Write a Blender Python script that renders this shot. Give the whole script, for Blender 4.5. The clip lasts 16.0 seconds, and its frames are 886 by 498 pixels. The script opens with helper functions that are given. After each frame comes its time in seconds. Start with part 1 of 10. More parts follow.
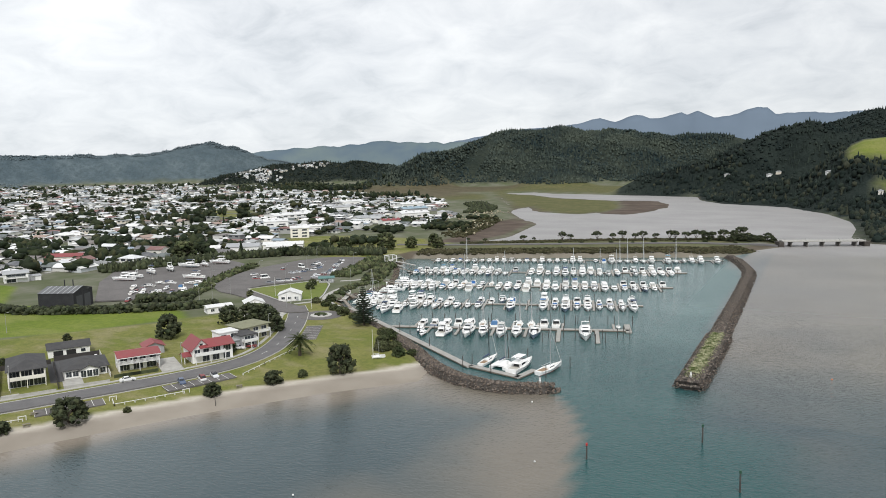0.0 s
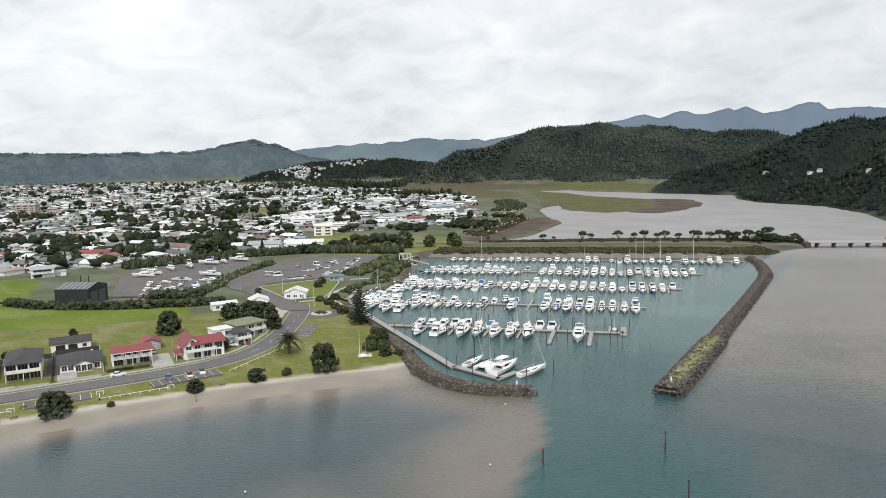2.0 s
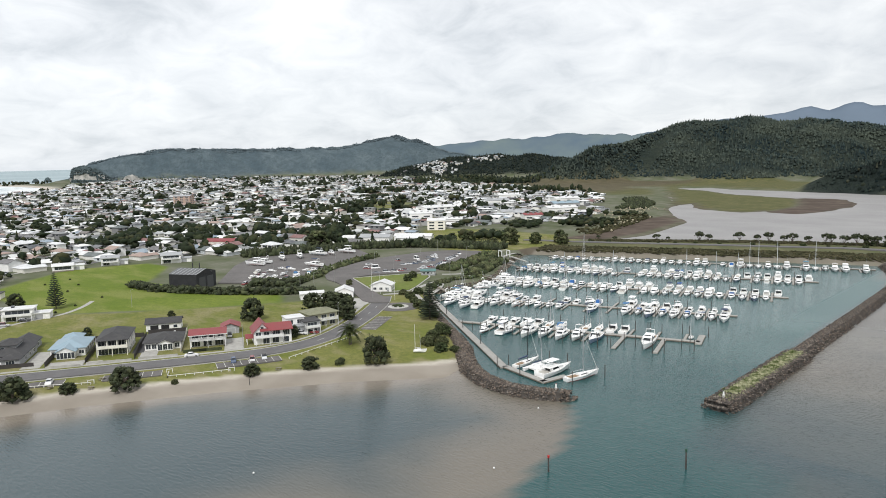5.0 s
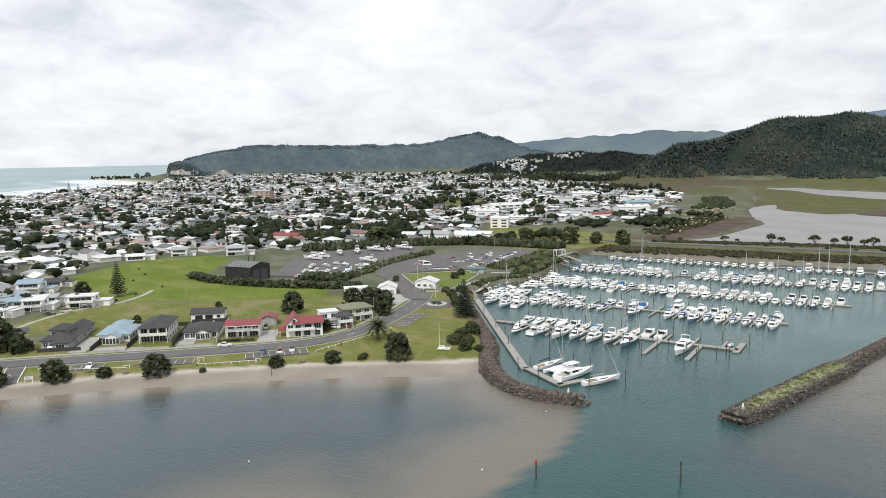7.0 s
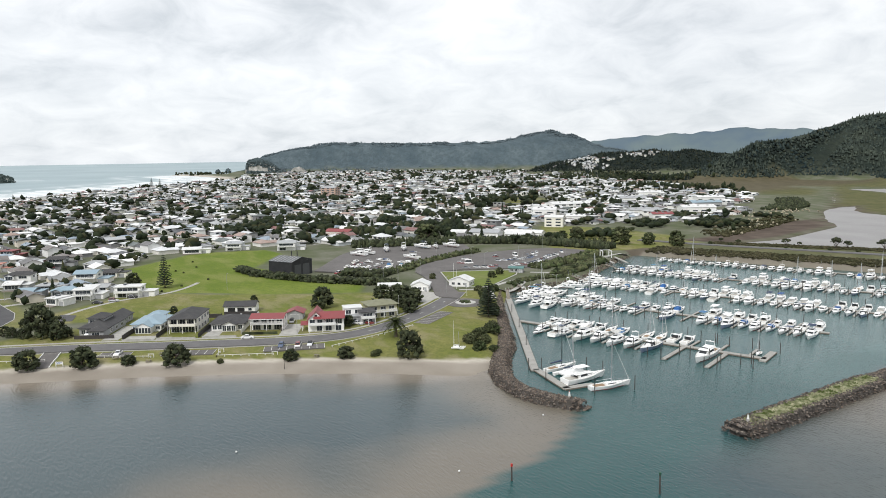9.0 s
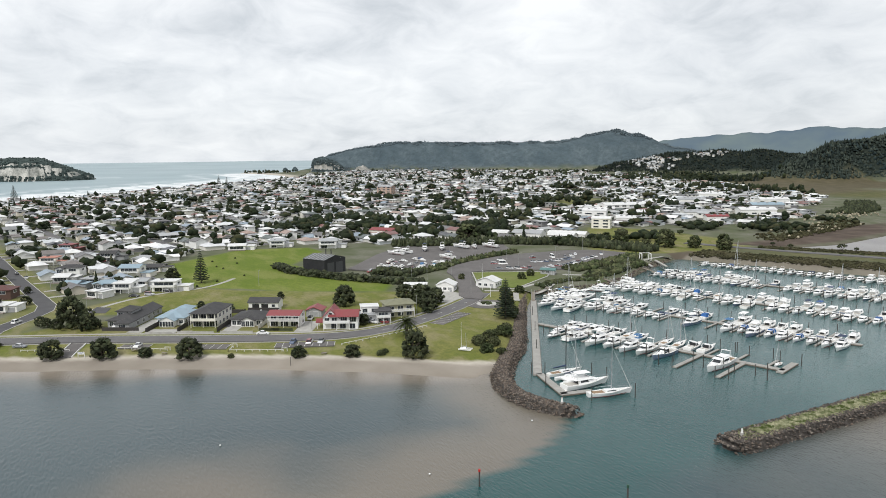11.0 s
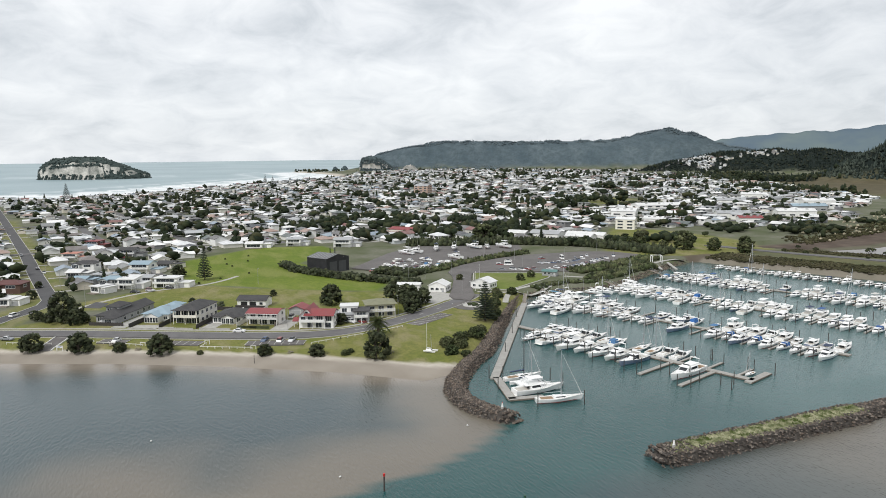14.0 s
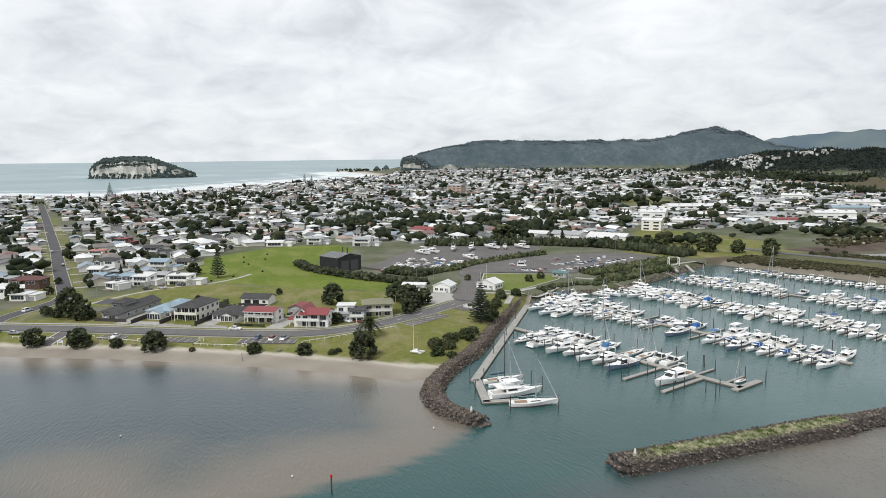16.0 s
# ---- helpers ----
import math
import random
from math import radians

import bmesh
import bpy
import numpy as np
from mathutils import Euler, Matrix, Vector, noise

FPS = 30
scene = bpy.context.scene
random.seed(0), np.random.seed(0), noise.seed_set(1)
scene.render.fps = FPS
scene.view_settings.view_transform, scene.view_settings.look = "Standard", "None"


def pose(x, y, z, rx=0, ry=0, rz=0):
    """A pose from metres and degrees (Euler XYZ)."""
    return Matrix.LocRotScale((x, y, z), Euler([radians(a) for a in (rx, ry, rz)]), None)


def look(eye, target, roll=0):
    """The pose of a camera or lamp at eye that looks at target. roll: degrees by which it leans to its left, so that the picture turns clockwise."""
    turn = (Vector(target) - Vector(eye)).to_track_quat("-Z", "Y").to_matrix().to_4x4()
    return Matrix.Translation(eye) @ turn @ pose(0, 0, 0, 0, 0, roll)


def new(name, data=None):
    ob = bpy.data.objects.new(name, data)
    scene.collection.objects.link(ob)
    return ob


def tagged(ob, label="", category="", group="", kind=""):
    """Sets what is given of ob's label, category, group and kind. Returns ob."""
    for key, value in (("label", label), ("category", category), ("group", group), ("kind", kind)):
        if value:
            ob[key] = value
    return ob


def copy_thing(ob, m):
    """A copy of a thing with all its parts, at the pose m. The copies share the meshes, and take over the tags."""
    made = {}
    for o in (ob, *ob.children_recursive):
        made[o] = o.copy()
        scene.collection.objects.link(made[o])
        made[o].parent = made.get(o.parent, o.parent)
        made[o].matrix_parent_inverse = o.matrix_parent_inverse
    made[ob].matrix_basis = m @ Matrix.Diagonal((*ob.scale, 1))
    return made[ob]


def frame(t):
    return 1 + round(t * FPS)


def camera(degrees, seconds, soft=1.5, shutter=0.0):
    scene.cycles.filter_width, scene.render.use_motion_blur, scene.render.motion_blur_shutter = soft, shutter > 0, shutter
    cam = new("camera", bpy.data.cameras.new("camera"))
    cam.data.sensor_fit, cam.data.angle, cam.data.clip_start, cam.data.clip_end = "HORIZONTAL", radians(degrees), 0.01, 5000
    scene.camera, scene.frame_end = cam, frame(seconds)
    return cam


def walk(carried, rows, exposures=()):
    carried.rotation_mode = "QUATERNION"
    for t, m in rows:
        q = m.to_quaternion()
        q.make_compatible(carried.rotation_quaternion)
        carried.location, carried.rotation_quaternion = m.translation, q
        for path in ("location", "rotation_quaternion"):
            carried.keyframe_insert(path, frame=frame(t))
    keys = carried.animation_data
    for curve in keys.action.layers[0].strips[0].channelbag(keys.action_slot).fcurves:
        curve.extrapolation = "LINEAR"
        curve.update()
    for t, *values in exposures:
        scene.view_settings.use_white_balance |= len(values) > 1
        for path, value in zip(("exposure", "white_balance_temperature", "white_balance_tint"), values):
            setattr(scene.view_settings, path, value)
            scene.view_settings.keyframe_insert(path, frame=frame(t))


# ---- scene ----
cam = camera(63.3, 16.0, soft=0.9)
PATH = [
    (0, (-3.4, -2.0, 66.75), (-4.345, -0.246, 66.512), -1.35),
    (0.5, (1.052, 0.218, 67.007), (0.099, 1.961, 66.77), -1.35),
    (1, (5.376, 2.414, 67.278), (4.4, 4.144, 67.039), -1.38),
    (1.5, (9.626, 4.631, 67.5), (8.621, 6.343, 67.259), -1.4),
    (2, (13.746, 7.039, 67.71), (12.699, 8.726, 67.467), -1.4),
    (2.5, (17.825, 9.929, 67.819), (16.718, 11.577, 67.575), -1.42),
    (3, (21.832, 13.021, 67.923), (20.667, 14.628, 67.678), -1.44),
    (3.5, (25.779, 15.998, 67.882), (24.562, 17.566, 67.636), -1.42),
    (4, (29.598, 19.141, 67.869), (28.332, 20.67, 67.622), -1.4),
    (4.5, (33.435, 22.387, 67.784), (32.118, 23.872, 67.537), -1.33),
    (7, (50.781, 41.158, 67.69), (49.253, 42.425, 67.439), -1.0),
    (7.5, (53.814, 45.171, 67.688), (52.252, 46.394, 67.436), -0.93),
    (8, (56.791, 49.595, 67.605), (55.195, 50.775, 67.353), -0.9),
    (8.5, (59.63, 53.872, 67.661), (58.004, 55.008, 67.408), -0.85),
    (9, (62.502, 58.135, 67.571), (60.849, 59.232, 67.317), -0.8),
    (11.5, (74.24, 80.712, 67.8), (72.474, 81.616, 67.545), -0.63),
    (12, (76.409, 85.675, 67.751), (74.634, 86.56, 67.495), -0.65),
    (12.5, (78.354, 90.234, 67.777), (76.579, 91.118, 67.521), -0.62),
    (13, (80.076, 94.754, 67.669), (78.29, 95.617, 67.414), -0.6),
    (13.5, (81.858, 99.647, 67.64), (80.055, 100.474, 67.386), -0.6),
    (14, (83.543, 104.256, 67.737), (81.726, 105.052, 67.482), -0.6),
    (14.5, (85.222, 109.007, 67.666), (83.392, 109.773, 67.412), -0.6),
    (15, (86.823, 113.838, 67.569), (84.98, 114.573, 67.316), -0.6),
    (15.5, (88.202, 118.413, 67.627), (86.348, 119.121, 67.374), -0.6),
    (16, (89.548, 123.041, 67.709), (87.684, 123.719, 67.454), -0.6),
]
walk(cam, [(t, look(eye, target, roll)) for t, eye, target, roll in PATH], [(0, 0.02), (4.7, 0.05), (9.2, 0.05), (11.5, -0.05), (16, -0.05)])
# ---------------------------------------------------------------- sky and sun
world = bpy.data.worlds.new("overcast_sky")
scene.world = world
world.use_nodes = True
wt = world.node_tree
wt.nodes.clear()


def wnode(kind, **inputs):
    n = wt.nodes.new(kind)
    for k, v in inputs.items():
        n.inputs[k].default_value = v
    return n


SUN_ELEVATION, SUN_TURN = 48.0, 147.0
sky = wnode("ShaderNodeTexSky")
sky.sky_type, sky.sun_disc = "NISHITA", False
sky.sun_elevation, sky.sun_rotation = radians(SUN_ELEVATION), radians(SUN_TURN)
geo = wnode("ShaderNodeTexCoord")
sep = wnode("ShaderNodeSeparateXYZ")
wt.links.new(geo.outputs["Generated"], sep.inputs[0])
up = wnode("ShaderNodeMath")
up.operation = "MAXIMUM"
up.inputs[1].default_value = 0.0
wt.links.new(sep.outputs["Z"], up.inputs[0])
den = wnode("ShaderNodeMath")
den.inputs[1].default_value = 0.34
wt.links.new(up.outputs[0], den.inputs[0])
flat = wnode("ShaderNodeCombineXYZ")
for axis in ("X", "Y"):
    q = wnode("ShaderNodeMath")
    q.operation = "DIVIDE"
    wt.links.new(sep.outputs[axis], q.inputs[0])
    wt.links.new(den.outputs[0], q.inputs[1])
    wt.links.new(q.outputs[0], flat.inputs[axis])
cloud = wnode("ShaderNodeTexNoise", Scale=1.5, Detail=6.0, Roughness=0.5, Distortion=0.25)
wt.links.new(flat.outputs[0], cloud.inputs["Vector"])
puff = wnode("ShaderNodeTexNoise", Scale=6.0, Detail=8.0, Roughness=0.58, Distortion=0.5)
wt.links.new(flat.outputs[0], puff.inputs["Vector"])
mixn = wnode("ShaderNodeMix", Factor=0.45)
wt.links.new(cloud.outputs["Fac"], mixn.inputs["A"])
wt.links.new(puff.outputs["Fac"], mixn.inputs["B"])
ramp = wnode("ShaderNodeValToRGB")
els = ramp.color_ramp.elements
els[0].position, els[0].color = 0.30, (0.58, 0.625, 0.67, 1)
els[1].position, els[1].color = 0.62, (1.05, 1.07, 1.085, 1)
mid = els.new(0.47)
mid.color = (0.86, 0.89, 0.925, 1)
wt.links.new(mixn.outputs["Result"], ramp.inputs[0])
low = wnode("ShaderNodeMapRange")
low.inputs["From Max"].default_value = 0.2
low.inputs["To Min"].default_value, low.inputs["To Max"].default_value = 0.30, 0.0
wt.links.new(up.outputs[0], low.inputs["Value"])
haze = wnode("ShaderNodeMix")
haze.data_type = "RGBA"
haze.inputs["B"].default_value = (0.64, 0.70, 0.76, 1)
wt.links.new(low.outputs[0], haze.inputs["Factor"])
wt.links.new(ramp.outputs[0], haze.inputs["A"])
thin = wnode("ShaderNodeVectorMath")
thin.operation = "SCALE"
thin.inputs["Scale"].default_value = 0.1
wt.links.new(sky.outputs[0], thin.inputs[0])
veil = wnode("ShaderNodeMix", Factor=0.93)
veil.data_type = "RGBA"
wt.links.new(thin.outputs[0], veil.inputs["A"])
inland = wnode("ShaderNodeMapRange")   # the cloud is thinner over the sea
inland.inputs["From Min"].default_value, inland.inputs["From Max"].default_value = -0.95, 0.2
inland.inputs["To Min"].default_value, inland.inputs["To Max"].default_value = 1.04, 0.86
wt.links.new(sep.outputs["X"], inland.inputs["Value"])
thick = wnode("ShaderNodeVectorMath")
thick.operation = "SCALE"
wt.links.new(haze.outputs["Result"], thick.inputs[0])
wt.links.new(inland.outputs[0], thick.inputs["Scale"])
wt.links.new(thick.outputs[0], veil.inputs["B"])
bg = wnode("ShaderNodeBackground", Strength=1.0)
wt.links.new(veil.outputs["Result"], bg.inputs["Color"])
wo = wnode("ShaderNodeOutputWorld")
wt.links.new(bg.outputs[0], wo.inputs[0])

sun_data = bpy.data.lights.new("sun", "SUN")
sun_data.energy, sun_data.angle, sun_data.color = 2.35, radians(12), (1.0, 0.98, 0.95)
sun = new("sun", sun_data)
sun.matrix_world = pose(0, 0, 300, 90 - SUN_ELEVATION, 0, 180 - SUN_TURN)
scene.view_settings.exposure = 0.0

# ---------------------------------------------------------------- materials
MATS = {}


def mat(name, color, rough=0.7, metal=0.0, spots=None, scale=3.0, amount=0.35, fine=0.0, bump=0.0, bump_scale=30.0,
        vary=0.0, islands=None, spec=0.4, objects=None):
    """A surface: base colour, stains towards the colour spots at scale (1/m), fine grain, relief, and a shade that varies by piece.
    islands or objects: a palette that changes from one joined piece, or one object, to the next."""
    m = bpy.data.materials.new(name)
    m.use_nodes = True
    t = m.node_tree
    b = t.nodes["Principled BSDF"]
    b.inputs["Roughness"].default_value, b.inputs["Metallic"].default_value = rough, metal
    b.inputs["Specular IOR Level"].default_value = spec
    co = t.nodes.new("ShaderNodeNewGeometry")
    base = None
    palette = islands or objects
    if palette:
        r = t.nodes.new("ShaderNodeValToRGB")
        r.color_ramp.interpolation = "CONSTANT"
        n = len(palette)
        r.color_ramp.elements[0].color = (*palette[0], 1)
        r.color_ramp.elements[1].position, r.color_ramp.elements[1].color = 1 / n, (*palette[1], 1)
        for i in range(2, n):
            e = r.color_ramp.elements.new(i / n)
            e.color = (*palette[i], 1)
        if islands:
            t.links.new(co.outputs["Random Per Island"], r.inputs[0])
        else:
            oi = t.nodes.new("ShaderNodeObjectInfo")
            t.links.new(oi.outputs["Random"], r.inputs[0])
        base = r.outputs[0]
    nz = t.nodes.new("ShaderNodeTexNoise")
    nz.inputs["Scale"].default_value, nz.inputs["Detail"].default_value = scale, 5.0
    t.links.new(co.outputs["Position"], nz.inputs["Vector"])
    rr = t.nodes.new("ShaderNodeMapRange")
    rr.inputs["From Min"].default_value, rr.inputs["From Max"].default_value = 0.38, 0.68
    rr.inputs["To Max"].default_value = amount
    t.links.new(nz.outputs["Fac"], rr.inputs["Value"])
    mx = t.nodes.new("ShaderNodeMix")
    mx.data_type = "RGBA"
    mx.inputs["A"].default_value = (*color, 1)
    if base:
        t.links.new(base, mx.inputs["A"])
    mx.inputs["B"].default_value = (*(spots or [c * 0.6 for c in color]), 1)
    t.links.new(rr.outputs[0], mx.inputs["Factor"])
    out = mx.outputs["Result"]
    if fine or vary:
        hv = t.nodes.new("ShaderNodeHueSaturation")
        t.links.new(out, hv.inputs["Color"])
        value = None
        if fine:
            n2 = t.nodes.new("ShaderNodeTexNoise")
            n2.inputs["Scale"].default_value, n2.inputs["Detail"].default_value = scale * 9, 3.0
            t.links.new(co.outputs["Position"], n2.inputs["Vector"])
            m2 = t.nodes.new("ShaderNodeMapRange")
            m2.inputs["From Min"].default_value, m2.inputs["From Max"].default_value = 0.3, 0.7
            m2.inputs["To Min"].default_value, m2.inputs["To Max"].default_value = 1 - fine, 1 + fine
            t.links.new(n2.outputs["Fac"], m2.inputs["Value"])
            value = m2.outputs[0]
        if vary:
            oi = t.nodes.new("ShaderNodeObjectInfo")
            ad = t.nodes.new("ShaderNodeMath")
            t.links.new(oi.outputs["Random"], ad.inputs[0])
            t.links.new(co.outputs["Random Per Island"], ad.inputs[1])
            fr = t.nodes.new("ShaderNodeMath")
            fr.operation = "FRACT"
            t.links.new(ad.outputs[0], fr.inputs[0])
            m3 = t.nodes.new("ShaderNodeMapRange")
            m3.inputs["To Min"].default_value, m3.inputs["To Max"].default_value = 1 - vary, 1 + vary
            t.links.new(fr.outputs[0], m3.inputs["Value"])
            if value:
                mm = t.nodes.new("ShaderNodeMath")
                mm.operation = "MULTIPLY"
                t.links.new(value, mm.inputs[0])
                t.links.new(m3.outputs[0], mm.inputs[1])
                value = mm.outputs[0]
            else:
                value = m3.outputs[0]
        t.links.new(value, hv.inputs["Value"])
        out = hv.outputs[0]
    t.links.new(out, b.inputs["Base Color"])
    if bump:
        bn = t.nodes.new("ShaderNodeTexNoise")
        bn.inputs["Scale"].default_value, bn.inputs["Detail"].default_value = bump_scale, 4.0
        t.links.new(co.outputs["Position"], bn.inputs["Vector"])
        bu = t.nodes.new("ShaderNodeBump")
        bu.inputs["Strength"].default_value, bu.inputs["Distance"].default_value = bump, 0.1
        t.links.new(bn.outputs["Fac"], bu.inputs["Height"])
        t.links.new(bu.outputs[0], b.inputs["Normal"])
    MATS[name] = m
    return m


ROOFS = [(0.78, 0.785, 0.78), (0.085, 0.09, 0.10), (0.42, 0.43, 0.44), (0.80, 0.80, 0.79), (0.13, 0.125, 0.125), (0.58, 0.60, 0.61), (0.20, 0.09, 0.08), (0.30, 0.31, 0.32), (0.66, 0.66, 0.65), (0.38, 0.39, 0.39),
         (0.10, 0.12, 0.115), (0.54, 0.55, 0.54), (0.80, 0.80, 0.79), (0.26, 0.32, 0.38), (0.17, 0.15, 0.14), (0.68, 0.69, 0.70), (0.34, 0.24, 0.20), (0.16, 0.165, 0.17), (0.74, 0.74, 0.72), (0.22, 0.225, 0.225)]
WALLS = [(0.76, 0.75, 0.71), (0.70, 0.68, 0.62), (0.84, 0.84, 0.82), (0.60, 0.59, 0.56), (0.74, 0.71, 0.65), (0.80, 0.80, 0.78),
         (0.20, 0.20, 0.205), (0.58, 0.61, 0.63), (0.70, 0.64, 0.54), (0.82, 0.80, 0.75), (0.38, 0.38, 0.37), (0.84, 0.83, 0.81)]
asphalt = mat("asphalt", (0.125, 0.121, 0.122), 0.9, spots=(0.165, 0.16, 0.16), scale=0.25, amount=0.6, fine=0.12)
asphalt_new = mat("asphalt_new", (0.075, 0.074, 0.077), 0.9, spots=(0.10, 0.098, 0.10), scale=0.25, amount=0.6, fine=0.12)
asphalt_old = mat("asphalt_old", (0.145, 0.135, 0.13), 0.92, spots=(0.10, 0.094, 0.09), scale=0.12, amount=0.7, fine=0.14)
concrete = mat("concrete", (0.42, 0.41, 0.38), 0.85, spots=(0.28, 0.27, 0.25), scale=0.6, amount=0.6, fine=0.08)
pier_mat = mat("weathered_pier_concrete", (0.16, 0.15, 0.14), 0.9, spots=(0.09, 0.085, 0.075), scale=0.5, amount=0.6, fine=0.1)
road_paint = mat("road_paint", (0.74, 0.74, 0.70), 0.7, spots=(0.45, 0.45, 0.43), scale=1.2, amount=0.6)
kerb_mat = mat("kerb_concrete", (0.48, 0.47, 0.44), 0.85, scale=1.0, amount=0.4)
lawn = mat("mown_lawn", (0.135, 0.172, 0.042), 0.95, spots=(0.18, 0.19, 0.075), scale=0.05, amount=0.8, fine=0.10, spec=0.1)
rough_grass = mat("dry_grass", (0.20, 0.215, 0.075), 0.95, spots=(0.27, 0.245, 0.13), scale=0.06, amount=0.85, fine=0.12, spec=0.1)
basalt = mat("basalt_rock", (0.105, 0.083, 0.067), 0.9, spots=(0.185, 0.145, 0.115), scale=0.8, amount=0.6, fine=0.2, vary=0.5)
dark_rock = mat("wet_dark_rock", (0.048, 0.042, 0.037), 0.8, spots=(0.092, 0.078, 0.068), scale=0.7, amount=0.6, fine=0.2, vary=0.45)
grey_rock = mat("pale_grey_rock", (0.135, 0.115, 0.098), 0.9, spots=(0.23, 0.20, 0.17), scale=0.9, amount=0.6, fine=0.2, vary=0.4)
rock_core = mat("rubble_core", (0.05, 0.043, 0.037), 0.95, spots=(0.11, 0.10, 0.09), scale=0.9, amount=0.7, fine=0.2, bump=1.0, bump_scale=1.5)
weeds = mat("breakwater_weeds", (0.052, 0.072, 0.018), 0.95, spots=(0.36, 0.35, 0.23), scale=0.6, amount=0.85, fine=0.35, bump=0.8, bump_scale=2.0, spec=0.1)
pontoon_mat = mat("pontoon_concrete", (0.36, 0.35, 0.325), 0.8, spots=(0.25, 0.24, 0.22), scale=0.5, amount=0.6, fine=0.08)
pontoon_side = mat("pontoon_fender", (0.19, 0.16, 0.13), 0.8, scale=0.8, amount=0.4)
pile_mat = mat("tarred_timber_pile", (0.055, 0.05, 0.045), 0.8, spots=(0.12, 0.11, 0.10), scale=1.5, amount=0.5)
pile_cap = mat("pile_cap", (0.68, 0.68, 0.66), 0.6, scale=2.0)
gel_white = mat("white_gelcoat", (0.87, 0.87, 0.86), 0.28, spots=(0.76, 0.76, 0.74), scale=0.5, amount=0.3, spec=0.5)
gel_deck = mat("cream_deck", (0.78, 0.775, 0.75), 0.6, spots=(0.56, 0.55, 0.51), scale=0.8, amount=0.4)
gel_hull = mat("hull_paint", (0.8, 0.8, 0.8), 0.3, scale=0.5, amount=0.2, spots=(0.6, 0.6, 0.58),
               objects=[(0.87, 0.87, 0.86), (0.86, 0.86, 0.84), (0.87, 0.86, 0.83), (0.86, 0.87, 0.87), (0.84, 0.83, 0.79), (0.87, 0.87, 0.86), (0.86, 0.85, 0.83), (0.85, 0.86, 0.86), (0.87, 0.87, 0.85), (0.86, 0.86, 0.86), (0.16, 0.2, 0.30)])
boat_glass = mat("smoked_boat_glass", (0.02, 0.023, 0.027), 0.12, scale=1.0, amount=0.1, spec=0.6)
blue_canvas = mat("boat_canvas", (0.06, 0.12, 0.27), 0.85, scale=2.0, amount=0.3, fine=0.1,
                  objects=[(0.05, 0.11, 0.27), (0.08, 0.19, 0.36), (0.045, 0.06, 0.10), (0.62, 0.61, 0.57), (0.10, 0.22, 0.30), (0.05, 0.07, 0.13)])
royal_canvas = mat("royal_blue_canvas", (0.035, 0.13, 0.36), 0.85, scale=2.0, amount=0.3, fine=0.1)
antifoul = mat("antifouling", (0.05, 0.06, 0.10), 0.7, scale=1.0, amount=0.4, objects=[(0.04, 0.06, 0.14), (0.18, 0.04, 0.03), (0.03, 0.03, 0.035), (0.04, 0.12, 0.18)])
alloy = mat("weathered_alloy", (0.62, 0.63, 0.64), 0.38, metal=0.7, scale=2.0, amount=0.2)
steel_rail = mat("stainless_rail", (0.70, 0.71, 0.72), 0.25, metal=0.9, scale=3.0, amount=0.15)
teak = mat("teak", (0.30, 0.20, 0.12), 0.7, scale=2.0, amount=0.4, fine=0.1)
rubber = mat("tyre_rubber", (0.02, 0.02, 0.021), 0.85, scale=5.0, amount=0.2)
car_paint = mat("car_paint", (0.7, 0.7, 0.7), 0.25, scale=1.0, amount=0.08, spec=0.55,
                objects=[(0.74, 0.74, 0.74), (0.50, 0.51, 0.53), (0.04, 0.04, 0.045), (0.78, 0.78, 0.77), (0.22, 0.23, 0.25), (0.06, 0.09, 0.16), (0.20, 0.035, 0.035), (0.62, 0.63, 0.64), (0.12, 0.13, 0.14)])
car_glass = mat("car_glass", (0.025, 0.03, 0.035), 0.08, scale=1.0, amount=0.1, spec=0.6)
lamp_red = mat("red_lens", (0.35, 0.02, 0.02), 0.3)
lamp_clear = mat("clear_lens", (0.75, 0.76, 0.76), 0.2)
roof_mat = mat("house_roofs", (0.5, 0.5, 0.5), 0.6, scale=0.25, amount=0.25, fine=0.05, islands=ROOFS)
wall_mat = mat("house_walls", (0.6, 0.6, 0.6), 0.8, scale=0.4, amount=0.2, islands=WALLS)
obj_roof = mat("painted_iron_roof", (0.5, 0.5, 0.5), 0.55, scale=0.3, amount=0.3, fine=0.05, objects=ROOFS)
obj_wall = mat("weatherboard", (0.6, 0.6, 0.6), 0.8, scale=0.5, amount=0.2, objects=WALLS)
white_wall = mat("white_weatherboard", (0.84, 0.835, 0.815), 0.75, spots=(0.62, 0.61, 0.58), scale=0.6, amount=0.4)
cream_wall = mat("cream_plaster", (0.80, 0.775, 0.70), 0.85, spots=(0.66, 0.62, 0.53), scale=0.5, amount=0.4)
grey_wall = mat("grey_cladding", (0.34, 0.345, 0.35), 0.8, scale=0.6, amount=0.3)
olive_wall = mat("olive_render", (0.46, 0.44, 0.31), 0.85, scale=0.5, amount=0.35)
red_roof = mat("red_iron_roof", (0.25, 0.052, 0.056), 0.55, spots=(0.20, 0.068, 0.064), scale=0.4, amount=0.5, fine=0.06)
dark_roof = mat("charcoal_tile_roof", (0.052, 0.051, 0.053), 0.8, spots=(0.085, 0.083, 0.08), scale=0.5, amount=0.5, fine=0.12)
blue_roof = mat("pale_blue_roof", (0.27, 0.36, 0.42), 0.55, spots=(0.22, 0.30, 0.35), scale=0.4, amount=0.4)
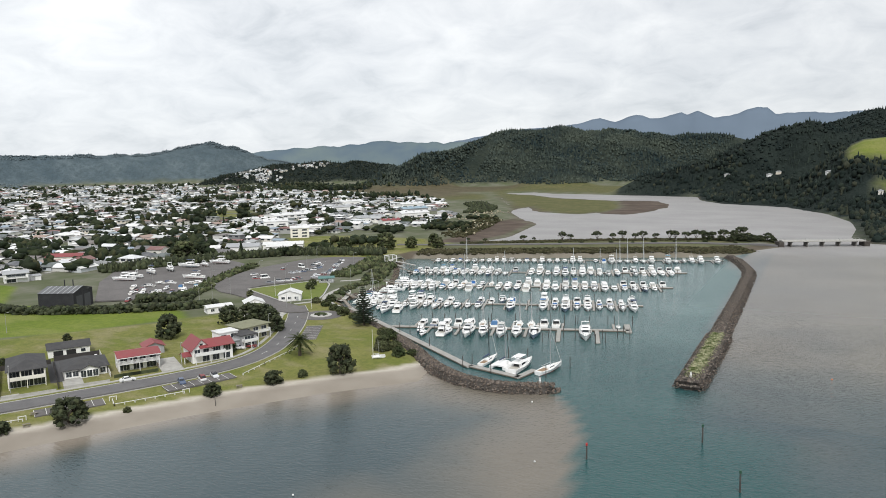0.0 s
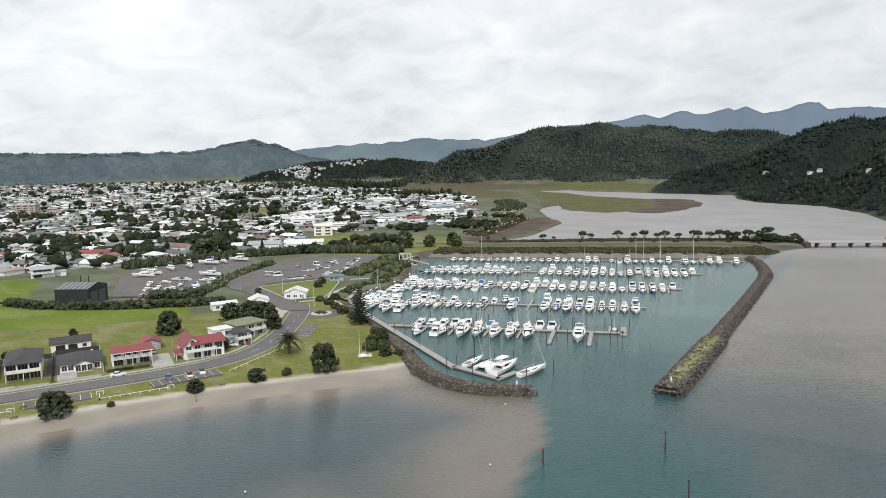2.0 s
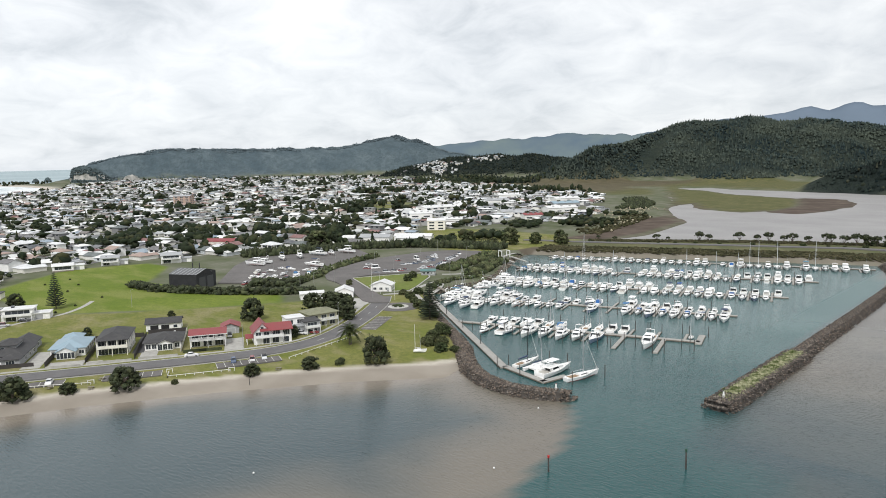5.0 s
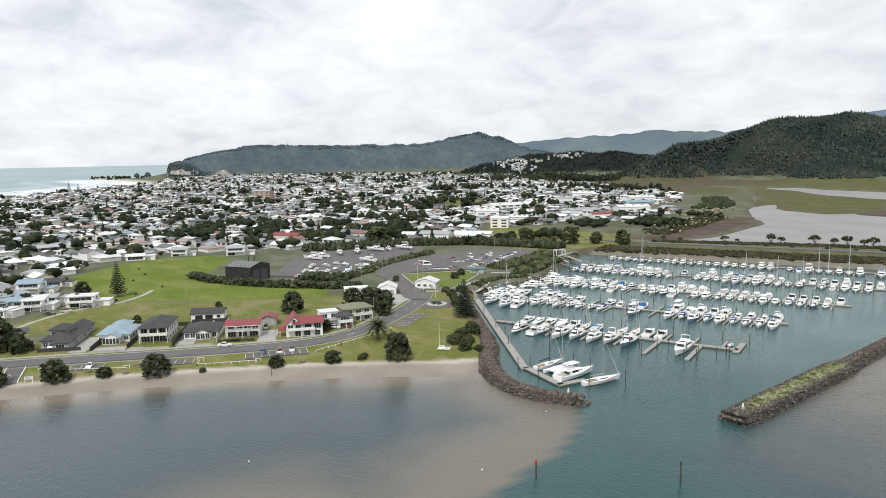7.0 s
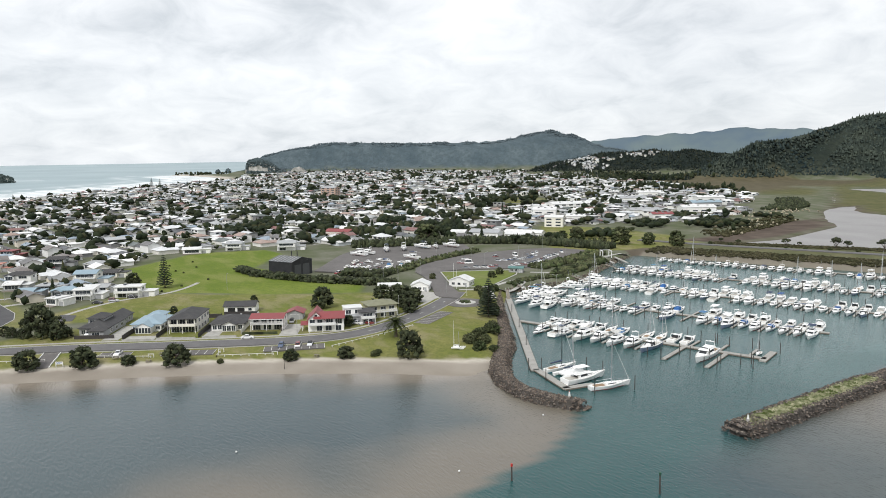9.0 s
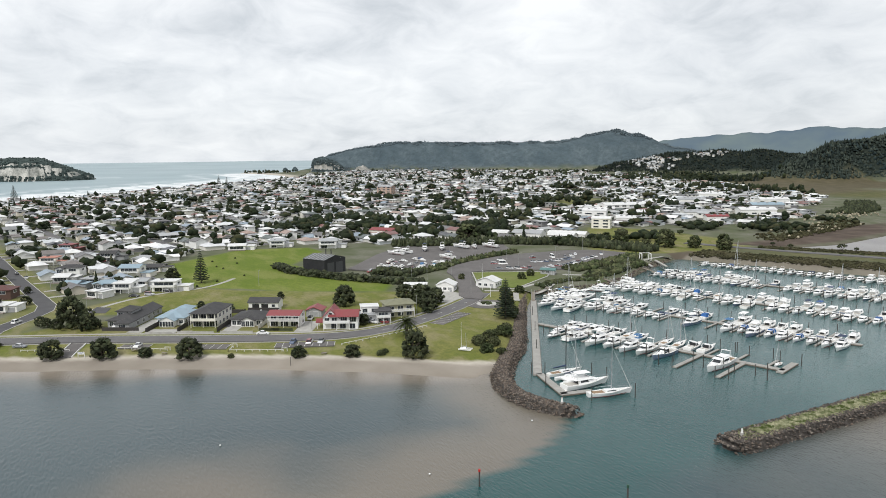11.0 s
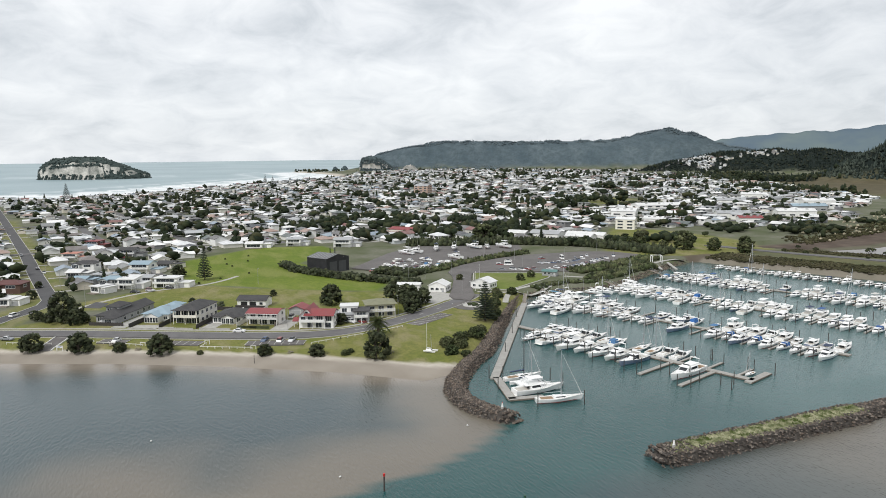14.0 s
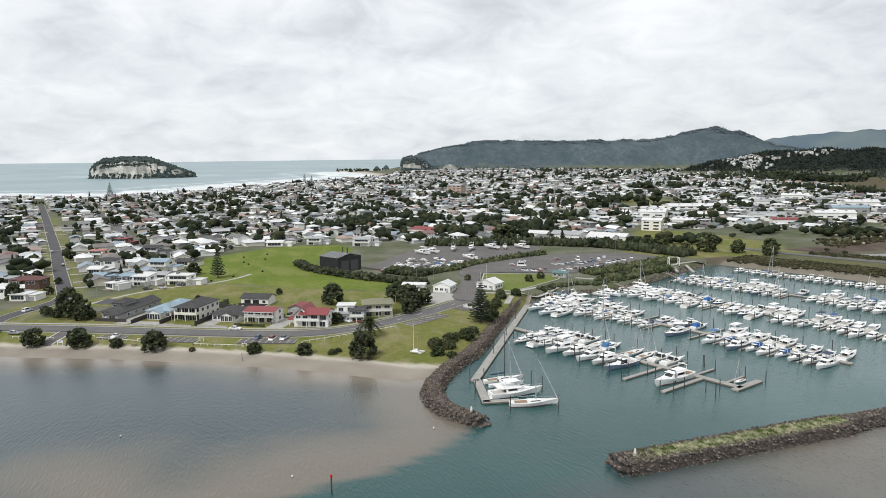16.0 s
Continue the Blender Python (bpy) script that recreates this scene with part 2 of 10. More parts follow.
brown_wall = mat("stained_brown_boards", (0.11, 0.065, 0.05), 0.8, spots=(0.07, 0.045, 0.038), scale=0.6, amount=0.5)
brown_roof = mat("red_brown_roof", (0.13, 0.05, 0.045), 0.6, spots=(0.09, 0.045, 0.04), scale=0.4, amount=0.5)
salmon_roof = mat("salmon_tile_roof", (0.48, 0.22, 0.17), 0.7, spots=(0.36, 0.19, 0.15), scale=0.4, amount=0.5)
olive_roof = mat("olive_roof", (0.22, 0.22, 0.145), 0.7, scale=0.5, amount=0.4)
white_roof = mat("white_iron_roof", (0.70, 0.70, 0.69), 0.5, spots=(0.46, 0.46, 0.45), scale=0.3, amount=0.4)
grey_roof = mat("grey_iron_roof", (0.36, 0.37, 0.38), 0.5, spots=(0.28, 0.28, 0.28), scale=0.3, amount=0.4)
black_shed = mat("black_corrugated_iron", (0.03, 0.031, 0.034), 0.6, spots=(0.05, 0.05, 0.052), scale=0.4, amount=0.5)
shed_door = mat("dark_roller_door", (0.085, 0.088, 0.092), 0.6, spots=(0.06, 0.06, 0.063), scale=0.5, amount=0.4)
window_glass = mat("window_glass", (0.035, 0.042, 0.05), 0.08, scale=1.0, amount=0.1, spec=0.6)
trim_white = mat("white_trim", (0.78, 0.78, 0.76), 0.6, scale=1.5, amount=0.2)
fence_dark = mat("dark_fence", (0.055, 0.05, 0.047), 0.85, scale=1.0, amount=0.4)
fence_white = mat("white_painted_timber", (0.70, 0.69, 0.66), 0.75, spots=(0.48, 0.47, 0.44), scale=2.0, amount=0.5)
timber = mat("grey_timber", (0.24, 0.21, 0.175), 0.85, spots=(0.15, 0.13, 0.11), scale=1.5, amount=0.5, fine=0.1)
pole_mat = mat("lamp_pole", (0.38, 0.38, 0.37), 0.6, metal=0.3, scale=2.0)
bark = mat("bark", (0.11, 0.09, 0.07), 0.95, scale=3.0, amount=0.5, fine=0.2)
leaf_dark = mat("pohutukawa_leaves", (0.025, 0.034, 0.017), 0.8, spots=(0.075, 0.081, 0.040), scale=0.5, amount=0.75, fine=0.3, vary=0.55, spec=0.2)
leaf_mid = mat("shrub_leaves", (0.038, 0.052, 0.021), 0.85, spots=(0.095, 0.096, 0.048), scale=0.16, amount=0.75, fine=0.3, vary=0.7, spec=0.2)
leaf_olive = mat("olive_scrub", (0.042, 0.043, 0.021), 0.9, spots=(0.082, 0.073, 0.042), scale=0.12, amount=0.8, fine=0.25, vary=0.4, spec=0.1)
leaf_pine = mat("norfolk_pine_needles", (0.042, 0.058, 0.034), 0.8, scale=0.8, amount=0.4, fine=0.2, vary=0.3, spec=0.2)
leaf_palm = mat("palm_fronds", (0.065, 0.085, 0.028), 0.7, scale=0.8, amount=0.4, vary=0.3, spec=0.2)
leaf_town = mat("garden_tree_leaves", (0.05, 0.07, 0.03), 0.85, scale=0.3, amount=0.5, fine=0.2, spec=0.15,
                islands=[(0.015, 0.022, 0.012), (0.026, 0.034, 0.017), (0.012, 0.018, 0.011), (0.038, 0.046, 0.022), (0.020, 0.026, 0.015), (0.055, 0.055, 0.028), (0.018, 0.027, 0.015)])
# hill forest greens, shifted towards blue to carry the haze
leaf_forest_hazed = mat("forest_canopy", (0.035, 0.05, 0.032), 0.9, spots=(0.074, 0.088, 0.066), scale=0.011, amount=0.75, fine=0.3, spec=0.1,
                  islands=[(0.018, 0.030, 0.032), (0.027, 0.041, 0.040), (0.014, 0.024, 0.027), (0.037, 0.051, 0.045), (0.022, 0.035, 0.036), (0.048, 0.060, 0.049)])
leaf_pines = mat("pine_plantation", (0.02, 0.03, 0.025), 0.9, spots=(0.036, 0.046, 0.036), scale=0.01, amount=0.7, fine=0.25, spec=0.1,
                 islands=[(0.009, 0.016, 0.016), (0.012, 0.020, 0.020), (0.016, 0.025, 0.024), (0.011, 0.018, 0.018), (0.021, 0.030, 0.027)])
leaf_bush = mat("shore_bush", (0.02, 0.027, 0.02), 0.9, scale=0.05, amount=0.5, fine=0.2, spec=0.1,
                islands=[(0.010, 0.016, 0.014), (0.015, 0.023, 0.020), (0.024, 0.033, 0.025), (0.012, 0.019, 0.017), (0.036, 0.043, 0.030), (0.019, 0.028, 0.024), (0.048, 0.052, 0.036)])
# distance haze put into the colour, lightened against the crowns' own shading
hazed_far_forest = mat("far_forest_canopy", (0.07, 0.088, 0.10), 0.95, spots=(0.085, 0.105, 0.12), scale=0.008, amount=0.7, fine=0.15, spec=0.05,
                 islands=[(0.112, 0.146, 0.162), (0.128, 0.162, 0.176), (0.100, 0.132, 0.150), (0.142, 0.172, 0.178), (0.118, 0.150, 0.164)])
sign_blue = mat("sign_blue", (0.05, 0.12, 0.3), 0.5)
beacon_white = mat("beacon_white", (0.80, 0.80, 0.78), 0.5, scale=2.0, amount=0.2)
marker_red = mat("marker_red", (0.5, 0.03, 0.025), 0.5)
marker_green = mat("marker_green", (0.03, 0.09, 0.055), 0.5)
buoy_orange = mat("buoy_orange", (0.6, 0.16, 0.05), 0.5)
flax = mat("pampas_heads", (0.36, 0.32, 0.23), 0.95, scale=1.0, amount=0.4, vary=0.2)
orange_mat = mat("orange_dinghy", (0.55, 0.12, 0.05), 0.6)
# ---------------------------------------------------------------- builders
class Geo:
    """Collects faces for one mesh."""

    def __init__(self):
        self.v, self.f, self.m, self.mats = [], [], [], []

    def slot(self, material):
        if material not in self.mats:
            self.mats.append(material)
        return self.mats.index(material)

    def add(self, verts, faces, material):
        o, s = len(self.v), self.slot(material)
        self.v.extend([tuple(p) for p in verts])
        self.f.extend([tuple(i + o for i in f) for f in faces])
        self.m.extend([s] * len(faces))
        return self

    def box(self, x0, x1, y0, y1, z0, z1, material, m=None, inset=0.0):
        i = inset
        p = [(x0, y0, z0), (x1, y0, z0), (x1, y1, z0), (x0, y1, z0), (x0 + i, y0 + i, z1), (x1 - i, y0 + i, z1), (x1 - i, y1 - i, z1), (x0 + i, y1 - i, z1)]
        if m is not None:
            p = [m @ Vector(q) for q in p]
        return self.add(p, [(3, 2, 1, 0), (4, 5, 6, 7), (0, 1, 5, 4), (1, 2, 6, 5), (2, 3, 7, 6), (3, 0, 4, 7)], material)

    def tube(self, a, b, r0, r1, n, material, caps=True):
        a, b = Vector(a), Vector(b)
        q = (b - a).to_track_quat("Z", "Y")
        ring = [Vector((math.cos(2 * math.pi * i / n), math.sin(2 * math.pi * i / n), 0)) for i in range(n)]
        p = [a + q @ (c * r0) for c in ring] + [b + q @ (c * r1) for c in ring]
        f = [(i, (i + 1) % n, n + (i + 1) % n, n + i) for i in range(n)]
        if caps:
            f += [tuple(range(n - 1, -1, -1)), tuple(range(n, 2 * n))]
        return self.add(p, f, material)

    def loft(self, rings, material, closed=True, cap=(True, True)):
        n = len(rings[0])
        p = [q for r in rings for q in r]
        f = []
        for k in range(len(rings) - 1):
            for i in range(n if closed else n - 1):
                j = (i + 1) % n
                f.append((k * n + i, k * n + j, (k + 1) * n + j, (k + 1) * n + i))
        if cap[0]:
            f.append(tuple(range(n - 1, -1, -1)))
        if cap[1]:
            f.append(tuple(range((len(rings) - 1) * n, len(rings) * n)))
        return self.add(p, f, material)

    def blob(self, c, r, material, rng, level=0, rough=0.25):
        tv, tf = ICO[level]
        k = 1 + rough * (rng.random(len(tv)) * 2 - 1)
        a = rng.random() * 6.28
        ca, sa = math.cos(a), math.sin(a)
        x, y, z = tv[:, 0] * k, tv[:, 1] * k, tv[:, 2] * k
        p = np.stack([(x * ca - y * sa) * r[0] + c[0], (x * sa + y * ca) * r[1] + c[1], z * r[2] + c[2]], 1)
        return self.add(p.tolist(), tf, material)

    def mesh(self, name, smooth=False):
        me = bpy.data.meshes.new(name)
        me.from_pydata(self.v, [], self.f)
        for mm in self.mats:
            me.materials.append(mm)
        if len(self.mats) > 1:
            me.polygons.foreach_set("material_index", self.m)
        if smooth:
            me.polygons.foreach_set("use_smooth", [True] * len(me.polygons))
        me.update()
        return me


def ico(level):
    bm = bmesh.new()
    bmesh.ops.create_icosphere(bm, subdivisions=level, radius=1)
    v = np.array([tuple(p.co) for p in bm.verts])
    f = [tuple(p.index for p in q.verts) for q in bm.faces]
    bm.free()
    return v, f


OCTA = (np.array([(1, 0, 0), (0, 1, 0), (-1, 0, 0), (0, -1, 0), (0, 0, 1), (0, 0, -1)], float), [(0, 1, 4), (1, 2, 4), (2, 3, 4), (3, 0, 4), (1, 0, 5), (2, 1, 5), (3, 2, 5), (0, 3, 5)])
ICO = [ico(1), ico(2), OCTA]


def thing(name, m=None, label="", category="", group="", kind=""):
    ob = new(name)
    ob.empty_display_size = 0.2
    if m is not None:
        ob.matrix_world = m
    return tagged(ob, label, category, group, kind)


def part(name, g, parent, label="", smooth=False, m=None):
    """One mesh object under a thing or a part; g is a Geo or a mesh."""
    ob = new(name, g.mesh(name, smooth) if isinstance(g, Geo) else g)
    ob.parent = parent
    if m is not None:
        ob.matrix_basis = m
    return tagged(ob, label)


def single(name, g, label="", category="", group="", kind="", smooth=False, m=None):
    ob = new(name, g.mesh(name, smooth))
    if m is not None:
        ob.matrix_world = m
    return tagged(ob, label, category, group, kind)


def smooth01(x):
    x = np.clip(x, 0, 1)
    return x * x * (3 - 2 * x)


def inside_distance(px, py, poly):
    """Distance to the edge of a polygon, positive inside."""
    px, py = np.asarray(px, float), np.asarray(py, float)
    best = np.full(px.shape, 1e18)
    odd = np.zeros(px.shape, bool)
    for (ax, ay), (bx, by) in zip(poly, poly[1:] + poly[:1]):
        dx, dy = bx - ax, by - ay
        t = np.clip(((px - ax) * dx + (py - ay) * dy) / (dx * dx + dy * dy + 1e-9), 0, 1)
        best = np.minimum(best, (px - ax - t * dx) ** 2 + (py - ay - t * dy) ** 2)
        cross = (ay > py) != (by > py)
        with np.errstate(divide="ignore", invalid="ignore"):
            odd ^= cross & (px < (bx - ax) * (py - ay) / (by - ay + (by == ay) * 1e-9) + ax)
    return np.where(odd, 1, -1) * np.sqrt(best)


def line_distance(px, py, line):
    """Distance to a polyline and the third value of its points, interpolated."""
    px, py = np.asarray(px, float), np.asarray(py, float)
    best, val = np.full(px.shape, 1e18), np.zeros(px.shape)
    for a, b in zip(line, line[1:]):
        dx, dy = b[0] - a[0], b[1] - a[1]
        t = np.clip(((px - a[0]) * dx + (py - a[1]) * dy) / (dx * dx + dy * dy), 0, 1)
        d = (px - a[0] - t * dx) ** 2 + (py - a[1] - t * dy) ** 2
        near = d < best
        best = np.where(near, d, best)
        if len(a) > 2:
            val = np.where(near, a[2] + t * (b[2] - a[2]), val)
    return np.sqrt(best), val


LATTICE = np.random.RandomState(5).rand(256, 256)


def value_noise(x, y, octaves=4):
    """Smooth noise, 0 to 1, with a period of 1 for the largest octave."""
    out, amp, tot = 0, 1.0, 0.0
    for k in range(octaves):
        xi, yi = np.floor(x).astype(int), np.floor(y).astype(int)
        u, v = smooth01(x - xi), smooth01(y - yi)
        a, b = LATTICE[xi % 256, yi % 256], LATTICE[(xi + 1) % 256, yi % 256]
        c, d = LATTICE[xi % 256, (yi + 1) % 256], LATTICE[(xi + 1) % 256, (yi + 1) % 256]
        out = out + amp * ((a * (1 - u) + b * u) * (1 - v) + (c * (1 - u) + d * u) * v)
        tot += amp
        amp *= 0.5
        x, y = x * 2.03 + 17.3, y * 2.03 + 5.1
    return out / tot


# ---------------------------------------------------------------- plan of land and water
LAND = [(-330, -300), (-280, -120), (-245, -20), (-218, 20), (-192, 62), (-175, 97), (-155, 131), (-133, 162), (-113, 184), (-80, 300), (-50, 540),
        (-31, 570), (-34, 600), (-67, 612), (-164, 584), (-257, 530), (-247, 573), (-265, 691), (-301, 735), (-349, 817), (-365, 869), (-430, 985),
        (-540, 1200), (-480, 1240), (-432, 1205), (-240, 1155), (-178, 1133), (-162, 1054), (-126, 996), (-50, 950), (-5, 859), (16, 768), (18, 702), (13, 640),
        (20, 604), (45, 598), (140, 640), (400, 640), (1500, 500), (4940, 400), (4940, 4940), (-4940, 4940), (-4940, 2700), (-3000, 1420),
        (-2420, 930), (-2320, 850), (-2240, 790), (-2230, 730), (-2330, 650), (-2300, 600), (-2150, 640), (-1950, 650), (-1800, 615), (-1640, 480), (-1410, 258),
        (-1190, 100), (-1142, -15), (-1200, -140), (-1300, -400), (-1500, -900), (-900, -1000)]
BASIN = [(-114, 196), (-128, 211), (-150, 231), (-192, 263), (-211, 280), (-209, 325), (-228, 362), (-249, 398), (-262, 428), (-160, 466), (-61, 503),
         (-45, 530), (-28, 562), (60, 560), (60, 150), (-100, 150)]
MARSH = [(-560, 1230), (-463, 1170), (-388, 1098), (-269, 1034), (-232, 911), (-234, 840), (-261, 803), (-314, 825), (-357, 898), (-365, 872), (-430, 985)]
MUD = [(-271, 1043), (-215, 1040), (-178, 930), (-180, 862), (-208, 812), (-240, 820), (-236, 911)]
FLATS = [(-300, 488), (-255, 519), (-247, 575), (-265, 691), (-310, 747), (-322, 680), (-297, 545)]
FIELD = [(-396, 129), (-447, 188), (-432, 236), (-405, 238), (-356, 202), (-300, 214), (-262, 226), (-244, 214), (-268, 176), (-300, 140), (-318, 128)]
FAR_FIELDS = [[(-758, 685), (-722, 742), (-607, 655), (-635, 608)], [(-299, 385), (-272, 452), (-290, 480), (-388, 516), (-428, 484), (-350, 420)], [(-299, 385), (-268, 425), (-262, 442), (-258, 470), (-262, 505), (-300, 520), (-388, 516), (-330, 440)]]
CHANNEL = [(-73, 191), (-61, 176), (-54, 160), (-50, 140), (-45, 112), (-24, 60), (15, 0), (70, -20), (60, 40), (22, 90), (4, 130), (-12, 165), (-26, 196),
           (-42, 215), (-45, 440), (-60, 482), (-50, 520), (-262, 428), (-212, 280), (-150, 230), (-130, 210), (-112, 192), (-92, 184), (-80, 187)]
PASTURES = [[(14, 935), (10, 962), (22, 985), (60, 1005), (220, 1010), (220, 930)], [(17, 884), (28, 896), (70, 905), (70, 882)]]
RIDGES = [  # crest lines with their heights, and how wide their flanks reach
    ([(-2300, 859, 66), (-2274, 937, 84), (-2219, 1083, 121), (-2138, 1258, 119), (-2026, 1455, 116), (-1934, 1591, 110), (-1881, 1662, 126),
      (-1845, 1706, 139), (-1815, 1743, 144), (-1792, 1770, 143), (-1765, 1800, 130), (-1737, 1830, 113), (-1657, 1912, 84), (-1580, 2000, 58)], 205),
    ([(-2255, 985, 92), (-2130, 942, 30)], 62), ([(-2190, 1145, 112), (-2060, 1096, 34)], 66), ([(-2120, 1290, 112), (-2000, 1236, 30)], 62), ([(-2050, 1410, 110), (-1935, 1346, 34)], 66),
    ([(-1960, 1555, 104), (-1855, 1480, 32)], 62), ([(-1881, 1662, 118), (-1775, 1580, 36)], 62), ([(-1805, 1755, 134), (-1700, 1662, 44)], 70), ([(-1737, 1830, 108), (-1640, 1750, 36)], 60),
    ([(-1360, 1400, 52), (-1300, 1470, 70), (-1230, 1540, 74), (-1130, 1620, 74), (-1080, 1650, 66)], 170),
    ([(-930, 1470, 26), (-890, 1510, 58), (-840, 1560, 88), (-780, 1620, 116), (-720, 1655, 136)], 150),
    ([(-720, 1655, 136), (-590, 1705, 147), (-535, 1720, 135), (-470, 1740, 138)], 300),
    ([(-880, 1372, 38), (-840, 1362, 62), (-803, 1376, 82), (-765, 1480, 102), (-730, 1620, 128)], 95),
    ([(-620, 1690, 130), (-560, 1560, 96), (-520, 1450, 40)], 120), ([(-760, 1640, 110), (-780, 1500, 70), (-800, 1440, 30)], 110),
    ([(-470, 1740, 138), (-425, 1750, 139), (-335, 1770, 118), (-250, 1780, 112), (-150, 1790, 100)], 210),
    ([(-241, 1206, 46), (-223, 1210, 53), (-181, 1217, 62), (-140, 1222, 77), (-100, 1226, 95), (-61, 1229, 110), (-31, 1230, 114), (-1, 1230, 107), (14, 1230, 101), (120, 1235, 90)], 150),
    ([(-40, 1540, 96), (-11, 1560, 116), (35, 1560, 132), (77, 1558, 143), (139, 1554, 147), (400, 1500, 160), (900, 1300, 150)], 260),
    ([(-40, 985, 36), (-8, 980, 62), (19, 980, 82), (33, 980, 86), (50, 985, 83), (150, 990, 92), (300, 1000, 110)], 150)]


def lift(x, y):
    """Raises land and water with distance to fit the camera's horizon and parallax."""
    return 0.0113 * np.maximum(0, np.hypot(np.asarray(x, float) - 40, np.asarray(y, float) - 60) - 450)


def hills(x, y):
    base = 3 + lift(x, y)
    best = np.zeros(np.shape(x))
    far = np.asarray(x) < -1450
    for line, reach in RIDGES:
        d, top = line_distance(x, y, line)
        gully = value_noise(np.asarray(x) / 160 + 3, np.asarray(y) / 160, 4)
        d = d * np.where(far, 0.35 + 1.3 * gully, 0.62 + 0.8 * gully)
        lumps = value_noise(np.asarray(x) / 70 + 11, np.asarray(y) / 70, 3) - 0.5
        h = np.maximum(0, top - base) * (1 - smooth01(d / reach)) ** 1.25 * (1 + 0.24 * lumps)
        best = np.maximum(best, h)
    canopy = np.where(far, 11 * (value_noise(np.asarray(x) / 40 + 5, np.asarray(y) / 40, 2) - 0.5), 7 * (value_noise(np.asarray(x) / 48 + 5, np.asarray(y) / 48, 2) - 0.5))
    return best + canopy * smooth01((best - 12) / 25)


def ground_height(x, y):
    x, y = np.asarray(x, float), np.asarray(y, float)
    s = inside_distance(x, y, LAND)
    z = np.where(s < 0, np.maximum(-4, 0.13 * s), np.where(s < 14, 0.13 * s, 1.8 + 1.2 * smooth01((s - 14) / 30)))
    b = inside_distance(x, y, BASIN)
    z = np.where(b > -7, np.minimum(z, -1.4 - 0.65 * b), z)
    ragged = 26 * (value_noise(x / 48 + 7, y / 48, 3) - 0.5)
    z = np.maximum(z, np.minimum(0.55, 0.05 * (inside_distance(x, y, MARSH) + ragged)))
    z = np.maximum(z, np.minimum(0.16, 0.02 * (inside_distance(x, y, MUD) + ragged)))
    f = inside_distance(x, y, FLATS)
    z = np.where(f > 0, np.minimum(z, 0.9), z)
    z = z + np.where(s > 30, 0.25 * (value_noise(x / 60, y / 60, 3) - 0.5), 0)
    return z + lift(x, y) + np.where(s > 0, hills(x, y), 0) * smooth01((s - 4) / 45)


def axis(lo, a, b, hi, step, cap, cap_to):
    """Grid lines: even between a and b, wider towards lo and hi."""
    mid = list(np.arange(a, b + 1e-6, step))
    for way, start, end in ((-1, a, lo), (1, b, hi)):
        w, p, more = step, start, []
        while (p - end) * way < 0:
            w = min(w * 1.09, cap) if abs(p - start) < cap_to else w * 1.25
            p = p + way * w
            more.append(p)
        more[-1] = end
        mid = sorted(mid + more)
    return np.array(sorted(set(mid)))


def sheet(name, xs, ys, z, material, keep=None):
    X, Y = np.meshgrid(xs, ys)
    n, m = X.shape
    co = np.stack([X.ravel(), Y.ravel(), z.ravel()], 1)
    i = np.arange(n * m).reshape(n, m)
    quads = np.stack([i[:-1, :-1], i[:-1, 1:], i[1:, 1:], i[1:, :-1]], -1).reshape(-1, 4)
    if keep is not None:
        k = keep.ravel()
        quads = quads[k[quads].any(1)]
        used = np.unique(quads)
        remap = np.full(n * m, -1)
        remap[used] = np.arange(len(used))
        quads, co = remap[quads], co[used]
    else:
        used = np.arange(n * m)
    me = bpy.data.meshes.new(name)
    me.vertices.add(len(co))
    me.vertices.foreach_set("co", co.ravel())
    me.loops.add(quads.size)
    me.loops.foreach_set("vertex_index", quads.ravel())
    me.polygons.add(len(quads))
    me.polygons.foreach_set("loop_start", np.arange(0, quads.size, 4))
    me.polygons.foreach_set("use_smooth", np.ones(len(quads), bool))
    me.materials.append(material)
    me.update()
    me.validate()
    return new(name, me), co


def put_attribute(ob, name, rgb):
    at = ob.data.attributes.new(name, "FLOAT_COLOR", "POINT")
    at.data.foreach_set("color", np.concatenate([rgb, np.ones((len(rgb), 1))], 1).astype(np.float32).ravel())


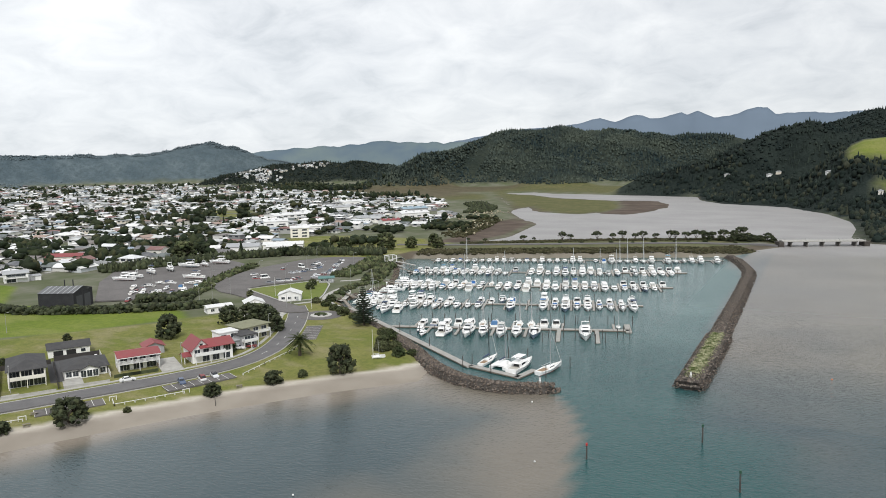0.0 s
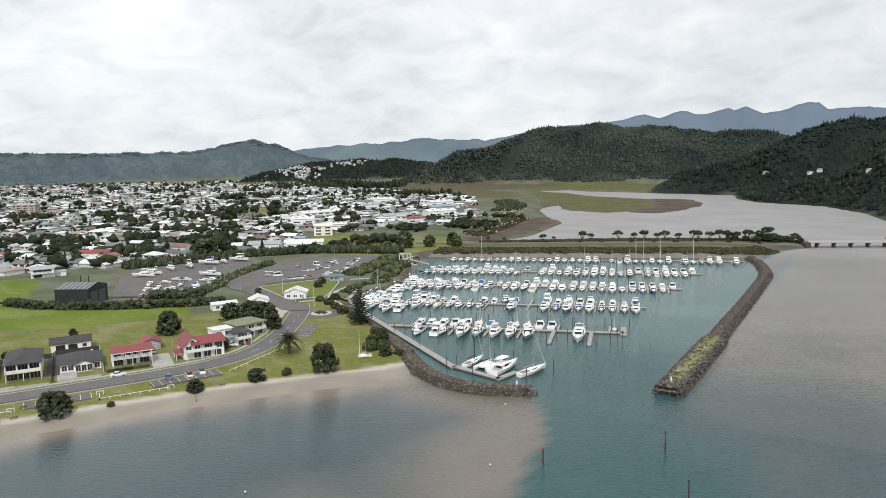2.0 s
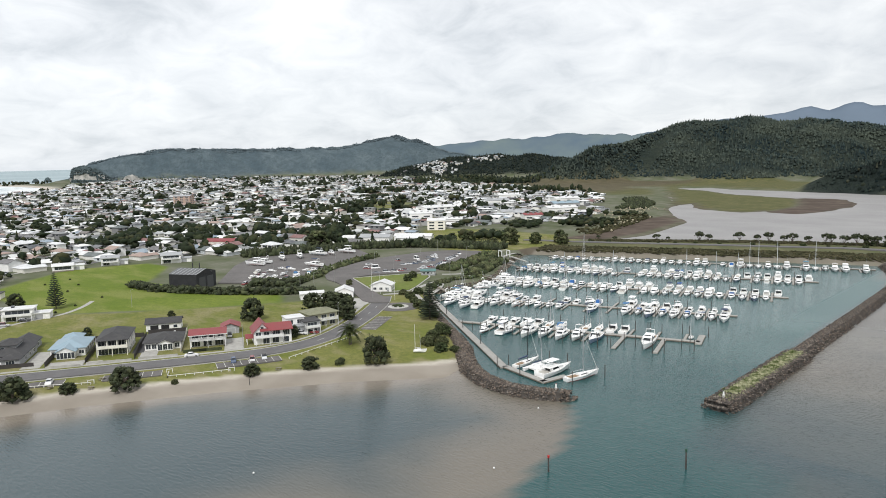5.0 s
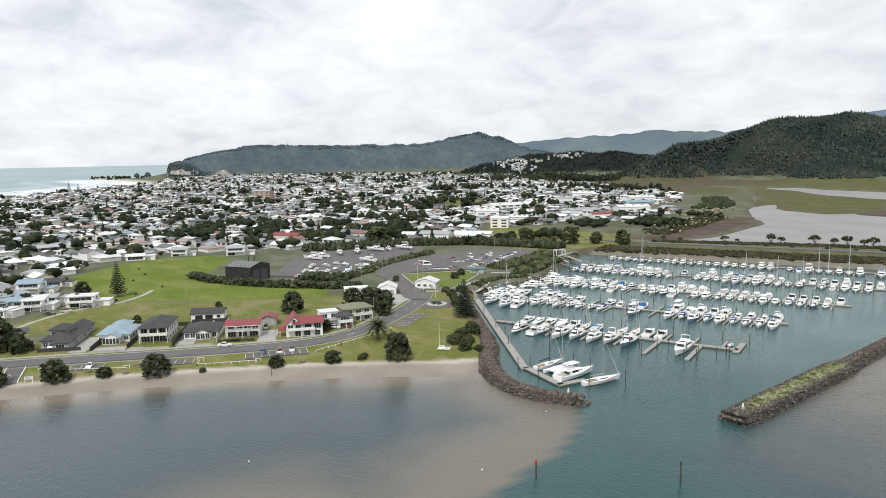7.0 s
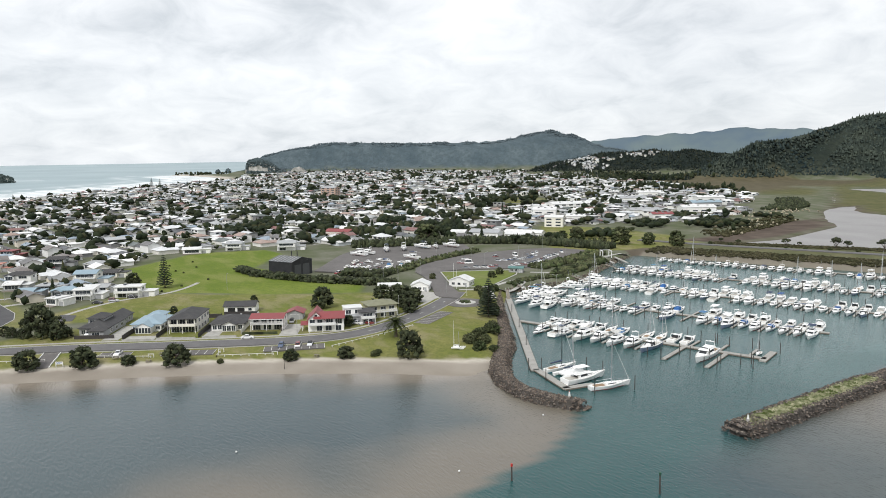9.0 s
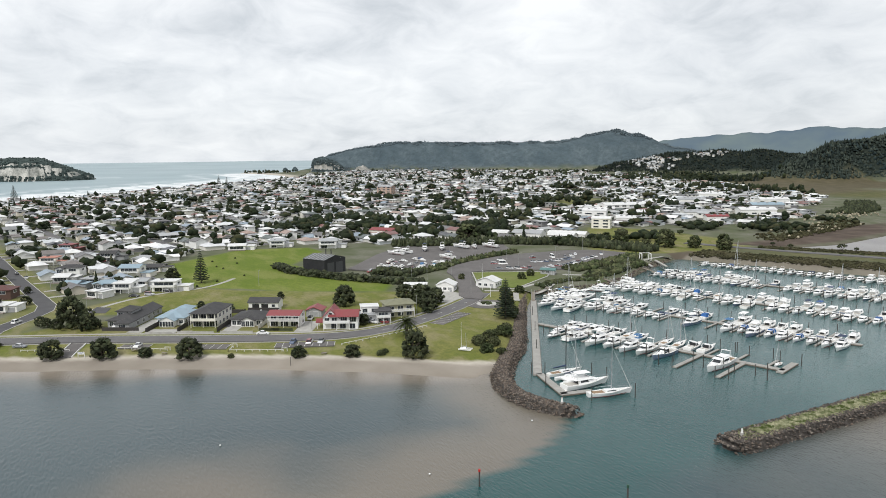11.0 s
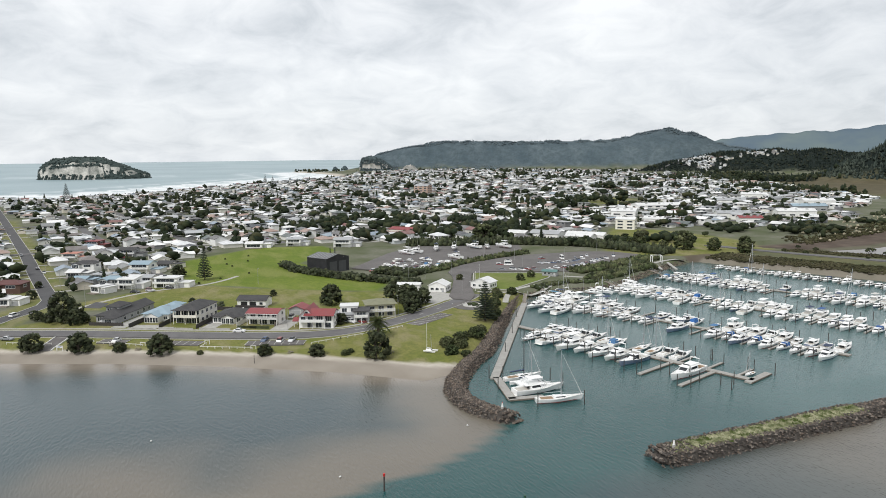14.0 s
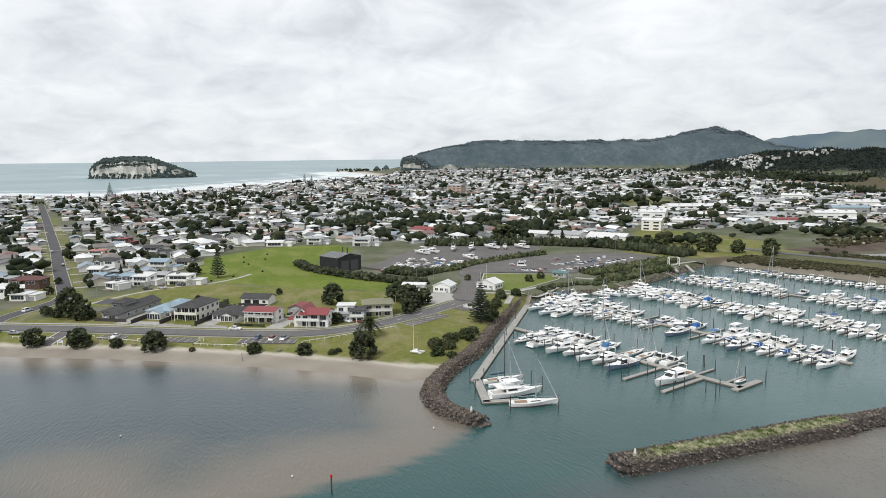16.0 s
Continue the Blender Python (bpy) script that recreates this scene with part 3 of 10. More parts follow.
class Tree:
    """A small helper that strings shader nodes together."""

    def __init__(self, name):
        self.mat = bpy.data.materials.new(name)
        self.mat.use_nodes = True
        self.t = self.mat.node_tree
        self.bsdf = self.t.nodes["Principled BSDF"]
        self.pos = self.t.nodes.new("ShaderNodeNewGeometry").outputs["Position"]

    def noise(self, scale, detail=4.0, stretch=None, turn=0.0, lo=0.35, hi=0.65, to=(0, 1)):
        v = self.pos
        if stretch:
            mp = self.t.nodes.new("ShaderNodeMapping")
            mp.inputs["Scale"].default_value = stretch
            mp.inputs["Rotation"].default_value = (0, 0, turn)
            self.t.links.new(v, mp.inputs[0])
            v = mp.outputs[0]
        n = self.t.nodes.new("ShaderNodeTexNoise")
        n.inputs["Scale"].default_value, n.inputs["Detail"].default_value = scale, detail
        self.t.links.new(v, n.inputs["Vector"])
        r = self.t.nodes.new("ShaderNodeMapRange")
        r.inputs["From Min"].default_value, r.inputs["From Max"].default_value = lo, hi
        r.inputs["To Min"].default_value, r.inputs["To Max"].default_value = to
        self.t.links.new(n.outputs["Fac"], r.inputs["Value"])
        return r.outputs[0]

    def attribute(self, name):
        a = self.t.nodes.new("ShaderNodeAttribute")
        a.attribute_name = name
        s = self.t.nodes.new("ShaderNodeSeparateColor")
        self.t.links.new(a.outputs["Color"], s.inputs[0])
        return s.outputs

    def value(self, node, a):
        if isinstance(a, (int, float)):
            node.default_value = a
        elif isinstance(a, tuple):
            node.default_value = (*a, 1)
        else:
            self.t.links.new(a, node)

    def mix(self, f, a, b):
        m = self.t.nodes.new("ShaderNodeMix")
        m.data_type = "RGBA"
        self.value(m.inputs["Factor"], f)
        self.value(m.inputs["A"], a)
        self.value(m.inputs["B"], b)
        return m.outputs["Result"]

    def math(self, op, a, b):
        m = self.t.nodes.new("ShaderNodeMath")
        m.operation = op
        self.value(m.inputs[0], a)
        self.value(m.inputs[1], b)
        m.use_clamp = op == "MULTIPLY"
        return m.outputs[0]


# ---------------------------------------------------------------- ground
gm = Tree("ground_cover")
one, two = gm.attribute("cover"), gm.attribute("growth")
town_ground = gm.mix(gm.noise(0.05, 5), (0.085, 0.100, 0.050), (0.175, 0.172, 0.138))
town_ground = gm.mix(gm.noise(0.4, 3, to=(0, 0.5)), town_ground, (0.095, 0.11, 0.055))
park = gm.mix(gm.noise(0.045, 5), (0.152, 0.172, 0.037), (0.222, 0.210, 0.074))
park = gm.mix(gm.noise(0.5, 4, to=(0, 0.45)), park, (0.09, 0.11, 0.03))
park = gm.mix(gm.noise(0.16, 4, (0.5, 1, 1), 0.9, lo=0.48, hi=0.66, to=(0, 0.65)), park, (0.27, 0.235, 0.135))
park = gm.mix(gm.noise(1.8, 3, lo=0.48, hi=0.7, to=(0, 0.5)), park, (0.075, 0.095, 0.026))
meadow = gm.mix(gm.noise(0.03, 4), (0.122, 0.172, 0.021), (0.172, 0.212, 0.037))
meadow = gm.mix(gm.noise(0.35, 4, to=(0, 0.45)), meadow, (0.085, 0.125, 0.02))
meadow = gm.mix(gm.noise(0.09, 4, (0.35, 1, 1), 0.6, lo=0.45, hi=0.62, to=(0, 0.6)), meadow, (0.225, 0.235, 0.075))
meadow = gm.mix(gm.noise(1.6, 3, lo=0.45, hi=0.7, to=(0, 0.45)), meadow, (0.065, 0.10, 0.016))
forest_floor = gm.mix(gm.noise(0.012, 6), (0.020, 0.029, 0.024), (0.042, 0.050, 0.036))
sand = gm.mix(gm.noise(0.06, 5), (0.53, 0.49, 0.425), (0.43, 0.395, 0.335))
sand = gm.mix(gm.noise(1.2, 4, to=(0, 0.3)), sand, (0.36, 0.31, 0.25))
sand = gm.mix(gm.attribute("damp")[0], sand, gm.mix(gm.noise(0.08, 4), (0.305, 0.272, 0.230), (0.255, 0.224, 0.187)))
mud = gm.mix(gm.noise(0.05, 5), (0.080, 0.060, 0.048), (0.135, 0.105, 0.085))
mud = gm.mix(gm.noise(0.11, 5, to=(0, 0.6)), mud, (0.062, 0.048, 0.036))
reed = gm.mix(gm.noise(0.03, 5, (1, 3, 1)), (0.100, 0.102, 0.038), (0.150, 0.135, 0.060))
reed = gm.mix(gm.noise(0.13, 5, (1, 2, 1), to=(0, 0.7)), reed, (0.055, 0.066, 0.026))
# far canopy: blue-grey distance haze put into the ground colour
canopy_far_hazed = gm.mix(gm.noise(0.012, 6), (0.072, 0.102, 0.120), (0.125, 0.160, 0.176))
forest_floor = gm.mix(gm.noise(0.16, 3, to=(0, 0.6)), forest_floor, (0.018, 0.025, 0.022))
forest_floor = gm.mix(gm.attribute("damp")[1], forest_floor, gm.mix(gm.noise(0.13, 3, to=(0, 0.45)), gm.mix(gm.noise(0.055, 5, lo=0.42, hi=0.62, to=(0, 0.6)), canopy_far_hazed, (0.060, 0.084, 0.096)), (0.064, 0.086, 0.094)))
forest_floor = gm.mix(gm.attribute("damp")[2], forest_floor, gm.mix(gm.noise(0.03, 5), (0.012, 0.018, 0.016), (0.020, 0.028, 0.024)))
c = gm.mix(two[0], town_ground, park)
c = gm.mix(two[1], c, meadow)
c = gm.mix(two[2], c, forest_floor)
c = gm.mix(one[2], c, reed)
c = gm.mix(one[1], c, mud)
c = gm.mix(one[0], c, sand)
gm.t.links.new(c, gm.bsdf.inputs["Base Color"])
canopy_bump = gm.t.nodes.new("ShaderNodeBump")
canopy_bump.inputs["Distance"].default_value = 5.0
gm.t.links.new(gm.math("MULTIPLY", two[2], 0.8), canopy_bump.inputs["Strength"])
gm.t.links.new(gm.noise(0.11, 4, lo=0.25, hi=0.75), canopy_bump.inputs["Height"])
gm.t.links.new(canopy_bump.outputs[0], gm.bsdf.inputs["Normal"])
gm.bsdf.inputs["Roughness"].default_value = 0.95
gm.bsdf.inputs["Specular IOR Level"].default_value = 0.15

gx = axis(-4940, -440, -90, 4940, 2.4, 24, 2300)
gy = axis(-1800, 40, 460, 4940, 2.4, 24, 2000)
GX, GY = np.meshgrid(gx, gy)
ground, co = sheet("ground", gx, gy, ground_height(GX, GY), gm.mat)
GZ = co[:, 2].reshape(len(gy), len(gx)).copy()


def ground_at(x, y):
    """The height of the ground sheet at a place."""
    i, j = min(max(np.searchsorted(gx, x) - 1, 0), len(gx) - 2), min(max(np.searchsorted(gy, y) - 1, 0), len(gy) - 2)
    u, v = (x - gx[i]) / (gx[i + 1] - gx[i]), (y - gy[j]) / (gy[j + 1] - gy[j])
    return float((GZ[j, i] * (1 - u) + GZ[j, i + 1] * u) * (1 - v) + (GZ[j + 1, i] * (1 - u) + GZ[j + 1, i + 1] * u) * v)


X, Y = co[:, 0], co[:, 1]
s_land, s_basin = inside_distance(X, Y, LAND), inside_distance(X, Y, BASIN)
wob = 6 * (value_noise(X / 25, Y / 25, 3) - 0.5)
harbour_beach = (X > -420) & (Y < 215)
ocean_beach = (X < -900) & (X > -2400) & (Y < 700)
sand_w = smooth01((12.6 - s_land + wob * 0.4) / 1.0) * harbour_beach
wet_w = smooth01((10.4 - s_land + wob * 0.5) / 2.4) * harbour_beach
sand_w = np.maximum(sand_w, smooth01((38 - s_land) / 20) * ocean_beach)
sand_w = np.maximum(sand_w, 0.22 * smooth01((10 + s_basin + wob * 0.6) / 4) * (Y > 428) * (X > -262))
flats_w = smooth01((inside_distance(X, Y, FLATS) + wob) / 12)
cause = smooth01((s_basin + 24) / 6) * (Y > 425) * (X > -270)
mud_w = np.clip(np.maximum.reduce([flats_w, smooth01((inside_distance(X, Y, MUD) + 26 * (value_noise(X / 48 + 7, Y / 48, 3) - 0.5)) / 8), 0.8 * cause, 0.7 * smooth01((4 - s_land) / 4) * ((Y > 520) & (X > -600) & (X < -170)), 0.9 * (s_land < -1)]), 0, 1)
far_marsh = smooth01((inside_distance(X, Y, [(-1000, 1420), (-900, 1190), (-700, 1085), (-530, 975), (-440, 985), (-520, 1150), (-596, 1175), (-540, 1205), (-480, 1245), (-432, 1207), (-240, 1157), (-185, 1150), (-280, 1400), (-440, 1450), (-660, 1400)]) + wob * 3) / 25)
ragged = 26 * (value_noise(X / 48 + 7, Y / 48, 3) - 0.5)
marsh_w = np.maximum(smooth01((inside_distance(X, Y, MARSH) + ragged) / 8), far_marsh)
marsh_w = np.maximum(marsh_w, 0.7 * smooth01((-s_basin - 30) / 8) * (inside_distance(X, Y, [(-270, 440), (-40, 530), (-30, 605), (-67, 612), (-257, 535)]) > 0))
marsh_w = np.clip(marsh_w, 0, 1) * (1 - smooth01((hills(X, Y) - 5) / 8))
mud_w = mud_w * (1 - smooth01((inside_distance(X, Y, MARSH) + wob) / 8)) * ~(((X > -158) & (Y > 620)) | (Y > 1120))
mud_w = np.maximum(mud_w, 0.6 * far_marsh * smooth01((-X - 520) / 80) * (1 - smooth01((hills(X, Y) - 5) / 8)))
put_attribute(ground, "cover", np.stack([sand_w, mud_w * (1 - sand_w), marsh_w], 1))
# how far the painted haze colour replaces the forest green
far_haze_w = smooth01((-X - 1480) / 80)
pine_w = smooth01((X + 300 - (Y - 1200) * 0.25) / 60) * (Y > 590) * (Y < 1700)
pine_w = np.maximum(pine_w, smooth01((X + 1440) / 40) * smooth01((-740 - X) / 60) * (Y > 1250) * (Y < 1800))
# channels: wet sand, painted distance haze, dark pine floor
put_attribute(ground, "damp", np.stack([wet_w, far_haze_w, pine_w], 1))
park_w = smooth01((inside_distance(X, Y, [(-215, 20), (-243, 60), (-262, 160), (-250, 210), (-225, 250), (-212, 285), (-215, 340), (-262, 420), (-120, 300), (-100, 190), (-180, 70)]) + wob) / 6)
for poly in FAR_FIELDS:
    park_w = np.maximum(park_w, smooth01((inside_distance(X, Y, poly) + wob) / 6))
park_w = np.maximum(park_w, smooth01((inside_distance(X, Y, [(-262, 60), (-320, 126), (-300, 140), (-240, 215), (-215, 205), (-250, 110)]) + wob) / 4))
park_w = np.maximum(park_w, 0.75 * smooth01((13 - line_distance(X, Y, [(-233, 47), (-256, 55), (-281, 67.5), (-380, 54), (-480, 38), (-560, 24), (-760, -11)])[0]) / 4))
meadow_w = smooth01((inside_distance(X, Y, FIELD) + wob * 0.4) / 3)
pasture = np.maximum.reduce([smooth01((inside_distance(X, Y, poly) + wob) / 8) for poly in PASTURES])
meadow_w = np.maximum(meadow_w, 0.5 * pasture)
park_w = np.maximum(park_w, pasture)
forest_w = smooth01((hills(X, Y) - 5) / 8)
right_shore = smooth01((inside_distance(X, Y, [(-290, 1160), (-180, 1140), (-162, 1050), (-126, 994), (-50, 948), (-5, 857), (16, 766), (18, 600), (400, 600), (600, 1250), (-150, 1330), (-310, 1260)]) + 4) / 8)
forest_w = np.maximum(forest_w, right_shore) * (1 - pasture)
put_attribute(ground, "growth", np.stack([park_w, meadow_w, forest_w], 1))
tagged(ground, "low harbour land with lawns, sand, marsh and wooded hills", "ground", kind="structure")

# ---------------------------------------------------------------- water
wm = Tree("harbour_water")
w = wm.attribute("water")
silty = wm.mix(wm.noise(0.03, 5), (0.120, 0.108, 0.087), (0.160, 0.142, 0.113))
open_water = wm.mix(wm.noise(0.012, 4), (0.034, 0.059, 0.067), (0.048, 0.075, 0.082))
green = wm.mix(wm.noise(0.02, 4), (0.012, 0.062, 0.063), (0.022, 0.078, 0.077))
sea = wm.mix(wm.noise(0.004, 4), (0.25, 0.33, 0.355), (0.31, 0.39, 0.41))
c = wm.mix(w[0], open_water, silty)
# broad water: sky reflected by ripples is put into a pale base colour
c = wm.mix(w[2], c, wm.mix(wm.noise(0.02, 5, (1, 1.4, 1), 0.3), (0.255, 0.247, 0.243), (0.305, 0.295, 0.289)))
w2 = wm.attribute("sea")
# basin green made paler: its sky reflection is put into the base colour
green = wm.mix(w2[2], green, wm.mix(wm.noise(0.03, 4), (0.085, 0.150, 0.150), (0.110, 0.176, 0.174)))
c = wm.mix(w[1], c, green)
c = wm.mix(wm.attribute("shallow")[0], c, wm.mix(wm.noise(0.06, 4), (0.265, 0.226, 0.184), (0.215, 0.186, 0.152)))
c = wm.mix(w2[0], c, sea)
foam = wm.math("MULTIPLY", w2[1], wm.noise(0.035, 5, (1, 1, 1), lo=0.30, hi=0.48))
c = wm.mix(foam, c, (0.78, 0.80, 0.80))
wm.t.links.new(c, wm.bsdf.inputs["Base Color"])
wm.bsdf.inputs["IOR"].default_value = 1.34
wm.bsdf.inputs["Roughness"].default_value = 0.09
b1 = wm.t.nodes.new("ShaderNodeBump")
b1.inputs["Strength"].default_value, b1.inputs["Distance"].default_value = 0.75, 0.25
wm.t.links.new(wm.noise(1.0, 3, (0.5, 1.6, 1), 0.55, lo=0, hi=1), b1.inputs["Height"])
b2 = wm.t.nodes.new("ShaderNodeBump")
b2.inputs["Strength"].default_value, b2.inputs["Distance"].default_value = 0.22, 0.25
wm.t.links.new(wm.noise(0.22, 2, (1, 1.8, 1), 0.9, lo=0, hi=1), b2.inputs["Height"])
wm.t.links.new(b1.outputs[0], b2.inputs["Normal"])
wm.t.links.new(b2.outputs[0], wm.bsdf.inputs["Normal"])
rough = wm.math("ADD", wm.math("MULTIPLY", w2[0], 0.34), wm.math("ADD", wm.math("MULTIPLY", w[2], 0.36), 0.14))
wm.t.links.new(rough, wm.bsdf.inputs["Roughness"])
wx = axis(-4940, -280, 90, 4940, 3.0, 45, 5200)
wy = axis(-4940, -30, 240, 4940, 3.0, 45, 2600)
WX, WY = np.meshgrid(wx, wy)
near_land = inside_distance(WX, WY, LAND)
water, co = sheet("water", wx, wy, lift(WX, WY), wm.mat, keep=(near_land < 60) | (inside_distance(WX, WY, BASIN) > -40))
X, Y = co[:, 0], co[:, 1]
wob = value_noise(X / 30, Y / 30, 4) - 0.5
s_land = inside_distance(X, Y, LAND)
ch = inside_distance(X, Y, CHANNEL)
fuzzy = (X > -40 + (200 - Y) * 0.25) & (Y < 214)
channel_w = np.where(fuzzy, smooth01((ch + 10 + wob * 26) / 22), smooth01((ch + wob * 3 + 1.2) / 2.4))
channel_w = channel_w * ((s_land < 0) | (inside_distance(X, Y, BASIN) > -10)) * (Y < 560)
bar, _ = line_distance(X, Y, [(-113, 184), (-90, 182), (-74, 186), (-64, 172), (-58, 155), (-56, 135), (-60, 110), (-75, 95)])
silt = np.maximum(smooth01(1.0 - bar / 34 + wob * 0.8), smooth01((25 + s_land) / 27 + wob * 0.8) * 0.95)
silt = np.where((X > -36) & (Y > 190), np.maximum(silt, 0.2 + 0.7 * smooth01((Y - 205) / 60) + 0.5 * wob), silt)
silt = np.where(Y > 520, np.maximum(silt, 0.45), silt)
# where that painted sky brightness lies: estuary, partly beyond the south breakwater
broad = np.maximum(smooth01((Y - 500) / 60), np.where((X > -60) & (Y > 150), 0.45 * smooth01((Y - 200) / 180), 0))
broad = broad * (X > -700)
silt = np.where((X > -10) & (Y <= 190), np.maximum(silt, 0.9 * wob), silt)
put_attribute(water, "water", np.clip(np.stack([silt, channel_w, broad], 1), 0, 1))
edge = smooth01((12 + s_land + 12 * wob) / 13) * (Y < 215) * (X > -420) * (1 - channel_w)
edge = np.maximum(edge, 0.20 * smooth01(1.1 - bar / 26 + wob) * (1 - channel_w))
put_attribute(water, "shallow", np.stack([edge, edge, edge], 1))
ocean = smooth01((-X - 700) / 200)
coast, _ = line_distance(X, Y, [(-1300, -400), (-1200, -140), (-1142, -15), (-1190, 100), (-1410, 258), (-1640, 480), (-1800, 615), (-1950, 650), (-2150, 640)])
surf = np.maximum(smooth01((150 - coast) / 40) * (0.8 + 0.2 * np.sin(coast / 7)), 0.9 * smooth01((260 - coast) / 100) * smooth01((np.sin(coast / 16 + 3 * wob) - 0.2) / 0.4))
isle, _ = line_distance(X, Y, [(-2240, -140), (-2180, -20), (-2150, 100), (-2170, 170)])
surf = np.maximum(surf, 0.2 * smooth01((84 - isle + 40 * wob) / 12))
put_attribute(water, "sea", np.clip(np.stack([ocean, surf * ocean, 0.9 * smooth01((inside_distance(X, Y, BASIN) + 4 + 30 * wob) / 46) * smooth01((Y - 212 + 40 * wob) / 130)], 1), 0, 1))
tagged(water, "harbour, estuary and sea water, turquoise in the dredged channel", "water", kind="structure")

# ---------------------------------------------------------------- distant ranges
def mountain_range(name, crest, material, label, seed, rough):
    rows = []
    pts = []
    for a, b in zip(crest, crest[1:]):
        n = max(2, int(math.dist(a[:2], b[:2]) / 18))
        pts += [tuple(a[k] + (b[k] - a[k]) * i / n for k in range(3)) for i in range(n)]
    pts.append(crest[-1])
    P = np.array(pts)
    rad = P[:, :2] / np.linalg.norm(P[:, :2], axis=1)[:, None]
    along = np.arange(len(P)) * 18.0
    g = Geo()
    for k, (off, hgt) in enumerate(((-420, 0.0), (-300, 0.22), (-200, 0.45), (-110, 0.7), (-45, 0.9), (0, 1.0), (70, 0.8))):
        j = value_noise(along / 170 + seed, np.full(len(P), k * 0.35), 4) - 0.5
        top = P[:, 2] + rough * (value_noise(along / 130 + seed, np.zeros(len(P)), 4) - 0.5) + 0.9 * rough * (value_noise(along / 48 + seed, np.full(len(P), 3.3), 3) - 0.5)
        q = P[:, :2] + rad * (off + 60 * j)[:, None]
        z = top * hgt + (34 * j if 0 < k < 5 else 0)
        rows.append([tuple(v) for v in np.column_stack([q, z])])
    g.loft(rows, material, closed=False, cap=(False, False))
    single(name, g, label, "mountains", kind="structure", smooth=True)


# blue and paleness of distance haze are part of these base colours
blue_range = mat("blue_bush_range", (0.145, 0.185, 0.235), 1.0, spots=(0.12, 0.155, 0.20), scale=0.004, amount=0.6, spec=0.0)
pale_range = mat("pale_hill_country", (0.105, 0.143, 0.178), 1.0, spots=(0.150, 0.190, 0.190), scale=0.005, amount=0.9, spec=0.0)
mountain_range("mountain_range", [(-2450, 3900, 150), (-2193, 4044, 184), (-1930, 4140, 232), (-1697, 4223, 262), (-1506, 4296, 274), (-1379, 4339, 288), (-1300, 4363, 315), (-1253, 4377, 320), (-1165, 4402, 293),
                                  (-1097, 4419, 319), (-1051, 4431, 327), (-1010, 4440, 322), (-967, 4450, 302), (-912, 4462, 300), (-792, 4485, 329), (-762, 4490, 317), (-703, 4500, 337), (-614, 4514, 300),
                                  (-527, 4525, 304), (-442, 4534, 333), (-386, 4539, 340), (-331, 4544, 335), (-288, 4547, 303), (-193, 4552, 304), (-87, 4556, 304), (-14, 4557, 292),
                                  (202, 4560, 296), (700, 4500, 330), (1500, 4200, 320)], blue_range, "mountain range with a jagged crest, tinted blue for haze", 3, 13)
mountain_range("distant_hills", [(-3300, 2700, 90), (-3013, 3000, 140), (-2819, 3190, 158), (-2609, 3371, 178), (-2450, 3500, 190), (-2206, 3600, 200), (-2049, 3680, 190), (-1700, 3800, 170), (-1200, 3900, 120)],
               pale_range, "hill country behind the town, tinted pale for haze", 9, 26)

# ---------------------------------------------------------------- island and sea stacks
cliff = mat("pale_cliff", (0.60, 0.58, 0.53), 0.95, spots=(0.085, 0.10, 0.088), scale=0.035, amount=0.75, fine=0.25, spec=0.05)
# island bush made lighter and bluer: sea haze put into its colour
hazed_isle_bush = mat("island_bush", (0.068, 0.089, 0.084), 0.95, scale=0.05, amount=0.4, fine=0.2, spec=0.05, vary=0.3)


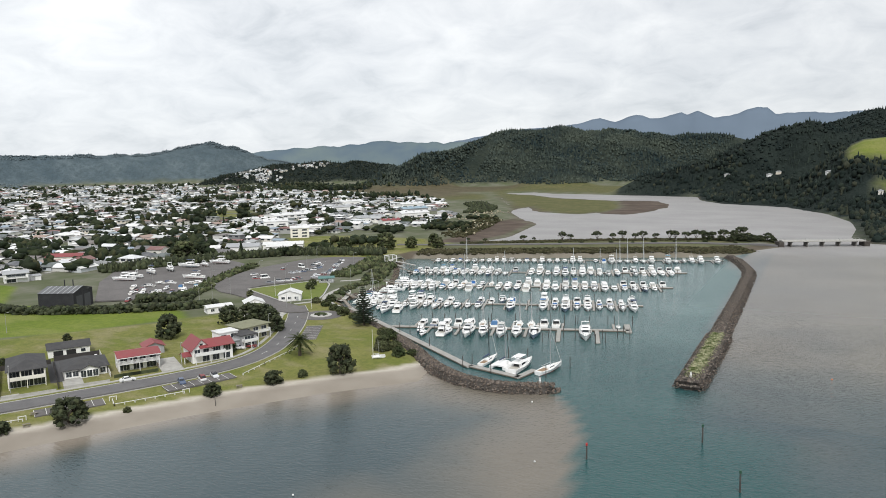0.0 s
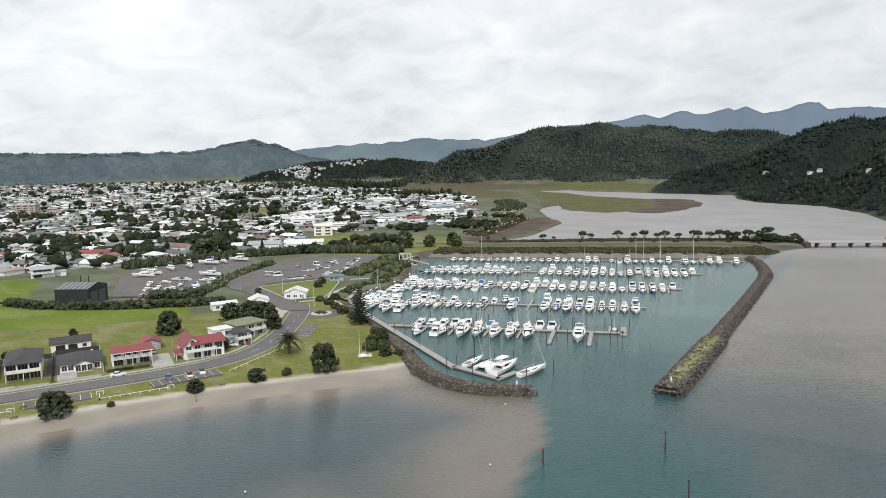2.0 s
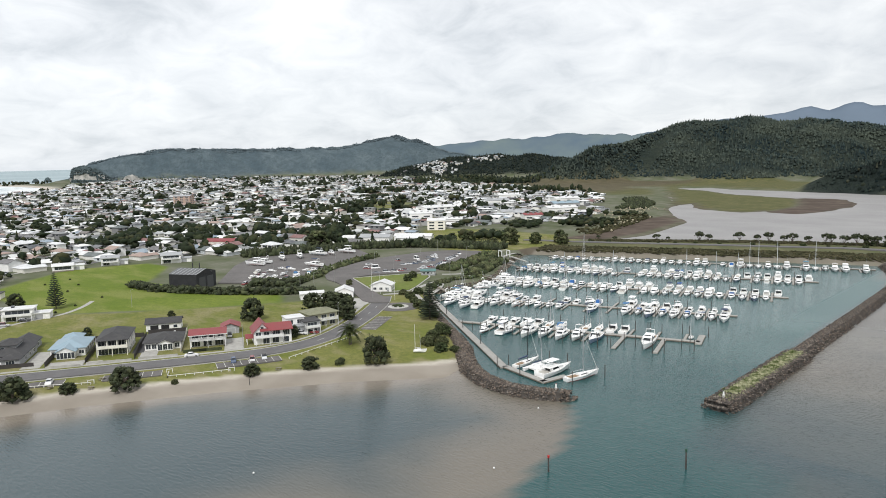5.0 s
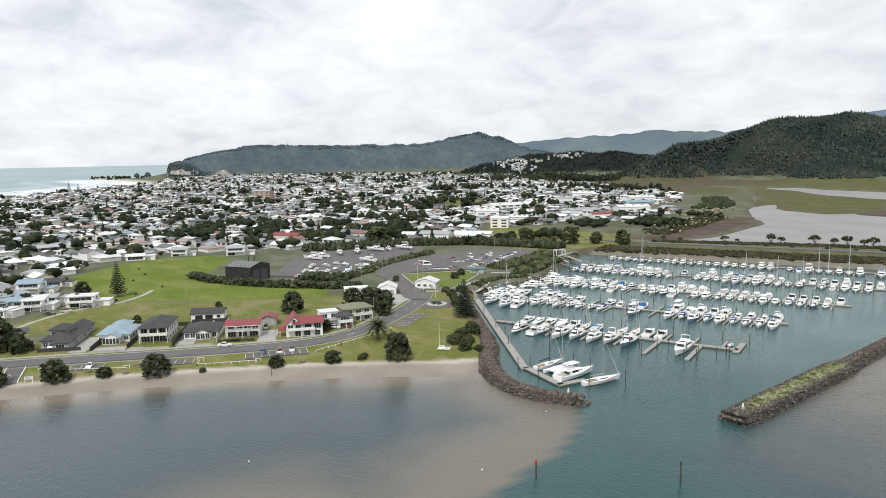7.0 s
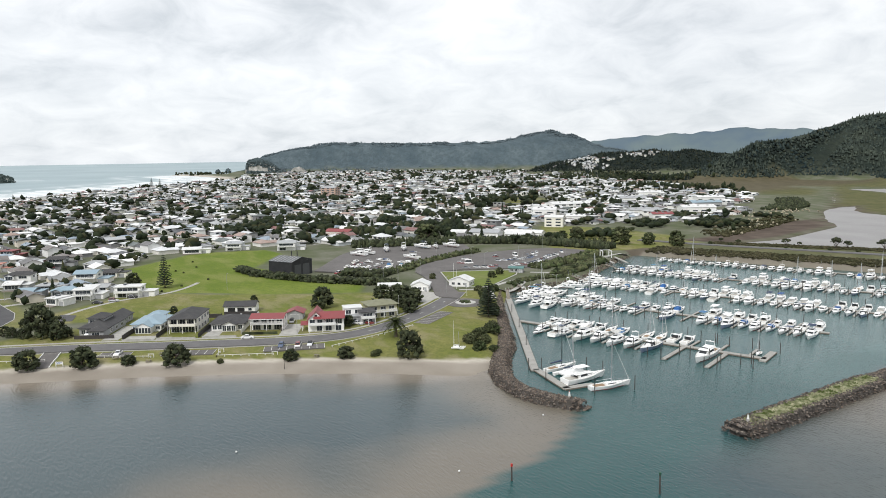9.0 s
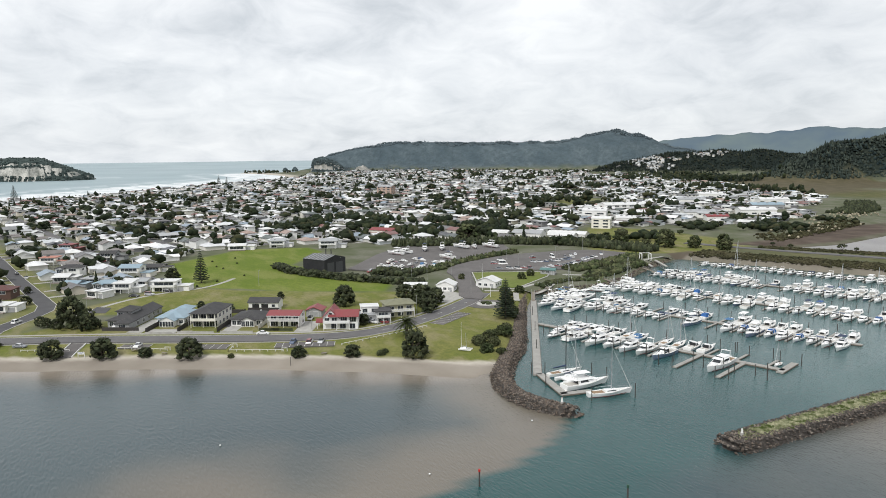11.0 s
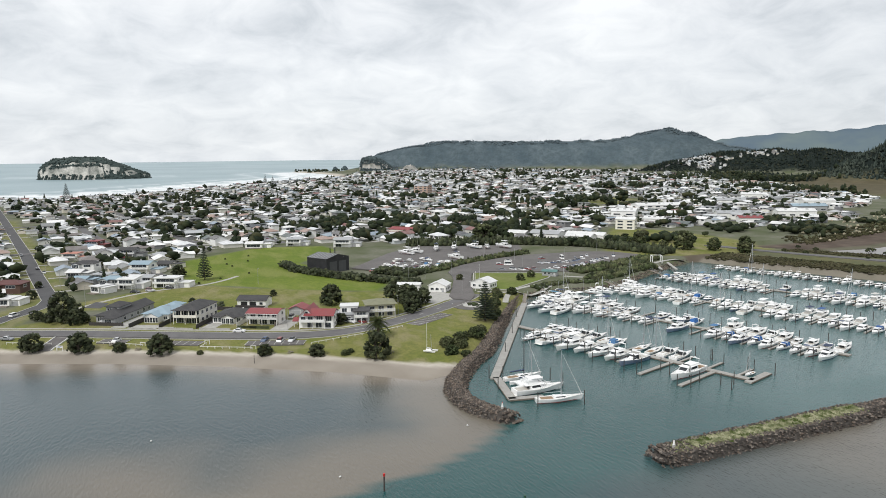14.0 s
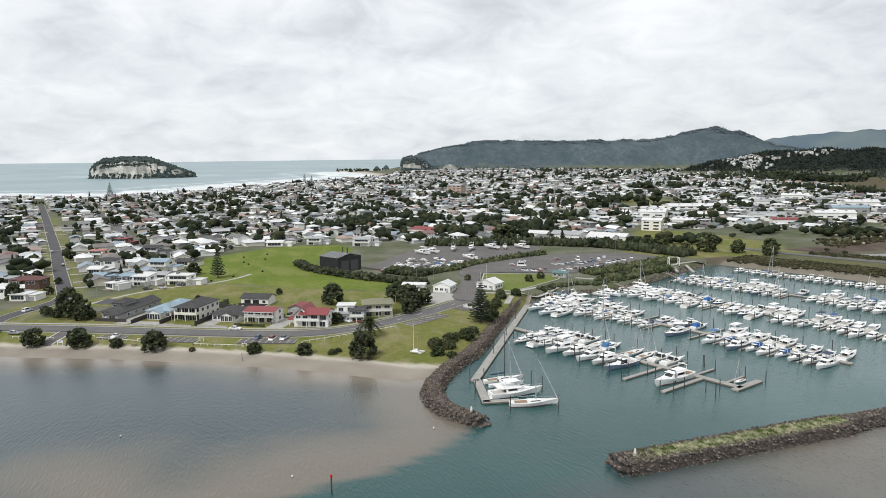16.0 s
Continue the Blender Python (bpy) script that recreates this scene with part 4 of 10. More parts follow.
def sea_isle(name, a, b, width, profile, label, seed, bush=True, rock=None, green_mat=None):
    """A steep island along the line a-b: pale cliffs below, bush on top."""
    rng = np.random.RandomState(seed)
    A, B = Vector(a), Vector(b)
    d = (B - A).normalized()
    out = Vector((-d.y, d.x, 0))
    z0 = float(lift((a[0] + b[0]) / 2, (a[1] + b[1]) / 2)) - 2
    g, green = Geo(), Geo()
    n = 44
    rows, cap = [], []
    for i in range(n):
        t = i / (n - 1)
        h = float(np.interp(t, *zip(*profile)))
        c = A.lerp(B, t)
        w = width * (math.sin(math.pi * min(max(t, 0.02), 0.98)) ** 0.5) * (0.86 + 0.28 * value_noise(np.array([t * 6.0 + seed]), np.array([1.5]), 3)[0])
        k = rng.rand(6)
        rows.append([c + out * (w * f) + d * 8 * (k[j] - 0.5) + Vector((0, 0, z0 + h * e * (0.9 + 0.2 * k[j]))) for j, (f, e) in enumerate(((0.52, 0), (0.46, 0.35), (0.40, 0.72), (-0.40, 0.72), (-0.46, 0.35), (-0.52, 0)))])
        low = 0.58 + 0.14 * (value_noise(np.array([t * 9 + seed]), np.array([0.5]), 2)[0] - 0.5) + 0.04 * (k[0] - 0.5) if 0.06 < t < 0.62 else 0.06
        side = 0.41 + (0.70 - low) * 0.19
        cap.append([c + out * (w * f) + Vector((0, 0, z0 + h * e)) for f, e in ((side, low), (0.36, 0.84), (0, 1.0), (-0.36, 0.84), (-side, low))])
    g.loft(rows, rock or cliff, closed=False, cap=(True, True))
    th = thing(name, None, label, "island", kind="structure")
    part("cliff", g, th, "pale broken cliffs")
    if bush:
        cover = green_mat or hazed_isle_bush
        green.loft(cap, cover, closed=False, cap=(True, True))
        for k in range(1500):
            i = int(rng.rand() * (n - 1))
            j = int(rng.rand() * 4)
            p = cap[i][j].lerp(cap[i + 1][j + 1], rng.rand())
            if rng.rand() < 0.62:
                q = rng.choice([0, 5])
                p = rows[i][q].lerp(rows[i + 1][1 if q == 0 else 4], 0.75 * rng.rand() ** 1.6)
            r = rng.uniform(1.8, 4.6)
            green.blob(p, (r, r, r * 0.7), cover, rng, 0, 0.3)
        part("bush", green, th, "dark bush on the top")["kind"] = "stuff"
    return th


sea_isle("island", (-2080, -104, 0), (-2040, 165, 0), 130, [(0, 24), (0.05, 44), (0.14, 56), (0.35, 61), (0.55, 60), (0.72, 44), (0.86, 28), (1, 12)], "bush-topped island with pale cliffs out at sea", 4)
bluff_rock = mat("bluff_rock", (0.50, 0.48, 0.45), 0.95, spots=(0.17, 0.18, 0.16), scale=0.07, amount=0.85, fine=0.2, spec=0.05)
# paler still, with haze in the colour; also covers the sea stacks
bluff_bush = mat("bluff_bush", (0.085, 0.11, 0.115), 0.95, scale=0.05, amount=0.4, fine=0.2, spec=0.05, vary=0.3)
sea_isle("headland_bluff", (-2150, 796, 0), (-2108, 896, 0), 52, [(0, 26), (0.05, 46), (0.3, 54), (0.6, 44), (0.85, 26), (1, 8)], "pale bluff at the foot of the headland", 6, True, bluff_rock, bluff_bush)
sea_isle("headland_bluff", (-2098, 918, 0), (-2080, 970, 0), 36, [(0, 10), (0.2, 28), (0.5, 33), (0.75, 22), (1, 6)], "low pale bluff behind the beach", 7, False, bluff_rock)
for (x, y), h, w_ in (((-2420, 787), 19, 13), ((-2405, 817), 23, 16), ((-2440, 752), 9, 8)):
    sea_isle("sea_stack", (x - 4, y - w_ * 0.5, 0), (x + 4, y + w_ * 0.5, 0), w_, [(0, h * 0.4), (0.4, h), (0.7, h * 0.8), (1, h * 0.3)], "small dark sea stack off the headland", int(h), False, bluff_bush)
# ---------------------------------------------------------------- roads and paved yards
def resample(line, step):
    out = []
    for a, b in zip(line, line[1:]):
        n = max(1, int(round(math.dist(a[:2], b[:2]) / step)))
        out += [tuple(a[k] + (b[k] - a[k]) * i / n for k in range(len(a))) for i in range(n)]
    return out + [tuple(line[-1])]


def rounded(line, times=2):
    """Cuts the corners of a polyline."""
    for _ in range(times):
        out = [line[0]]
        for a, b in zip(line, line[1:]):
            out += [tuple(p * 0.75 + q * 0.25 for p, q in zip(a, b)), tuple(p * 0.25 + q * 0.75 for p, q in zip(a, b))]
        line = out + [line[-1]]
    return line


def sides(line):
    """Points of a polyline with the unit normals to its left."""
    P = np.array([p[:2] for p in line], float)
    T = np.gradient(P, axis=0)
    T /= np.linalg.norm(T, axis=1)[:, None] + 1e-9
    return P, np.stack([-T[:, 1], T[:, 0]], 1)


def ribbon(g, line, left, right, up, material, thick=0.0):
    P, N = sides(line)
    A, B = P + N * left, P + N * right
    za, zb = ground_height(A[:, 0], A[:, 1]) + up, ground_height(B[:, 0], B[:, 1]) + up
    z = np.maximum(za, zb)
    rows = [[(*A[i], z[i]), (*B[i], z[i])] for i in range(len(P))]
    if thick:
        rows = [[(*A[i], z[i] - thick), (*A[i], z[i]), (*B[i], z[i]), (*B[i], z[i] - thick)] for i in range(len(P))]
    g.loft(rows, material, closed=bool(thick), cap=(bool(thick), bool(thick)))


def paved(name, poly, up, material, label, category="paving", kind="structure"):
    """A flat paved yard with its edge turned down, laid on the land."""
    P = np.array(poly, float)
    z = float(ground_height(P[:, 0], P[:, 1]).max()) + up
    bm = bmesh.new()
    vs = [bm.verts.new((x, y, z)) for x, y in poly]
    f = bm.faces.new(vs)
    bmesh.ops.triangulate(bm, faces=[f])
    bmesh.ops.recalc_face_normals(bm, faces=bm.faces)
    if sum(q.normal.z for q in bm.faces) < 0:
        bmesh.ops.reverse_faces(bm, faces=bm.faces)
    ext = bmesh.ops.extrude_edge_only(bm, edges=[e for e in bm.edges if e.is_boundary])
    for v in [q for q in ext["geom"] if isinstance(q, bmesh.types.BMVert)]:
        v.co.z -= 0.6
    me = bpy.data.meshes.new(name)
    bm.to_mesh(me)
    bm.free()
    me.materials.append(material)
    return tagged(new(name, me), label, category, kind=kind), z


FRONT_ROAD = rounded([(-262, -30), (-245, 25), (-229, 57), (-214, 87), (-198, 116), (-182, 145), (-173, 166), (-173, 182), (-180, 199), (-192, 220), (-206, 240), (-218, 252)])
SIDE_STREET = [(-233, 47), (-246, 50.5), (-256, 55), (-267, 61.5), (-281, 67.5), (-294, 68.5), (-380, 54), (-480, 38), (-560, 24), (-760, -11), (-980, -50)]
HARD = rounded([(-203, 243), (-212, 236), (-232, 247), (-262, 262), (-286, 268), (-306, 290), (-322, 335), (-318, 396), (-280, 410), (-264, 392), (-248, 345), (-255, 322), (-277, 281), (-262, 272), (-228, 256), (-212, 250), (-203, 243)], 1)[:-1]
YARD = [(-318, 222), (-369, 262), (-400, 296), (-380, 328), (-368, 362), (-332, 346), (-318, 300), (-297, 272), (-281, 250)]
g = Geo()
ribbon(g, resample(FRONT_ROAD, 4), 4.2, -4.2, 0.07, asphalt, 0.9)
road = single("road", g, "grey asphalt waterfront road with faded lane dashes", "road", kind="structure")
g = Geo()
pts = resample(FRONT_ROAD, 3)
for i in range(2, len(pts) - 3, 4):
    ribbon(g, pts[i:i + 2], 0.09, -0.09, 0.085, road_paint)
part("lane_dashes", g, road)
g = Geo()
ribbon(g, resample(FRONT_ROAD, 4), 4.45, 4.2, 0.19, kerb_mat, 0.25)
ribbon(g, resample(FRONT_ROAD[8:], 4), -4.2, -4.45, 0.19, kerb_mat, 0.25)
part("kerb", g, road, "pale concrete kerb")
g = Geo()
ribbon(g, resample(FRONT_ROAD, 4), 7.6, 6.2, 0.10, concrete, 0.2)
single("pavement", g, "narrow concrete footpath beside the road", "pavement", kind="structure")
g = Geo()
ribbon(g, resample(SIDE_STREET, 8), 3.6, -3.6, 0.09, asphalt_new, 0.9)
side = single("side_street", g, "dark asphalt side street running into the town", "road", kind="structure")
g = Geo()
ribbon(g, resample(SIDE_STREET, 8), 3.9, 3.6, 0.16, kerb_mat, 0.2)
ribbon(g, resample(SIDE_STREET, 8), -3.6, -3.9, 0.16, kerb_mat, 0.2)
part("kerb", g, side, "pale concrete kerb and channel")
paved("car_park", HARD, 0.05, asphalt_old, "worn asphalt marina car park and access road", "car park")
paved("boat_yard", YARD, 0.045, asphalt_old, "worn asphalt boat storage yard", "yard")
island, lawn_z = paved("lawn_island", rounded([(-272, 279), (-252, 317), (-240, 306), (-224, 280), (-220, 271), (-230, 259), (-272, 279)], 1)[:-1], 0.14, lawn, "mown green lawn island edged by a pale kerb", "lawn")
g = Geo()
ribbon(g, resample([(-273, 279), (-252.5, 318), (-240, 307), (-224, 281), (-219, 271), (-230, 258), (-273, 279)], 4), 0.3, -0.3, 0.24, kerb_mat, 0.3)
part("kerb", g, island, "pale concrete kerb")
paved("driveway", [(-206, 226), (-214, 219), (-226, 226), (-232, 238), (-222, 243), (-212, 240)], 0.10, concrete, "pale concrete forecourt by the boat shed", "driveway")
g = Geo()
ribbon(g, resample(rounded([(-262, 78), (-275, 88), (-290, 103), (-299, 119), (-301, 136), (-312, 149), (-324, 158)]), 3), 1.1, -1.1, 0.06, concrete, 0.1)
single("footpath", g, "pale concrete path curving across the grass", "path", kind="structure")
g = Geo()
ribbon(g, resample(rounded([(-222, 256), (-212, 270), (-214, 290), (-225, 300), (-222, 318), (-234, 344), (-248, 372), (-262, 402), (-262, 420)]), 3), 1.2, -1.2, 0.10, concrete, 0.1)
single("shore_path", g, "pale gravel path winding through the shore shrubs", "path", kind="structure")
# roundabout island
g = Geo()
ring = [(math.cos(a * math.pi / 14), math.sin(a * math.pi / 14)) for a in range(28)]
zr = float(ground_height(-194, 240))
paved("turning_circle", [(-194 + 9.5 * x, 240 + 9.5 * y) for x, y in ring], 0.11, asphalt_old, "asphalt turning circle by the marina", "road")
g.loft([[(-194 + r * x, 240 + r * y, zr + h) for x, y in ring] for r, h in ((4.6, 0.05), (4.6, 0.35), (4.2, 0.38))], kerb_mat, cap=(False, True))
rb = single("roundabout_island", g, "round concrete roundabout island with a planted middle", "roundabout", kind="structure")
g = Geo()
rng = np.random.RandomState(2)
for k in range(40):
    a, r = rng.rand() * 6.28, 2.6 * rng.rand() ** 0.5
    g.blob((-194 + r * math.cos(a), 240 + r * math.sin(a), zr + 0.55), (0.6, 0.6, 0.45), leaf_mid, rng)
part("planting", g, rb, "low green planting")


# painted parking bays beside the road
def bays(name, start, end, n, depth, label, slant=0.0):
    g = Geo()
    s, e = Vector((*start, 0)), Vector((*end, 0))
    way = (e - s).normalized()
    out = Vector((way.y, -way.x, 0))
    z = float(max(ground_height(*start), ground_height(*end))) + 0.075
    o = s + Vector((0, 0, z))
    w = (e - s).length
    tilt = way * slant
    q = [o, o + way * w, o + way * w + (out + tilt) * depth, o + (out + tilt) * depth]
    g.add([p - Vector((0, 0, 0.5)) for p in q] + q, [(4, 5, 6, 7), (0, 1, 5, 4), (1, 2, 6, 5), (2, 3, 7, 6), (3, 0, 4, 7)], asphalt_old)
    if g.f and (q[1] - q[0]).cross(q[2] - q[0]).z < 0:
        g.f[0] = tuple(reversed(g.f[0]))
    pad = single(name, g, label, "parking bay", kind="structure")
    for k in range(n + 1):
        g = Geo()
        a = o + way * (w * k / n) + Vector((0, 0, 0.012))
        b = a + (out + tilt) * depth
        g.add([a - way * 0.07, a + way * 0.07, b + way * 0.07, b - way * 0.07], [(0, 1, 2, 3) if way.cross(out).z > 0 else (3, 2, 1, 0)], road_paint)
        part("bay_line", g, pad)
    return pad


bays("parking_bays", (-193.3, 112), (-184.8, 127), 6, 6.0, "angled white-lined parking bays on asphalt beside the grass")
bays("parking_bays", (-177.2, 141.5), (-169.0, 160.5), 8, 6.0, "white-lined parking bays on asphalt beside the grass")
bays("parking_bays", (-204, 93.5), (-199, 102.5), 3, 5.5, "white-lined parking bays on asphalt beside the grass")
bays("parking_bays", (-174.8, 201.5), (-186.5, 221), 8, 6.5, "steeply slanted white-lined parking bays on asphalt")

# ---------------------------------------------------------------- rock breakwaters
def rock_mesh(seed, material):
    rng = np.random.RandomState(seed)
    g = Geo()
    g.blob((0, 0, 0), (1, 0.8, 0.7), material, rng, 0, 0.28)
    return g.mesh("rock")


def breakwater(name, line, base, top, height, pieces, stretch, rocks, materials, label, seed, close=2.2):
    """Rubble mound along a line: core, a joined cover of rocks, and single rocks in the stretch that lies nearest."""
    rng = np.random.RandomState(seed)
    pts = resample(line, 1.6)
    P, N = sides(pts)
    B, T = np.interp(np.arange(len(pts)) * 1.6, *base), np.interp(np.arange(len(pts)) * 1.6, *top)
    rows = []
    for i in range(len(pts)):
        rows.append([(*(P[i] + N[i] * o), z) for o, z in ((B[i], -1.2), (T[i], height - 0.35), (-T[i], height - 0.35), (-B[i], -1.2))])
    g = Geo()
    g.loft(rows, rock_core, closed=False, cap=(False, False))
    end = P[0] - (P[1] - P[0]) / np.linalg.norm(P[1] - P[0]) * B[0]
    fan = [rows[0][0], rows[0][1], rows[0][2], rows[0][3], (*end, -1.2)]
    g.add(fan, [(0, 1, 4), (1, 2, 4), (2, 3, 4)], rock_core)
    mound = single(name, g, label, "breakwater", kind="structure")
    cover, single_rocks = Geo(), []
    meshes = [rock_mesh(seed * 50 + k, materials[k % len(materials)]) for k in range(10)]
    for i in range(-int(B[0] / 1.6), len(pts)):
        j = max(i, 0)
        back = (P[1] - P[0]) / np.linalg.norm(P[1] - P[0]) * (i * 1.6 if i < 0 else 0)
        squeeze = math.sqrt(max(0.05, 1 - (i * 1.6 / B[0]) ** 2)) if i < 0 else 1
        n = int(2 * B[j] * rocks * squeeze * (1.0 if i < 75 else 0.55))
        for k in range(n):
            o = (rng.rand() * 2 - 1) * B[j] * squeeze
            side = abs(o) / squeeze
            if T[j] > 2.4 and i > 4 and -1.9 < o < 2.4:
                continue
            h = height - 0.25 if side < T[j] else height - 0.25 - (side - T[j]) / (B[j] - T[j]) * (height + 0.4)
            if i < 0:
                h = min(h, height - (height + 0.3) * (-i * 1.6 / B[0]) ** 2)
            c = P[j] + back + N[j] * o + (rng.rand(2) - 0.5) * 1.1
            r = 0.22 + 0.27 * rng.rand() ** 2
            if len(single_rocks) < pieces and stretch[0] <= i <= stretch[1] and r > 0.3 and rng.rand() < 0.5:
                single_rocks.append((c, h, r))
            else:
                cover.blob((c[0], c[1], h), (r, r * (0.7 + 0.3 * rng.rand()), r * 0.75), materials[int(rng.rand() * len(materials))], rng, 2, 0.35)
    part("rock_cover", cover, mound, "loose dark armour rocks")["kind"] = "stuff"
    for k, (c, h, r) in enumerate(single_rocks):
        ob = part("rock", meshes[k % 10], mound)
        ob.matrix_basis = Matrix.LocRotScale((c[0], c[1], h), Euler((rng.rand() * 6, rng.rand() * 6, rng.rand() * 6)), (r, r, r))
    return mound


NORTH_MOUND = rounded([(-74, 191), (-82, 187), (-92, 186), (-105, 190), (-120, 201), (-136, 217), (-161, 233.5), (-199, 261), (-215, 274)], 1)
SOUTH_MOUND = [(-37.3, 211.3), (-37.3, 230), (-37.5, 274), (-37.8, 279), (-39, 350), (-41, 425), (-43, 445), (-51, 478), (-60, 501)]
breakwater("north_breakwater", NORTH_MOUND, ([0, 60, 90, 200], [3.6, 4.2, 4.2, 3.4]), ([0, 200], [1.5, 1.5]), 2.4, 160, (-3, 40), 15.5, [basalt, basalt, dark_rock, grey_rock], "curved breakwater of brown and grey armour rock", 3)
sb = breakwater("south_breakwater", SOUTH_MOUND, ([0, 63, 68, 400], [4.8, 5.1, 4.2, 4.1]), ([0, 63, 68, 400], [3.1, 3.3, 1.4, 1.4]), 2.5, 160, (-4, 40), 15.0, [dark_rock, basalt, dark_rock, grey_rock], "long straight breakwater of dark armour rock with a weedy crest", 4)
# weedy crest
rng = np.random.RandomState(8)
g = Geo()
pts = resample(SOUTH_MOUND[:3], 1.0)
P, N = sides(pts)
for i in range(2, len(pts)):
    for k in range(20):
        o = (rng.rand() * 2 - 1) * 2.5 + 0.15
        c = P[i] + N[i] * o + (rng.rand(2) - 0.5)
        r = 0.25 + 0.42 * rng.rand()
        g.blob((c[0], c[1], 2.18), (r, r, 0.16 + 0.42 * rng.rand() ** 2), weeds, rng, 2, 0.4)
g.loft([[(*(P[i] + N[i] * 2.6), 2.2), (*(P[i] - N[i] * 2.1), 2.2)] for i in range(1, len(pts))], weeds, closed=False, cap=(False, False))
part("weed_crest", g, sb, "green weeds and pale dry grass on the crest")["kind"] = "stuff"


def beacon(x, y, z, top, label):
    th = thing("harbour_beacon", pose(x, y, z) @ Matrix.Scale(0.68, 4), label, "beacon", "beacons on the breakwater heads")
    g = Geo()
    g.tube((0, 0, -0.8), (0, 0, 0.35), 0.6, 0.55, 14, concrete)
    part("plinth", g, th)
    g = Geo()
    g.tube((0, 0, 0.35), (0, 0, 1.9), 0.42, 0.24, 14, beacon_white)
    part("tower", g, th)
    g = Geo()
    g.tube((0, 0, 1.9), (0, 0, 2.2), 0.16, 0.16, 10, top)
    part("lantern", g, th, "coloured lantern")


beacon(-76, 190.6, 2.6, marker_red, "short white conical beacon on the rock head")
beacon(-37.5, 213.5, 2.7, marker_green, "short white conical beacon on the weedy rock head")

# rock revetment along the basin shore
rng = np.random.RandomState(12)
g = Geo()
for a, b in zip(BASIN[4:9], BASIN[5:10]):
    n = int(math.dist(a, b) * 9)
    d = Vector((b[0] - a[0], b[1] - a[1])).normalized()
    out = Vector((-d.y, d.x))
    for k in range(n):
        o = -1.5 + 6.5 * rng.rand()
        if a[1] > 425:
            o = -2.0 + 3.5 * rng.rand()
        t = rng.rand()
        x, y = a[0] + (b[0] - a[0]) * t - out.x * -o, a[1] + (b[1] - a[1]) * t - out.y * -o
        z = float(-1.4 + 0.65 * max(o, 0.5))
        r = 0.28 + 0.4 * rng.rand()
        g.blob((x, y, z), (r, r, r * 0.75), basalt if rng.rand() < 0.8 else dark_rock, rng, 0, 0.3)
tagged(single("revetment", g, "brown rock revetment round the marina basin", "revetment"), kind="stuff")

# ---------------------------------------------------------------- road bridge over the estuary mouth
br = thing("road_bridge", pose(-33, 572, 0, 0, 0, math.degrees(math.atan2(20, 52))), "low concrete road bridge on slab piers", "bridge", kind="structure")
g = Geo()
g.box(0, 56, -4.5, 4.5, 4.4, 5.2, concrete)
part("deck", g, br)
for k in range(5):
    g = Geo()
    g.box(6 + 11 * k - 0.45, 6 + 11 * k + 0.45, -3.4, 3.4, -2.5, 3.8, pier_mat, inset=0.05)
    g.box(6 + 11 * k - 0.7, 6 + 11 * k + 0.7, -4.0, 4.0, 3.8, 4.4, pier_mat)
    part("pier", g, br)
for y in (-4.4, 4.4):
    g = Geo()
    g.box(0, 56, y - 0.05, y + 0.05, 5.95, 6.05, pole_mat)
    for k in range(20):
        g.box(1 + 2.85 * k, 1.2 + 2.85 * k, y - 0.04, y + 0.04, 5.2, 5.95, pole_mat)
    part("parapet", g, br)
for x, label in ((-1, "west"), (57, "east")):
    g = Geo()
    g.box(x - 2, x + 2, -4.6, 4.6, -2, 4.3, rock_core, inset=0.2)
    part("abutment", g, br)
g = Geo()
ribbon(g, resample([(-300, 474), (-262, 486), (-150, 529), (-62, 560), (-36, 570)], 6), 3.2, -3.2, 0.5, asphalt, 1.2)
single("causeway_road", g, "asphalt road along the causeway", "road", kind="structure")

# pale footpaths through the shore shrubs
for line in ([(-283, 384), (-269, 382), (-262, 380.5), (-251, 374), (-240, 361), (-232, 346), (-229, 335), (-233, 325), (-241, 318)],
             [(-226, 312), (-227, 299), (-222, 280), (-216, 271), (-209, 265.5), (-200, 259.5), (-194, 256)]):
    g = Geo()
    ribbon(g, resample(rounded(line), 1.5), 1.3, -1.3, 0.10, concrete, 0.4)
    single("footpath", g, "pale concrete footpath curving through the shore shrubs", "path", kind="structure")
# ---------------------------------------------------------------- boats
# for cockpits drawn flat: the recess's shade is put into this grey
cockpit_shade_grey = mat("cockpit_grey", (0.48, 0.46, 0.42), 0.8, spots=(0.36, 0.33, 0.29), scale=1.0, amount=0.5)


def hull_rings(L, B, free, draft, fine=1.6, stem=0.9, transom=0.86, n=11):
    """Sections of a hull, stern to bow along +x, with its sheer."""
    rings = []
    for i in range(n):
        t = i / (n - 1)
        x = -L / 2 + L * t
        b = B / 2 * (transom + (1 - transom) * min(1, t / 0.4)) * (1 - max(0, (t - 0.45) / 0.55) ** fine * 0.97)
        sheer = free * (1 + 0.45 * max(0, (t - 0.3) / 0.7) ** 2)
        ch = b * (0.86 - 0.25 * t)
        rake = stem * max(0, (t - 0.8) / 0.2)
        keel = -draft * (1 - max(0, (t - 0.75) / 0.25) ** 2)
        rings.append([(x + rake, b, sheer), (x + rake * 0.4, ch, 0.12 + 0.25 * t), (x, 0, keel), (x + rake * 0.4, -ch, 0.12 + 0.25 * t), (x + rake, -b, sheer)])
    return rings


